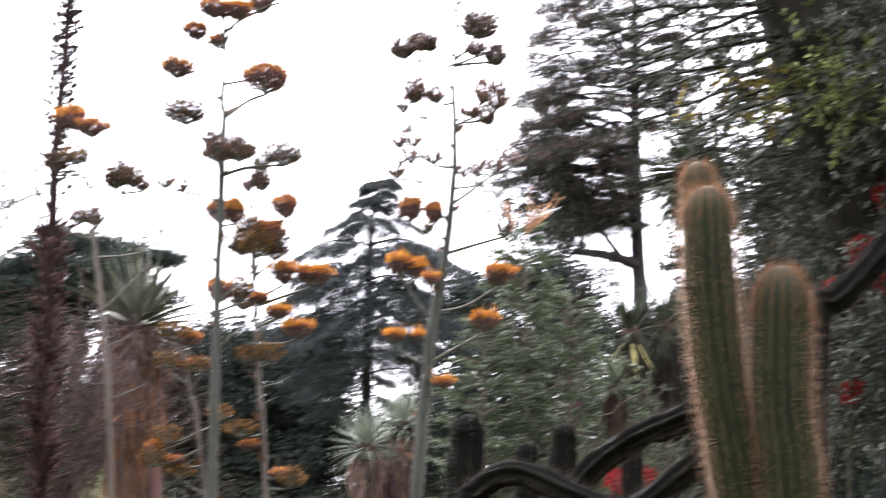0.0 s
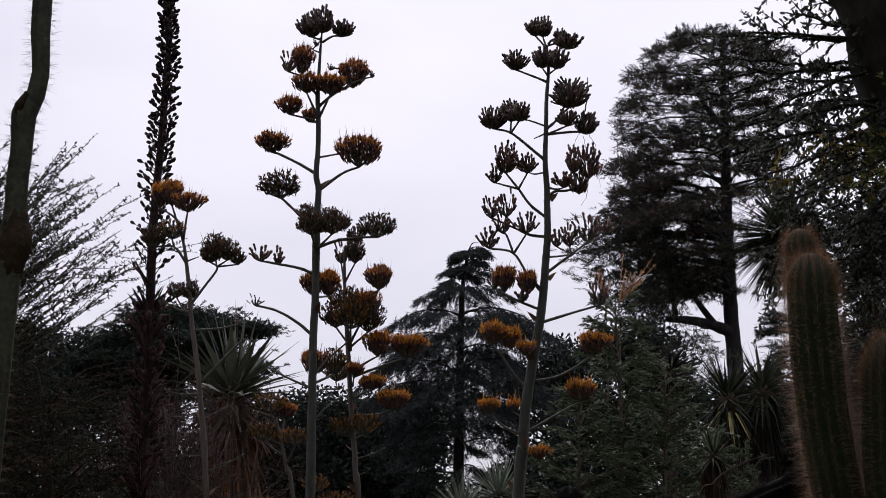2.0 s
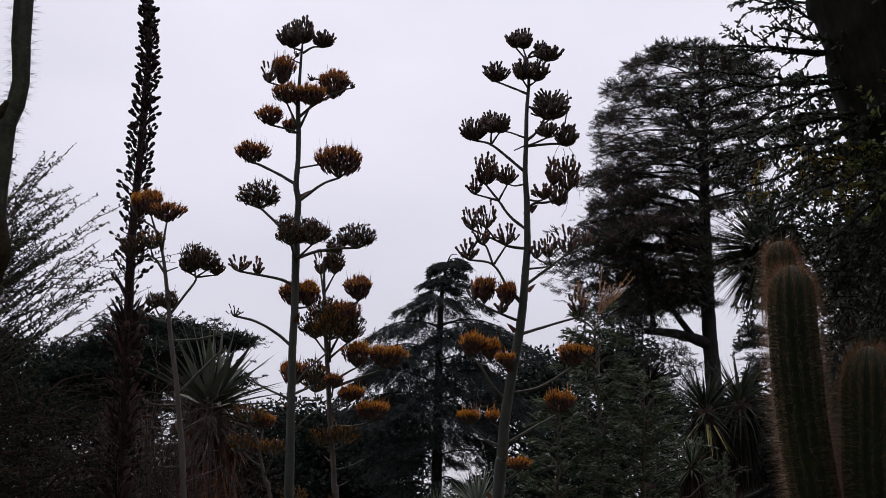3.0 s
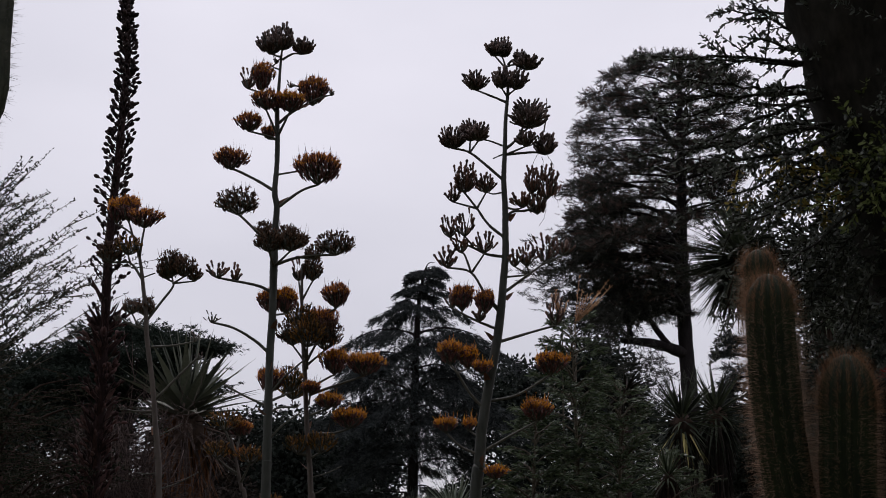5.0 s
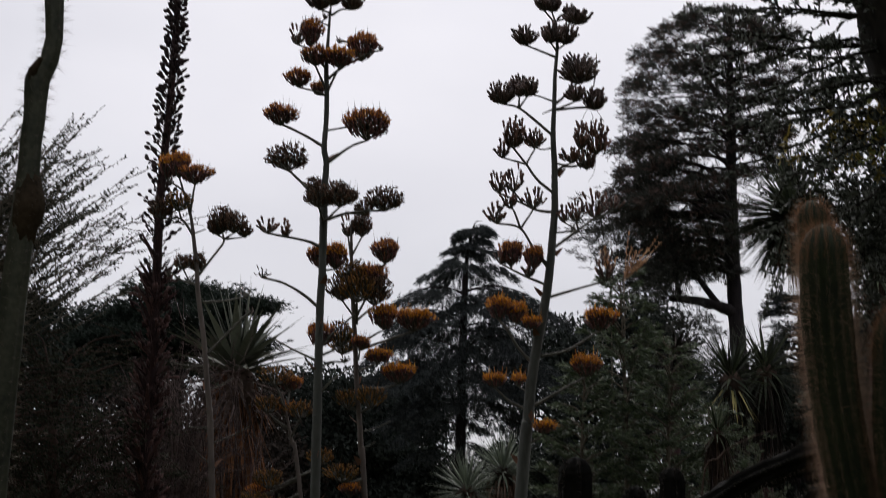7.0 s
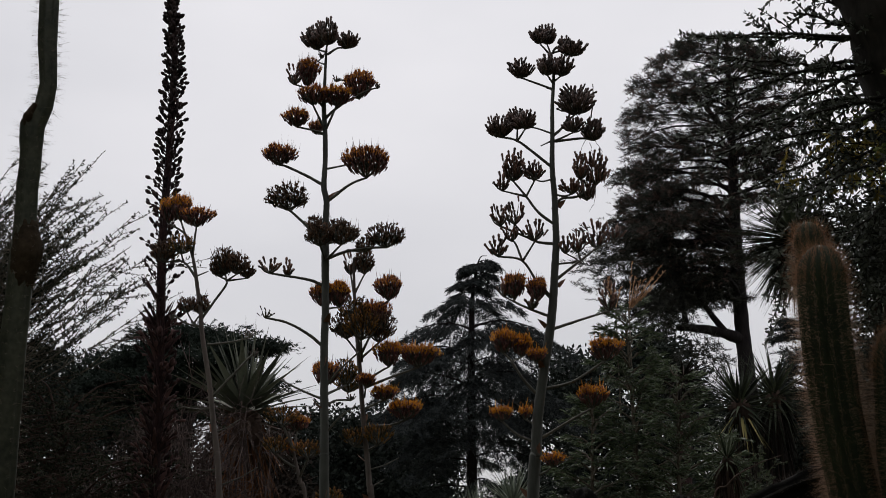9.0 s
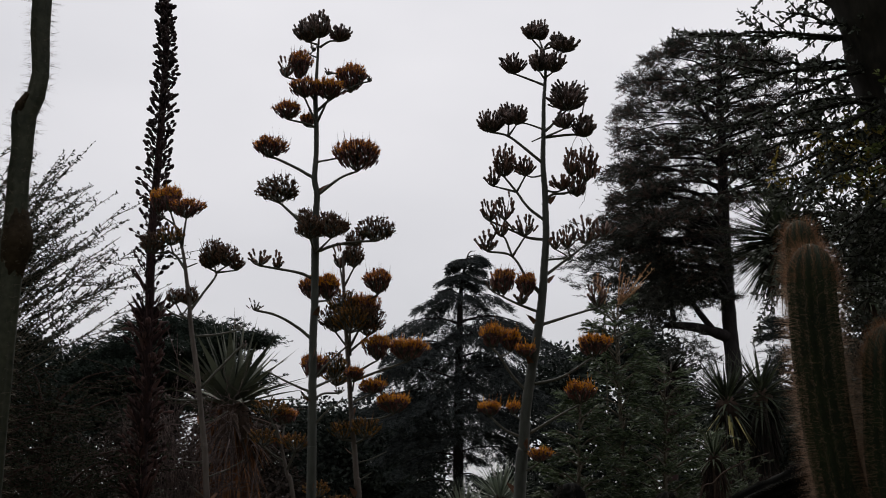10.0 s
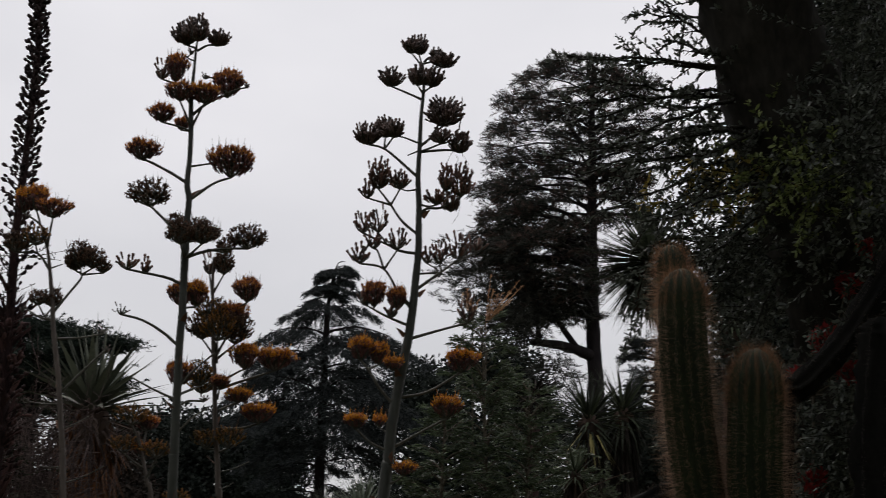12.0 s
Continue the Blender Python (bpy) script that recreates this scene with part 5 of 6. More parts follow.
def make_cedar():
    """Big dark cedar with a bare lower trunk and dense feathery layers."""
    trunk = [(7.36, 36.00, -0.1), (7.42, 36.00, 4.45), (7.34, 36.00, 6.56), (7.28, 36.00, 8.43), (7.28, 36.00, 10.19), (7.34, 36.00, 11.99), (7.36, 36.00, 13.83), (7.40, 36.00, 15.30)]
    root = np.array(trunk[0])
    top = thing("cedar_tree", "big dark cedar with feathery layers and bare trunk", "tree", root)
    curve = smooth_line(trunk, 8) - root
    wood, needles = Shape(), Shape()
    tube(wood, curve, [0.30, 0.24, 0.20, 0.18, 0.16, 0.12, 0.08, 0.04], 12, knobs=0.05)
    # heights of the layers, and how far each reaches to the open and to the sheltered side
    levels = [8.7, 9.3, 9.9, 10.4, 10.9, 11.4, 11.9, 12.35, 12.75, 13.2, 13.7, 14.2, 14.6, 15.0, 15.3]
    left = [3.0, 3.7, 4.0, 3.7, 3.6, 3.4, 3.2, 3.2, 2.6, 3.0, 3.0, 2.9, 2.7, 2.3, 1.6]
    right = [0.5, 0.4, 0.4, 0.5, 0.9, 1.7, 2.1, 2.3, 2.2, 2.2, 2.0, 1.9, 1.7, 1.4, 1.0]
    turn = 0.0
    for n, z in enumerate(levels):
        limbs = 8
        for i in range(limbs):
            turn += 2.399
            w = np.array([math.cos(turn), math.sin(turn)])
            if n < 5 and w[0] > 0.1:
                w[0] = -w[0]
            level = z + rng.normal(0, 0.10) - 0.25
            c = np.array([np.interp(level, curve[:, 2], curve[:, j]) for j in range(3)])
            reach = (left[n] if w[0] < 0 else right[n]) * (0.55 + 0.45 * abs(w[0])) * rng.uniform(0.62, 1.06)
            needle_limb(top, [NEEDLE, NEEDLE_BROWN], c, w, reach, 0.20, 0.16, 0.05 * (1.1 - 0.05 * n), 0.26, 92 - 2 * n, (0, 1), -0.06, 0.55, 0.42)
    for points, r in (([(7.36, 36.00, 7.28), (6.87, 35.80, 7.44), (6.27, 35.60, 7.54), (5.57, 35.30, 7.55)], 0.16), ([(7.41, 36.00, 9.82), (6.70, 35.80, 9.91), (6.00, 35.60, 9.75), (5.25, 35.40, 9.80)], 0.12),
                      ([(6.87, 35.80, 7.44), (6.50, 35.60, 7.86), (6.12, 35.40, 8.36)], 0.09), ([(7.34, 36.00, 12.70), (6.96, 35.80, 13.0), (6.62, 35.60, 13.42)], 0.10), ([(5.79, 35.30, 7.63), (5.72, 35.30, 8.20), (5.80, 35.30, 8.78)], 0.07),
                      ([(7.37, 36.00, 10.45), (6.87, 35.90, 10.35), (6.41, 35.80, 10.38)], 0.06)):
        tube(wood, smooth_line(np.array(points) - root, 5), [r, r * 0.8, r * 0.5], 8, knobs=0.05)
    # low hanging sprays between the two bare limbs
    for place, width, high, k in (((5.35, 35.20, 8.85), 1.5, 0.8, 240), ((4.35, 35.40, 8.70), 1.1, 0.7, 200), ((5.00, 35.30, 9.60), 1.7, 0.9, 260), ((5.55, 35.30, 7.95), 0.7, 0.45, 150), ((4.75, 35.40, 8.10), 0.9, 0.5, 200), ((6.10, 35.40, 8.55), 0.4, 0.5, 110), ((3.90, 35.40, 9.25), 0.8, 0.5, 220), ((6.48, 35.50, 8.33), 0.8, 0.45, 230), ((5.42, 35.20, 8.17), 0.9, 0.4, 170), ((6.31, 35.50, 7.00), 0.7, 0.5, 90), ((6.71, 35.50, 6.66), 0.5, 0.5, 70), ((5.86, 35.50, 6.90), 0.7, 0.6, 90), ((5.47, 35.20, 7.60), 0.9, 0.45, 160), ((5.14, 35.10, 7.83), 0.8, 0.4, 130)):
        d = jitter(k, 0.4) * [width, 0.8, high]
        needles.scatter(SPRAY, np.array(place) - root + d, frames(d * [1, 1, 0.3] + jitter(k, 0.4) + [-0.4, 0, 0.05], 0.27 * rng.uniform(0.6, 1.2, k)), 0)
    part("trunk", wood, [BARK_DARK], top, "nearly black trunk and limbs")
    part("foliage", needles, [NEEDLE, NEEDLE_BROWN], top, "feathery dark green needle sprays", "stuff")


rng = np.random.default_rng(115)
make_cedar()


def make_deodar():
    """Narrow conifer with drooping tiers and a nodding tip."""
    trunk = [(0.49, 46.00, -0.1), (0.53, 46.00, 4.19), (0.58, 46.00, 7.03), (0.64, 46.00, 9.58), (0.74, 46.00, 10.88), (0.95, 46.00, 11.75), (1.20, 46.00, 11.86)]
    root = np.array(trunk[0])
    top = thing("deodar_tree", "tall conifer with drooping tiers and a nodding tip", "tree", root)
    curve = smooth_line(trunk, 8) - root
    curve[:, 2] = np.maximum.accumulate(curve[:, 2])
    wood = Shape()
    tube(wood, curve, [0.20, 0.17, 0.14, 0.095, 0.05, 0.02, 0.008], 10, knobs=0.05)
    # height, reach and number of limbs of each tier
    turn = 0.4
    for z, reach, limbs in ((4.6, 1.8, 2), (5.4, 2.2, 3), (6.0, 2.9, 4), (6.6, 3.5, 6), (7.2, 3.6, 7), (7.8, 3.6, 6), (8.4, 3.3, 7), (9.0, 3.1, 6), (9.6, 2.7, 6), (10.3, 2.0, 7), (10.75, 0.9, 3), (11.05, 1.05, 5), (11.35, 0.9, 4), (11.6, 0.7, 4), (11.8, 0.5, 4)):
        for i in range(limbs):
            turn += 2.399
            w = np.array([math.cos(turn), math.sin(turn)])
            c = np.array([np.interp(z + rng.normal(0, 0.07), curve[:, 2], curve[:, j]) for j in range(3)])
            long = reach * rng.uniform(0.5, 1.15)
            needle_limb(top, [NEEDLE_BLUE], c, w, long, 0.16, 0.34, 0.030 if z < 10 else 0.018, 0.30 if z < 10 else 0.25, 118 if z < 10.4 else 165, (0, 0), 0.9, 0.22, 0.18)
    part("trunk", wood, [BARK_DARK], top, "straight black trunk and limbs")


rng = np.random.default_rng(116)
make_deodar()


def make_far_pine():
    """A pine whose level boughs show past the cactus columns."""
    root = np.array((7.45, 30.00, -0.1))
    top = thing("pine_tree", "dark pine with level feathery boughs beyond the cactus columns", "tree", root)
    wood = Shape()
    trunk = smooth_line([(0, 0, 0), (0.05, 0, 3.2), (0.0, 0, 6.2), (0.1, 0, 7.0)], 8)
    tube(wood, trunk, [0.16, 0.13, 0.08, 0.03], 10, knobs=0.05)
    part("trunk", wood, [BARK_DARK], top, "dark rough trunk")
    for k in range(18):
        z = 4.3 + 2.5 * k / 17 + rng.normal(0, 0.12)
        a = 3.14 + 1.1 * math.sin(k * 2.399) if k % 3 else k * 2.399
        needle_limb(top, [NEEDLE_BLUE, NEEDLE], np.array([0.03, 0, z]), (math.cos(a), math.sin(a)), 1.15 * rng.uniform(0.55, 1.10) * (1 - 0.25 * k / 17), rng.uniform(0.0, 0.3), 0.16, 0.035, 0.20, 130, (0, 1), -0.1, 0.7, 0.30)


rng = np.random.default_rng(182)
make_far_pine()


def make_umbrella_pine():
    trunk = [(-9.17, 50.00, 0.66), (-9.33, 50.00, 5.56), (-9.04, 50.00, 7.97)]
    trunk[0] = (trunk[0][0], trunk[0][1], -0.1)
    root = np.array(trunk[0])
    top = thing("umbrella_pine", "distant dark pine with a flat spreading crown", "tree", root)
    wood, needles = Shape(), Shape()
    tube(wood, smooth_line(trunk, 8) - root, [0.3, 0.25, 0.2], 10, knobs=0.05)
    hub = np.array(trunk[-1]) - root
    # flat plates of needles: middle, half width, half thickness
    for place, wide, high in (((-6.78, 50.00, 9.63), 0.75, 0.2), ((-9.94, 51.00, 7.62), 0.9, 0.4), ((-10.29, 50.00, 6.62), 1.0, 0.4), ((-8.65, 50.00, 10.03), 1.15, 0.30), ((-9.62, 49.50, 10.03), 0.95, 0.30), ((-7.51, 49.50, 9.43), 0.95, 0.26), ((-10.54, 50.50, 9.51), 1.0, 0.32), ((-8.96, 49.00, 9.00), 1.3, 0.34), ((-11.37, 50.00, 9.11), 0.95, 0.34), ((-11.75, 49.50, 8.39), 1.0, 0.40),
                              ((-10.54, 49.00, 8.38), 1.15, 0.38), ((-9.65, 50.00, 8.36), 1.1, 0.30), ((-8.03, 50.50, 8.79), 1.0, 0.32), ((-7.01, 50.00, 8.21), 0.8, 0.34), ((-12.21, 50.00, 7.58), 1.0, 0.42), ((-11.26, 50.50, 7.87), 1.0, 0.36), ((-7.45, 50.50, 7.44), 0.9, 0.40), ((-12.42, 50.00, 6.79), 1.0, 0.42), ((-11.17, 49.00, 6.79), 0.9, 0.40)):
        middle = np.array(place) - root
        for k in range(7):
            a = k * 2.399 + wide * 9
            q = math.sqrt((k + 0.5) / 7)
            tip = middle + [wide * q * math.cos(a), 1.2 * wide * q * math.sin(a), high * rng.uniform(-0.5, 0.5)]
            line = smooth_line([hub, hub + (tip - hub) * [0.5, 0.5, 0.3], tip], 4)
            tube(wood, line, [0.07, 0.04, 0.015], 5)
            n = 175
            d = jitter(n, 1.0) * [0.38 * wide, 0.5, 0.36 * high]
            needles.scatter(SPRAY_FLAT, tip + d, frames(d * [1, 1, 0.2] + jitter(n, 0.15), 0.28 * rng.uniform(0.6, 1.2, n)))
    part("trunk", wood, [BARK_DARK], top, "dark trunk and limbs")
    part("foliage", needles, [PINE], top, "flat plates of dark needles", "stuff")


rng = np.random.default_rng(117)
make_umbrella_pine()


# ---- broad-leaved trees and shrubs ----
def leafy_twig(leaves, wood, line, r, piece, size, gap, mats=(0,), hang=0.0, lean=0.9, both=2):
    """A twig along a line with leaves on both sides."""
    tube(wood, line, [r, r * 0.3], 5)
    step = np.linalg.norm(np.diff(line, axis=0), axis=1)
    run = np.concatenate([[0], np.cumsum(step)])
    n = max(int(run[-1] / gap), 3)
    for b in range(both):
        s = np.sort(rng.uniform(0.1, 1, n)) * run[-1]
        c = np.stack([np.interp(s, run, line[:, i]) for i in range(3)], 1)
        along = unit(np.stack([np.interp(s, run, np.gradient(line[:, i], run)) for i in range(3)], 1))
        w = unit(along * lean + unit(jitter(n, 1.0)) * 0.9 + [0, 0, -hang])
        slot = mats[0] if len(mats) == 1 or rng.random() < 0.9 else mats[1]
        leaves.scatter(piece, c, frames(w, size * rng.uniform(0.6, 1.2, n)), slot)


def make_leaning_tree():
    """Old tree with a leaning trunk; its long leafy boughs hang across the garden."""
    pts = [(4.04, 8.60, 0.42), (3.62, 8.50, 2.04), (3.31, 8.40, 3.19), (3.04, 8.30, 3.97), (2.80, 8.20, 4.66), (2.62, 8.10, 5.24), (2.43, 8.00, 6.01)]
    root = np.array((pts[0][0], pts[0][1], -0.1))
    pts[0] = tuple(root)
    top = thing("leaning_tree", "old leaning tree with long boughs of grey green leaves", "tree", root)
    wood = Shape()
    tube(wood, smooth_line(np.array(pts) - root, 8), [0.46, 0.44, 0.41, 0.38, 0.36, 0.33, 0.30], 20, knobs=0.04)
    part("trunk", wood, [OAKBARK], top, "thick grey leaning trunk")

    def bough(*line, shoots=10):
        twigs, leaves = Shape(), Shape()
        line = smooth_line(np.array(line) - root, 8)
        line = line + np.cumsum(jitter(len(line), 0.012), 0)
        tube(twigs, line, [0.016, 0.009, 0.004], 6)
        for k in range(shoots):
            i = rng.integers(2, len(line))
            along = unit(line[i] - line[i - 1])
            w = unit(along + rng.normal(0, 0.55, 3) + [0, 0, -0.12])
            t = np.linspace(0, 1, 6)
            long = rng.uniform(0.15, 0.36) * (1.1 - 0.6 * i / len(line))
            shoot = line[i] + w * (t * long)[:, None] + np.array([0, 0, -0.10 * long]) * (t ** 2)[:, None]
            leafy_twig(leaves, twigs, shoot, 0.005, OVAL_FLAT, 0.040, 0.017, (0,), 0.0, 0.8)
        leafy_twig(leaves, twigs, line, 0.006, OVAL_FLAT, 0.040, 0.018, (0,), 0.0, 0.8)
        limb = part("bough", twigs, [OAKBARK], top)
        part("foliage", leaves, [OLIVE], limb, "narrow grey green leaves", "stuff")

    def mass(place, wide, high, shoots, slot=0):
        c = np.array(place) - root
        twigs, leaves = Shape(), Shape()
        for k in range(shoots):
            p = c + rng.normal(0, 0.45, 3) * [wide, wide, high]
            w = unit(rng.normal(0, 1, 3) + [-0.6, 0, -0.3])
            shoot = p + w * (np.linspace(0, 1, 5) * rng.uniform(0.15, 0.4))[:, None]
            leafy_twig(leaves, twigs, shoot, 0.004, OVAL_FLAT, 0.044, 0.022, (0,), 0.1, 0.8)
        limb = part("twig_cluster", twigs, [OAKBARK], top, "thin dark twigs", "stuff")
        part("foliage", leaves, [(OLIVE, OLIVE_YELLOW, FRESH)[slot]], limb, ("narrow grey green leaves", "yellowed leaves", "fresh yellow green leaves")[slot], "stuff")

    bough((2.91, 8.20, 4.80), (2.41, 8.32, 5.02), (1.96, 8.40, 5.10))
    bough((2.88, 8.20, 4.65), (2.15, 8.30, 4.74), (1.53, 8.40, 4.74), shoots=11)
    bough((2.89, 8.20, 4.49), (2.13, 8.40, 4.64), (1.54, 8.50, 4.65), shoots=11)
    bough((2.90, 8.20, 4.38), (2.52, 8.62, 4.56), (1.99, 8.91, 4.64))
    bough((2.93, 8.20, 4.26), (2.53, 8.43, 4.35), (2.06, 8.58, 4.34))
    bough((2.96, 8.20, 4.15), (2.65, 8.61, 4.19), (2.23, 8.88, 4.06))
    bough((3.01, 8.20, 4.01), (2.47, 7.75, 3.76), (1.99, 7.45, 3.47))
    bough((3.04, 8.20, 3.90), (2.74, 8.17, 3.71), (2.44, 8.14, 3.42))
    bough((2.89, 8.20, 4.44), (2.66, 8.63, 4.48), (2.29, 8.91, 4.38))
    bough((2.87, 8.20, 4.91), (2.27, 8.07, 5.07), (1.84, 7.99, 5.15))
    bough((2.83, 8.20, 4.76), (2.33, 8.29, 4.92), (2.06, 8.35, 5.13))
    bough((2.86, 8.20, 4.62), (2.11, 8.17, 4.70), (1.53, 8.14, 4.68))
    bough((2.86, 8.20, 4.54), (2.18, 8.33, 4.60), (1.62, 8.42, 4.63))
    bough((2.89, 8.20, 4.40), (2.22, 8.35, 4.53), (1.57, 8.45, 4.41))
    bough((2.92, 8.20, 4.29), (2.18, 7.95, 4.20), (1.47, 7.78, 4.04))
    bough((2.95, 8.20, 4.18), (2.20, 7.91, 4.10), (1.58, 7.72, 3.76))
    bough((2.98, 8.20, 4.08), (2.43, 8.50, 4.07), (1.79, 8.70, 3.89))
    bough((3.01, 8.20, 3.97), (2.44, 8.09, 3.89), (1.87, 8.01, 3.54))
    bough((3.00, 8.20, 3.94), (2.57, 8.07, 3.68), (2.06, 7.98, 3.27))
    bough((3.03, 8.20, 3.87), (2.85, 8.62, 3.68), (2.54, 8.89, 3.25))
    bough((3.06, 8.20, 3.76), (2.85, 8.24, 3.45), (2.60, 8.26, 3.00))
    bough((3.06, 8.20, 3.69), (3.11, 8.50, 3.34), (3.06, 8.70, 2.94))
    bough((2.89, 8.20, 4.47), (2.50, 8.24, 4.18), (2.01, 8.27, 4.03))
    bough((3.01, 8.20, 4.04), (2.64, 8.36, 4.15), (2.24, 8.47, 3.99))
    bough((2.85, 8.20, 4.55), (2.11, 8.00, 4.30), (1.47, 7.90, 4.00), shoots=11)
    bough((2.90, 8.20, 4.40), (2.23, 7.80, 4.06), (1.66, 7.70, 3.89), shoots=11)
    bough((2.95, 8.20, 4.26), (2.52, 8.60, 4.23), (1.92, 8.80, 4.08), shoots=11)
    bough((2.87, 8.20, 4.73), (2.44, 8.10, 4.77), (2.00, 8.00, 4.81), shoots=11)
    def shade_canopy(place, wide, high, many):
        """An unseen crown clump added overhead to shade what stands below, with its limb."""
        c = np.array(place) - root
        twigs, leaves = Shape(), Shape()
        tube(twigs, smooth_line([np.array(pts[-1]) - root, (np.array(pts[-1]) - root + c) / 2 + [0, 0, 0.2], c], 5), [0.09, 0.06, 0.02], 8, knobs=0.05)
        d = unit(jitter(many, 1.0)) * rng.uniform(0, 1, (many, 1)) ** 0.4 * [wide, wide, high]
        leaves.scatter(OVAL_FLAT, c + d, frames(d + jitter(many, 0.5), rng.uniform(0.10, 0.18, many)), 0)
        limb = part("limb", twigs, [OAKBARK], top)
        part("foliage", leaves, [OLIVE], limb, "grey green leaves of unseen crown added overhead for shade", "stuff")

    for k in range(22):
        q = math.sqrt((k + 0.5) / 22)
        shade_canopy((4.5 + 2.5 * q * math.cos(k * 2.399), 8.2 + 3.2 * q * math.sin(k * 2.399), 7.4 + 0.8 * (1 - q)), 1.0, 0.5, 650)
    mass((2.64, 9.00, 3.88), 0.45, 0.4, 60)
    mass((2.88, 8.90, 4.13), 0.5, 0.5, 50)
    mass((3.21, 8.80, 3.77), 0.6, 0.6, 90)
    mass((2.95, 9.20, 3.47), 0.5, 0.4, 64)
    mass((3.03, 7.60, 4.04), 0.35, 0.6, 60)
    mass((3.26, 7.70, 4.52), 0.4, 0.7, 50)
    mass((3.28, 8.20, 3.35), 0.5, 0.8, 120)
    mass((3.03, 8.80, 3.25), 0.6, 0.5, 50)
    mass((2.64, 8.60, 4.15), 0.35, 0.3, 14, 1)
    mass((2.34, 8.70, 4.05), 0.35, 0.2, 8, 1)
    mass((3.22, 8.80, 2.61), 0.7, 0.6, 140)
    mass((3.09, 7.40, 3.72), 0.4, 0.8, 120)
    mass((3.15, 7.60, 2.41), 0.4, 0.6, 160)
    mass((2.86, 7.60, 3.76), 0.40, 0.24, 45, 2)
    mass((2.75, 8.00, 4.08), 0.35, 0.18, 30, 2)
    mass((2.63, 8.20, 3.89), 0.30, 0.15, 16, 1)
    mass((3.80, 9.40, 5.43), 0.7, 0.6, 330)
    mass((3.97, 9.40, 4.84), 0.5, 0.6, 220)
    mass((3.12, 8.20, 2.24), 0.6, 0.4, 260)
    mass((2.79, 9.20, 3.53), 0.6, 0.35, 90)
    mass((2.48, 9.00, 3.65), 0.5, 0.3, 60)


rng = np.random.default_rng(118)
make_leaning_tree()


def turn_about(a, b):
    """A small turn about the upright axis and a tilt."""
    c, s, d, e = math.cos(a), math.sin(a), math.cos(b), math.sin(b)
    return np.array([[c, s, 0], [-s, c, 0], [0, 0, 1]]) @ np.array([[d, 0, e], [0, 1, 0], [-e, 0, d]])


def frond(leaves, wood, line, size, gap):
    """An arching shoot with leaflets in two ranks."""
    tube(wood, line, [0.004, 0.0015], 4)
    run = np.concatenate([[0], np.cumsum(np.linalg.norm(np.diff(line, axis=0), axis=1))])
    n = max(int(run[-1] / gap), 4)
    along = unit(line[-1] - line[0])
    side = unit(np.cross(along, [0.25 * rng.normal(), 0.25 * rng.normal(), 1.0]))
    for hand in (-1, 1):
        s = np.sort(rng.uniform(0.08, 1, n)) * run[-1]
        c = np.stack([np.interp(s, run, line[:, i]) for i in range(3)], 1)
        w = unit(along * 1.0 + side * hand * 0.55 + jitter(n, 0.25) + [0, 0, -0.15])
        leaves.scatter(WILLOW, c, frames(w, 1.7 * size * rng.uniform(0.7, 1.2, n) * np.interp(s / run[-1], [0, 0.7, 1], [1, 1, 0.55])))


def bush(name, label, category, root, stems, leaf, piece, size, gap, bark, group="", arch=-0.18):
    """A shrub of many stems; stems: lines from the root upward, each with leafy side shoots.
    Rows: (tip, thickness, side shoots, their length)."""
    root = np.array((root[0], root[1], -0.05))
    top = thing(name, label, category, root, group)
    wood, leaves = Shape(), Shape()
    for tip, thick, shoots, long in stems:
        tip = np.array(tip) - root
        foot = rng.normal(0, 0.12, 3) * [1, 1, 0]
        mid = foot + (tip - foot) * [0.45, 0.45, 0.55] + rng.normal(0, 0.08, 3)
        line = smooth_line([foot, mid, tip], 9)
        tube(wood, line, [thick, thick * 0.6, thick * 0.15], 6, knobs=0.04)
        for k in range(shoots):
            q = rng.uniform(0.3, 1.0) ** 0.75
            i = int(np.clip(q * (len(line) - 1), 1, len(line) - 1))
            along = unit(line[i] - line[i - 1])
            w = unit(along * 0.6 + rng.normal(0, 0.6 if arch > 0 else 0.7, 3) + [0, 0, 0.55 if arch > 0 else 0.15])
            ln = long * rng.uniform(0.5, 1.15) * (1.15 - 0.6 * q)
            t = np.linspace(0, 1, 6)
            shoot = line[i] + w * (t * ln)[:, None] + np.array([0, 0, -arch * ln]) * (t ** 2)[:, None]
            if arch > 0:
                for q2 in range(3):
                    frond(leaves, wood, shoot if q2 == 0 else shoot[int(rng.integers(0, 3))] + (shoot - shoot[0]) * 0.7 @ turn_about(rng.normal(0, 0.4), rng.normal(0, 0.25)), size, gap)
                continue
            leafy_twig(leaves, wood, shoot, 0.005, piece, size, gap, (0,), 0.0, 0.7)
            for j in range(2):
                m = rng.integers(1, 5)
                w2 = unit(w + rng.normal(0, 0.35 if arch > 0 else 0.6, 3))
                sub = shoot[m] + w2 * (t * ln * 0.5)[:, None]
                leafy_twig(leaves, wood, sub, 0.003, piece, size, gap, (0,), 0.0, 0.7)
    part("stem_tangle", wood, [bark], top, "thin woody stems", "stuff")
    part("foliage", leaves, [leaf], top, "", "stuff")
    return top


def fan(center, wide, deep, low, high, n, thick, shoots, long):
    """Stem tips spread over a rounded crown."""
    out = []
    for k in range(n):
        a, q = k * 2.399, math.sqrt((k + 0.5) / n)
        x, y = wide * q * math.cos(a), deep * q * math.sin(a)
        z = low + (high - low) * (1 - q ** 2) * rng.uniform(0.75, 1.05) + rng.uniform(0, 0.25) * (high - low) * q
        out.append(((center[0] + x, center[1] + y, z), thick, shoots, long))
    return out


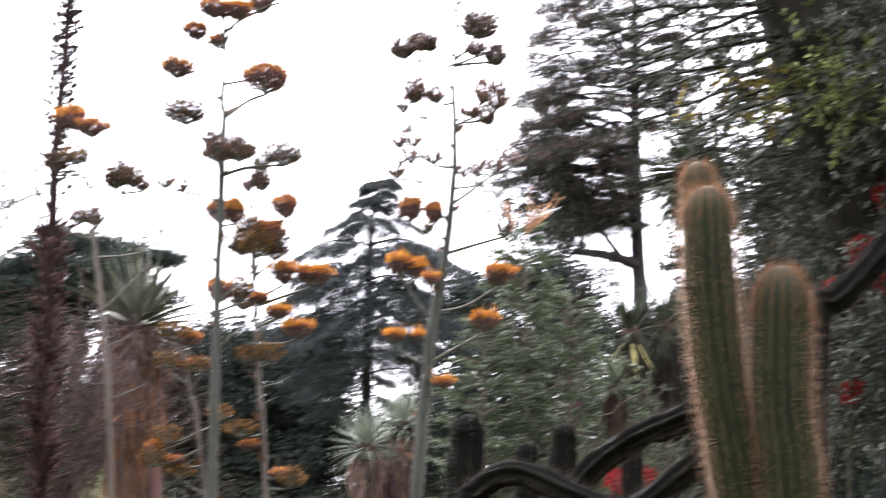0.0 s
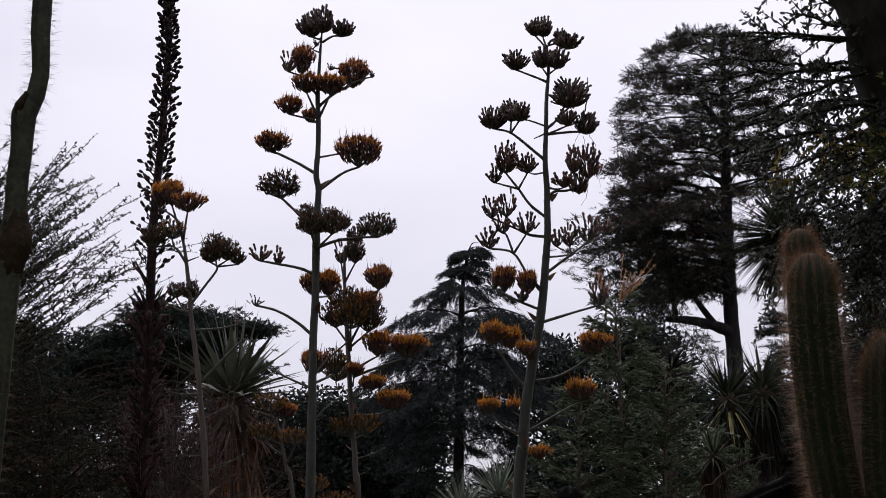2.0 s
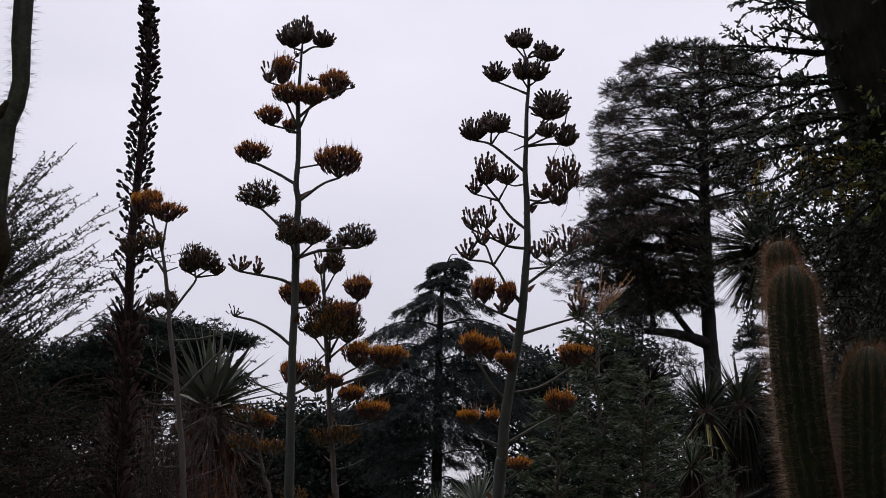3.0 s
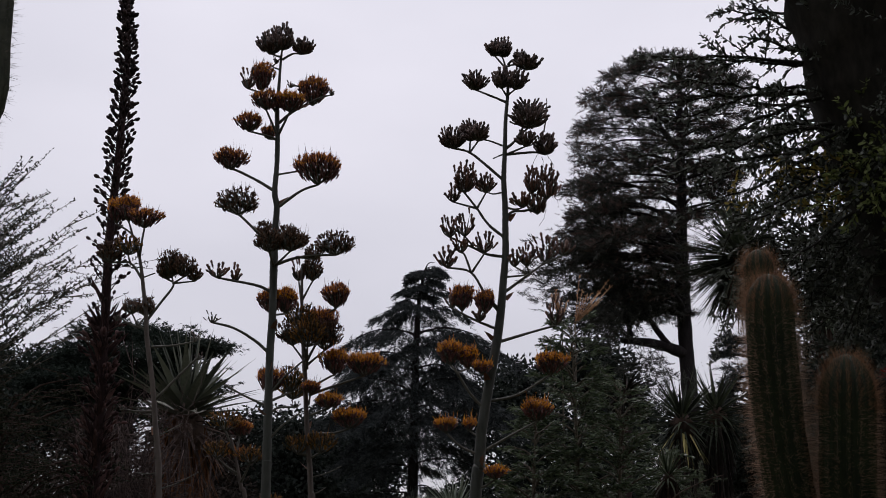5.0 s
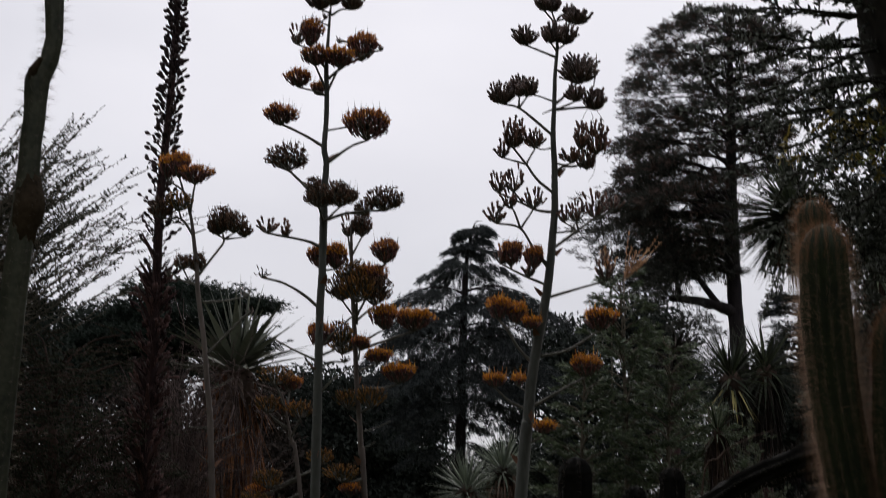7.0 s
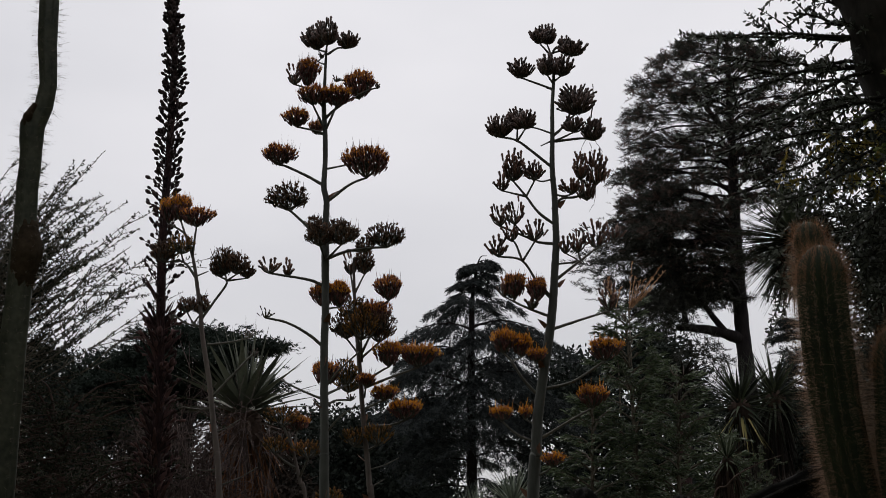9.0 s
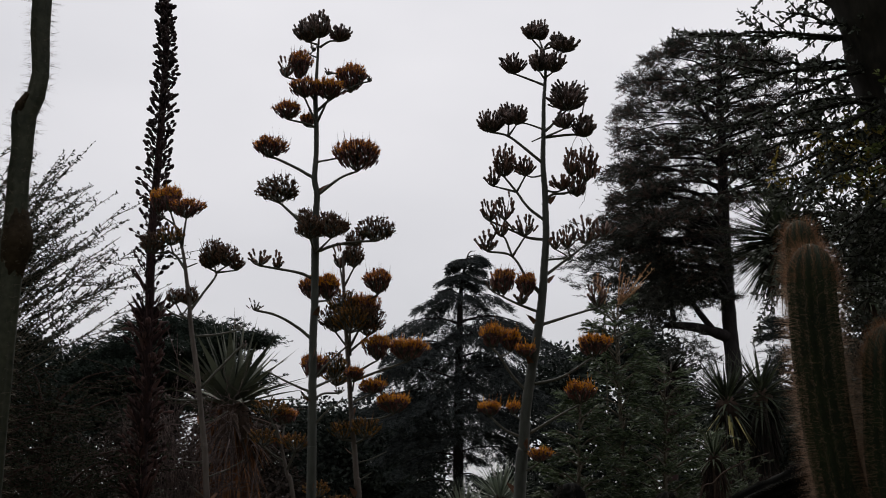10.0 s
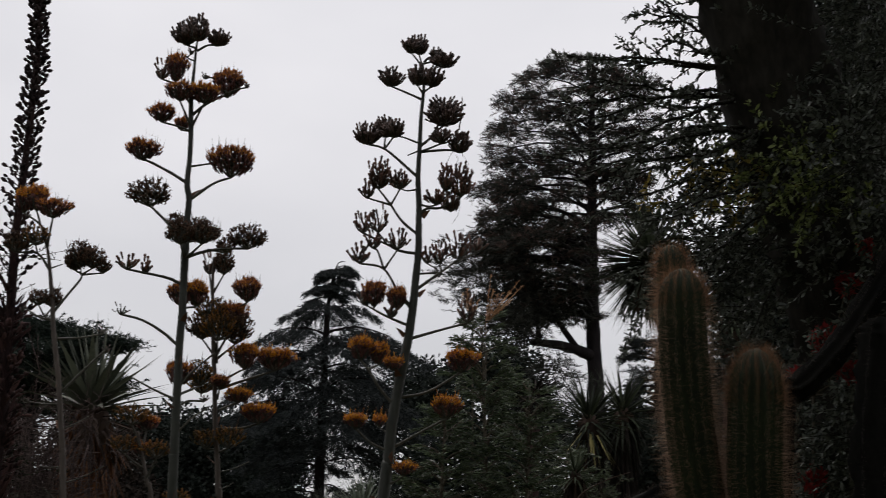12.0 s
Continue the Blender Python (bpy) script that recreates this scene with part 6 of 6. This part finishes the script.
# feathery shrubs with a pointed leader
def feather_shrub(label, foot, tip, wide, low, branches, size):
    """A young tree: a straight leader and rising side branches, each feathered with leafy fronds."""
    root = np.array((foot[0], foot[1], -0.05))
    top = thing("shrub", label, "shrub", root, "feathery green shrubs")
    tip = np.array(tip) - root
    leader = smooth_line([(0, 0, 0), tip * [0.4, 0.4, 0.5] + rng.normal(0, 0.04, 3), tip], 10)
    wood = Shape()
    tube(wood, leader, [0.045, 0.03, 0.006], 8, knobs=0.04)
    part("leader", wood, [WAND], top, "straight dark stem")
    for k in range(branches):
        q = (k + 0.5) / branches
        z = low + (tip[2] - low) * q ** 0.9
        c = np.array([np.interp(z, leader[:, 2], leader[:, i]) for i in range(3)])
        a = k * 2.399 + rng.uniform(-0.3, 0.3)
        long = (wide * (1 - q) ** 0.75 + 0.16) * rng.uniform(0.75, 1.15)
        rise = rng.uniform(0.55, 0.95) + 0.25 * q
        way = unit([math.cos(a), 0.8 * math.sin(a), rise])
        t = np.linspace(0, 1, 9)
        line = c + way * (t * long)[:, None] - np.array([0, 0, 0.38 * long]) * (t ** 2.2)[:, None] + np.cumsum(jitter(9, 0.008), 0)
        b, leaves = Shape(), Shape()
        tube(b, line, [0.012, 0.007, 0.002], 5)
        frond(leaves, b, line[4:], size, 0.016)
        side = unit(np.cross(way, [0.2 * rng.normal(), 0.2 * rng.normal(), 1.0]))
        for m in range(max(int(long / 0.055), 4)):
            s = rng.uniform(0.12, 0.95)
            p = np.array([np.interp(s, t, line[:, i]) for i in range(3)])
            along = unit(line[-1] - line[3])
            w = unit(along * 0.9 + side * rng.choice([-1, 1]) * rng.uniform(0.3, 0.9) + [0, 0, rng.uniform(0.0, 0.45)] + rng.normal(0, 0.12, 3))
            fl = rng.uniform(0.16, 0.34) * (1.1 - 0.5 * s)
            u = np.linspace(0, 1, 5)
            frond(leaves, b, p + w * (u * fl)[:, None] - np.array([0, 0, 0.22 * fl]) * (u ** 2)[:, None], size, 0.016)
        limb = part("branch", b, [WAND], top)
        part("foliage", leaves, [SHRUB], limb, "small fresh green leaves", "stuff")


rng = np.random.default_rng(161)
feather_shrub("tall feathery green shrub with a pointed leader", (1.90, 16.00, 0.48), (1.95, 16.00, 4.47), 1.05, 1.5, 64, 0.050)
feather_shrub("feathery green shrub with arching leafy branches", (2.32, 15.20, 0.82), (2.36, 15.20, 3.66), 1.0, 1.2, 50, 0.048)
feather_shrub("feathery green shrub under flowering agave stalks", (1.38, 15.50, 0.80), (1.49, 15.50, 3.43), 0.85, 1.1, 40, 0.048)
feather_shrub("low feathery green shrub beside dark cactus arms", (2.93, 16.50, 0.75), (2.99, 16.50, 3.10), 0.8, 1.0, 36, 0.048)

rng = np.random.default_rng(122)
base = (3.43, 17.00, 0.72)
bush("shrub", "low dark green shrub under yuccas", "shrub", base, fan(base, 0.9, 0.4, 0.8, 2.95, 24, 0.014, 16, 0.45), HEDGE, LEAFLET, 0.045, 0.016, WAND)


def dry_plume(root, tip):
    root, tip = np.array(root), np.array(tip)
    top = thing("dry_flower_plume", "dry reddish brown flower plume above green shrub", "flower plume", (root[0], root[1], -0.03))
    o = np.array((root[0], root[1], -0.03))
    s = Shape()
    neck = root + (tip - root) * 0.05
    stem = Shape()
    tube(stem, [np.array([0, 0, 0.0]), root - o], [0.012, 0.008], 6)
    part("stem", stem, [WAND], top)
    for k in range(16):
        a = rng.uniform(0, 1)
        w = unit((tip - root) + rng.normal(0, 0.16, 3) * np.linalg.norm(tip - root) * 1.4)
        ln = np.linalg.norm(tip - root) * rng.uniform(0.55, 1.05)
        t = np.linspace(0, 1, 6)
        line = root - o + w * (t * ln)[:, None]
        tube(s, line, [0.006, 0.002], 4)
        n = 26
        q = rng.uniform(0.2, 1, n)
        p = line[0] + w * (q * ln)[:, None]
        s.scatter(LEAFLET, p, frames(w + jitter(n, 0.5), rng.uniform(0.02, 0.045, n)))
    part("plume", s, [PLUME], top)


rng = np.random.default_rng(123)
dry_plume((2.04, 16.40, 4.54), (2.34, 16.40, 5.06))
rng = np.random.default_rng(124)
dry_plume((1.89, 16.40, 4.58), (1.80, 16.40, 4.92))


# wand-like shrub whose long thin shoots sweep up to one side
def make_wands():
    base = (-4.60, 13.50, 0.0)
    root = np.array((base[0], base[1], -0.05))
    top = thing("wand_shrub", "sprawling shrub of long thin upswept shoots", "shrub", root)
    wood, leaves = Shape(), Shape()
    lo, hi = np.array((-5.89, 13.49, 3.12)), np.array((-4.33, 13.49, 4.23))
    for k in range(250):
        wood = Shape()
        start = lo + (hi - lo) * rng.uniform(0, 1, 3) + np.clip(rng.normal(0, 0.17, 3), -0.28, 0.28) * [1.2, 1.5, 0.8]
        ln = rng.uniform(0.64, 1.65)
        up = rng.uniform(0.38, 0.92)
        a = rng.uniform(-0.5, 0.5)
        w = np.array([math.cos(up) * math.cos(a), math.cos(up) * math.sin(a), math.sin(up)])
        t = np.linspace(0, 1, 9)
        line = start + w * (t * ln)[:, None] + np.array([0.10, 0, 0.16]) * (t ** 2 * ln)[:, None] - root
        line = line + np.cumsum(jitter(9, 0.009), 0)
        leafy_twig(leaves, wood, line, 0.008, LEAFLET, 0.040, 0.030, (0,), 0.0, 0.6)
        for j in range(5):
            i = rng.integers(2, 8)
            w2 = unit(w + rng.normal(0, 0.28, 3))
            sub = line[i] + w2 * (np.linspace(0, 1, 6) * ln * rng.uniform(0.15, 0.35))[:, None]
            leafy_twig(leaves, wood, sub, 0.0055, LEAFLET, 0.034, 0.030, (0,), 0.0, 0.6)
        part("shoot", wood, [WAND], top)
    for k in range(9):
        wood = Shape()
        tip = lo + (hi - lo) * rng.uniform(0, 1, 3) - root
        tube(wood, smooth_line([rng.normal(0, 0.1, 3) * [1, 1, 0], tip * [0.4, 0.4, 0.6], tip], 6), [0.035, 0.02, 0.01], 6)
        part("stem", wood, [WAND], top)
    part("foliage", leaves, [DIM_LEAF], top, "tiny sparse leaves", "stuff")


rng = np.random.default_rng(125)
make_wands()


def layered_tree(label, trunk, r, plates):
    """A small tree whose leafy branches lie in loose, flat layers; plates: (branch tip, spread, leaves)."""
    root = np.array((trunk[0][0], trunk[0][1], -0.05))
    top = thing("small_tree", label, "tree", root, "small dark trees")
    wood = Shape()
    line = smooth_line(np.array([root, *trunk[1:]]) - root, 6)
    tube(wood, line, [r, r * 0.65, r * 0.10], 10, knobs=0.06)
    part("trunk", wood, [BRUSH_BARK], top, "reddish brown trunk")
    for tip, spread, many in plates:
        tip = np.array(tip) - root
        i = int(np.clip(np.argmin(np.abs(line[:, 2] - (tip[2] - 0.45))), 1, len(line) - 1))
        foot = line[i]
        b, leaves = Shape(), Shape()
        tube(b, smooth_line([foot, foot + (tip - foot) * [0.5, 0.5, 0.75], tip], 5), [r * 0.18, r * 0.11, 0.005], 6, knobs=0.05)
        n = max(int(many / 30), 8)
        for k in range(n):
            q = rng.uniform(0.35, 1.0)
            p = foot + (tip - foot) * q + rng.normal(0, 1, 3) * [0.10, 0.10, 0.03]
            a = rng.uniform(0, 6.28)
            w = unit(np.array([math.cos(a), math.sin(a), rng.uniform(-0.35, 0.3)]) + unit(tip - foot) * 0.5)
            ln = spread * rng.uniform(0.5, 1.1)
            t = np.linspace(0, 1, 6)
            shoot = p + w * (t * ln)[:, None] - np.array([0, 0, 0.15 * ln]) * (t ** 2)[:, None] + np.cumsum(jitter(6, 0.012), 0)
            leafy_twig(leaves, b, shoot, 0.005, LEAFLET, 0.034, ln / 22, (0,), 0.15, 0.6)
        limb = part("branch", b, [BRUSH_BARK], top)
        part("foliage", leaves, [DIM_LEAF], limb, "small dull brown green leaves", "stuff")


def plate_set(center, wide, deep, low, high, n, spread, many):
    out = []
    for k in range(n):
        a, q = k * 2.399, 0.35 + 0.65 * math.sqrt((k + 0.5) / n)
        z = low + (high - low) * (0.15 + 0.85 * rng.random()) * (1.12 - 0.35 * q)
        out.append(((center[0] + wide * q * math.cos(a), center[1] + deep * q * math.sin(a), z), spread, many))
    return out


rng = np.random.default_rng(126)
base = (-3.53, 13.50, 1.05)
layered_tree("small dark tree with loose layers of fine leaves", [base, (-3.61, 13.50, 2.15), (-3.71, 13.50, 3.19)], 0.09, plate_set(base, 1.15, 0.9, 1.7, 3.7, 34, 0.5, 520))
rng = np.random.default_rng(127)
base = (-4.12, 12.50, 1.04)
layered_tree("small dark tree with loose layers of fine leaves", [base, (-4.21, 12.50, 2.11), (-4.22, 12.50, 3.12)], 0.09, plate_set(base, 1.1, 0.9, 1.7, 3.55, 32, 0.5, 520))
rng = np.random.default_rng(128)
base = (-5.71, 19.00, 1.10)
layered_tree("small brown-trunked tree over rough grass", [base, (-5.66, 19.00, 2.02), (-5.60, 19.00, 3.25)], 0.10, plate_set(base, 1.3, 1.0, 2.1, 3.5, 20, 0.55, 460))
rng = np.random.default_rng(129)
base = (-3.45, 15.00, 0.99)
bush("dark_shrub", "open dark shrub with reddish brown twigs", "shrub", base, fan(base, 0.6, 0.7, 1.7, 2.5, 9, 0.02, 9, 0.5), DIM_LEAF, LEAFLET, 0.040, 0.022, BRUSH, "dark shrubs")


def make_brush(label, base, wide, low, high, count, lean=0.0):
    """A tangle of leafless twigs."""
    root = np.array((base[0], base[1], -0.05))
    top = thing("bare_shrub", label, "shrub", root, "bare shrubs")
    for k in range(count):
        s = Shape()
        a = rng.uniform(0, 6.28)
        q = math.sqrt(rng.uniform(0, 1))
        tip = np.array([wide * q * math.cos(a), wide * 0.7 * q * math.sin(a), low + (high - low) * (1 - 0.6 * q * q) * rng.uniform(0.6, 1)])
        tip[0] += lean * (tip[2] / high) ** 2
        foot = rng.normal(0, 0.15, 3) * [1, 1, 0]
        line = smooth_line([foot, foot + (tip - foot) * [0.3, 0.3, 0.55] + rng.normal(0, 0.06, 3), tip], 6)
        tube(s, line, [0.016, 0.008, 0.003], 5)
        for j in range(9):
            i = rng.integers(4, len(line))
            w = unit(unit(line[i] - line[i - 1]) + rng.normal(0, 0.8, 3))
            ln = rng.uniform(0.2, 0.6)
            t = np.linspace(0, 1, 5)
            sub = line[i] + w * (t * ln)[:, None] + np.cumsum(jitter(5, 0.03), 0)
            tube(s, sub, [0.005, 0.002], 4)
            for m in range(3):
                w2 = unit(w + rng.normal(0, 0.6, 3))
                i2 = rng.integers(1, 5)
                tube(s, sub[i2] + w2 * (np.linspace(0, 1, 3) * ln * 0.5)[:, None], [0.003, 0.0015], 3)
        part("branch", s, [BRUSH], top)


rng = np.random.default_rng(130)
make_brush("leafless brown shrub with tangled fine twigs", (-3.15, 16.50, 0.75), 0.62, 1.6, 3.95, 90, 0.15)
rng = np.random.default_rng(131)
make_brush("leafless grey brown shrub before the yucca", (-2.45, 16.80, 0.73), 0.45, 2.9, 3.8, 12, 0.1)
rng = np.random.default_rng(170)
make_brush("leafless reddish brown shrub with tangled twigs", (-3.84, 17.00, 0.84), 0.8, 1.6, 3.0, 40)


# ---- distance ----
def far_tree(label, root, wide, low, high, clumps, leaf, spread=0.55, fine=1.0, big=1.0):
    """A far tree: trunk, limbs and clumps of small leaves with gaps between."""
    root = np.array((root[0], root[1], -0.1))
    top = thing("far_tree", label, "tree", root, "trees in the distance")
    wood, leaves = Shape(), Shape()
    tube(wood, smooth_line([(0, 0, 0), (0.1, 0, low), (rng.normal(0, 0.2), 0, (low + high) / 2)], 6), [0.25, 0.18, 0.08], 8, knobs=0.05)
    for k in range(clumps):
        a, q = k * 2.399, math.sqrt(rng.uniform(0.02, 1))
        z = rng.uniform(low, high)
        fit_in = math.sqrt(max(0.12, 1 - ((z - low) / (high - low)) ** 2 * 0.9))
        c = np.array([wide * q * fit_in * math.cos(a), wide * 0.6 * q * fit_in * math.sin(a), z])
        tube(wood, smooth_line([(0, 0, max(low * 0.8, z - 1.5)), c * [0.5, 0.5, 1] - [0, 0, 0.4], c], 4), [0.06, 0.02], 5)
        n = int(190 * fine ** 0.5)
        d = unit(jitter(n, 1.0)) * rng.uniform(0, 1, (n, 1)) ** 0.4 * spread * [1.7, 1.4, 0.95]
        size = big * rng.uniform(0.09, 0.17, n) / fine ** 0.5
        leaves.scatter(LEAFLET, c + d, frames(d + jitter(n, 0.4), size, wide=size * 1.4))
    part("trunk", wood, [BARK_DARK], top)
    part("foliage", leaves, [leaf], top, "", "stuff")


rng = np.random.default_rng(132)
far_tree("dark bushy tree far behind the garden", (-3.90, 56.00, 0.55), 3.2, 0.6, 7.88, 110, WOODS, big=1.4)
rng = np.random.default_rng(133)
far_tree("dark bushy tree far behind the garden", (-6.00, 60.00, 0.47), 3.0, 0.6, 8.68, 90, WOODS, big=1.4)
rng = np.random.default_rng(134)
far_tree("dark bushy tree far behind the garden", (-2.03, 64.00, 0.40), 3.0, 0.6, 5.44, 60, WOODS)
rng = np.random.default_rng(135)
far_tree("dark bushy tree far behind the garden", (-2.61, 58.00, 0.51), 2.4, 0.6, 8.33, 60, WOODS, big=1.4)
rng = np.random.default_rng(136)
far_tree("dark bushy tree far behind the garden", (-1.30, 60.00, 0.48), 2.2, 0.6, 8.60, 70, WOODS, big=1.4)
rng = np.random.default_rng(180)
far_tree("dark bushy tree far behind the garden", (3.30, 62.00, 0.44), 2.4, 0.6, 5.60, 50, WOODS, big=1.4)
rng = np.random.default_rng(181)
far_tree("low dark bushy tree far behind the garden", (0.90, 58.00, 0.5), 2.6, 0.5, 4.70, 50, WOODS, big=1.2)
rng = np.random.default_rng(137)
far_tree("dark bushy tree far behind the garden", (4.76, 58.00, 0.51), 3.2, 0.6, 10.28, 120, WOODS, big=1.4)
rng = np.random.default_rng(138)
far_tree("dark bushy tree far behind the garden", (6.83, 52.00, 0.63), 3.4, 0.6, 10.00, 130, WOODS, big=1.4)
rng = np.random.default_rng(139)
far_tree("dark bushy tree far behind the garden", (9.69, 56.00, 0.55), 3.2, 0.6, 9.31, 90, WOODS, 0.55, 2.0)
rng = np.random.default_rng(140)
far_tree("dark bushy tree far behind the garden", (9.95, 44.00, 0.78), 2.6, 0.6, 6.54, 130, WOODS, 0.55, 2.0)
rng = np.random.default_rng(141)
far_tree("dark bushy tree far behind the garden", (10.86, 40.00, 0.85), 3.0, 0.6, 7.60, 110, WOODS, big=1.4)
rng = np.random.default_rng(142)
far_tree("dark bushy tree far behind the garden", (13.06, 38.00, 0.89), 3.6, 0.6, 7.90, 120, WOODS, big=1.4)
rng = np.random.default_rng(143)
far_tree("dark bushy tree far behind the garden", (16.17, 40.00, 0.86), 3.6, 0.6, 9.40, 110, WOODS, big=1.4)
rng = np.random.default_rng(183)
far_tree("dark bushy tree beyond the yuccas", (6.30, 26.00, 0.5), 1.3, 0.6, 4.75, 70, WOODS, 0.4, 2.0)
rng = np.random.default_rng(184)
far_tree("dark dense tree beyond the leaning tree", (8.10, 24.00, 0.5), 1.9, 0.8, 7.90, 150, WOODS, 0.45, 2.0)
rng = np.random.default_rng(185)
far_tree("tall dark tree beyond the leaning trunk", (10.40, 24.00, 0.5), 1.6, 4.0, 12.6, 170, WOODS, 0.5, 1.0, 1.4)
rng = np.random.default_rng(144)
far_tree("brownish bushy tree far behind the garden", (-7.70, 54.00, 0.59), 3.2, 0.6, 7.20, 110, WOODS_BROWN, big=1.4)
rng = np.random.default_rng(145)
far_tree("brownish bushy tree far behind the garden", (-9.48, 46.00, 0.74), 3.0, 0.6, 6.60, 110, WOODS_BROWN)
rng = np.random.default_rng(146)
far_tree("dark bushy tree far behind the garden", (-12.77, 50.00, 0.66), 3.2, 0.6, 9.27, 120, WOODS)
rng = np.random.default_rng(147)
far_tree("dark bushy tree far behind the garden", (-13.58, 44.00, 0.77), 3.2, 0.6, 8.88, 120, WOODS)
rng = np.random.default_rng(148)
far_tree("dark bushy tree far behind the garden", (-17.16, 46.00, 0.73), 3.4, 0.6, 10.69, 120, WOODS)


def make_hedge():
    """Low undergrowth that closes the garden behind the plants."""
    s = Shape()
    k = 26000
    x, y = rng.uniform(-16, 18, k), rng.uniform(20, 30, k)
    top = 1.0 + 0.5 * np.sin(x * 1.7) + 0.4 * np.sin(x * 0.6 + 2) + np.where(x > -6, 0.6, -0.9)
    z = rng.uniform(0, 1, k) ** 0.7 * np.maximum(top, 0.25)
    p = np.stack([x, y, z], 1)
    s.scatter(LEAFLET, p, frames(jitter(k, 1) + [0, -0.3, 0.5], rng.uniform(0.04, 0.085, k)))
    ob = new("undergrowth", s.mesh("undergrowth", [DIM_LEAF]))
    tagged(ob, "low dull brown green undergrowth behind the plants", "undergrowth", kind="stuff")
    g = Shape()
    k = 40000
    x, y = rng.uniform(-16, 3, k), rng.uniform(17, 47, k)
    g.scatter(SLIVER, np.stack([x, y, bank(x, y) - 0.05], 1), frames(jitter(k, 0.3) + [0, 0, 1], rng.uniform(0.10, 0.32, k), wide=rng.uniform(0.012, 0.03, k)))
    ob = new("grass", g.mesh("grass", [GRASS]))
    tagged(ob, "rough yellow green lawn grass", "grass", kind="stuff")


rng = np.random.default_rng(149)
make_hedge()


def make_sky_block_hedge():
    """Tall unseen clipped hedge behind and beside the path, added to block skylight."""
    s = Shape()
    turns = np.radians(np.linspace(42, 318, 110))
    heights = np.linspace(-0.1, 12.5, 32)
    for inner in (True, False):
        v = []
        for t in turns:
            for z in heights:
                bump_out = 0.5 * noise.noise((math.sin(t) * 5, math.cos(t) * 5, z * 0.7)) + 0.25 * noise.noise((math.sin(t) * 19, math.cos(t) * 19, z * 2.3))
                r = (10.0 if inner else 11.6) + bump_out
                v.append((r * math.sin(t), r * math.cos(t), z + (0.4 * noise.noise((t * 6, 3, 1)) if z > 12 else 0)))
        n, w = len(turns), len(heights)
        i, j = np.meshgrid(np.arange(n - 1), np.arange(w - 1), indexing="ij")
        a = (i * w + j).ravel()
        s.add(v, np.stack([a, a + 1, a + w + 1, a + w], 1))
    n, w = len(turns), len(heights)
    k = np.arange(n - 1) * w + w - 1
    s.faces.append(np.stack([k, k + n * w, k + w + n * w, k + w], 1))
    s.slots.append(np.zeros(n - 1, int))
    ob = new("hedge_wall", s.mesh("hedge_wall", [HEDGE]))
    tagged(ob, "unseen tall dark green hedge added to block sky light", "hedge", kind="structure")


rng = np.random.default_rng(150)
make_sky_block_hedge()


def make_dead_stem(label, points, thick):
    root = np.array((points[0][0], points[0][1], -0.03))
    top = thing("dead_stem", label, "stem", root)
    s = Shape()
    tube(s, smooth_line(np.array([root, *points[1:]]) - root, 8), [thick, thick * 0.7, thick * 0.3], 5)
    part("stalk", s, [SKIRT_GREY], top)


rng = np.random.default_rng(151)
make_dead_stem("pale arching dead stem over dark cactus arms", [(1.49, 9.00, 1.02), (1.56, 9.00, 1.83), (1.68, 9.00, 2.10), (1.85, 9.00, 2.21), (2.02, 9.00, 2.27)], 0.008)
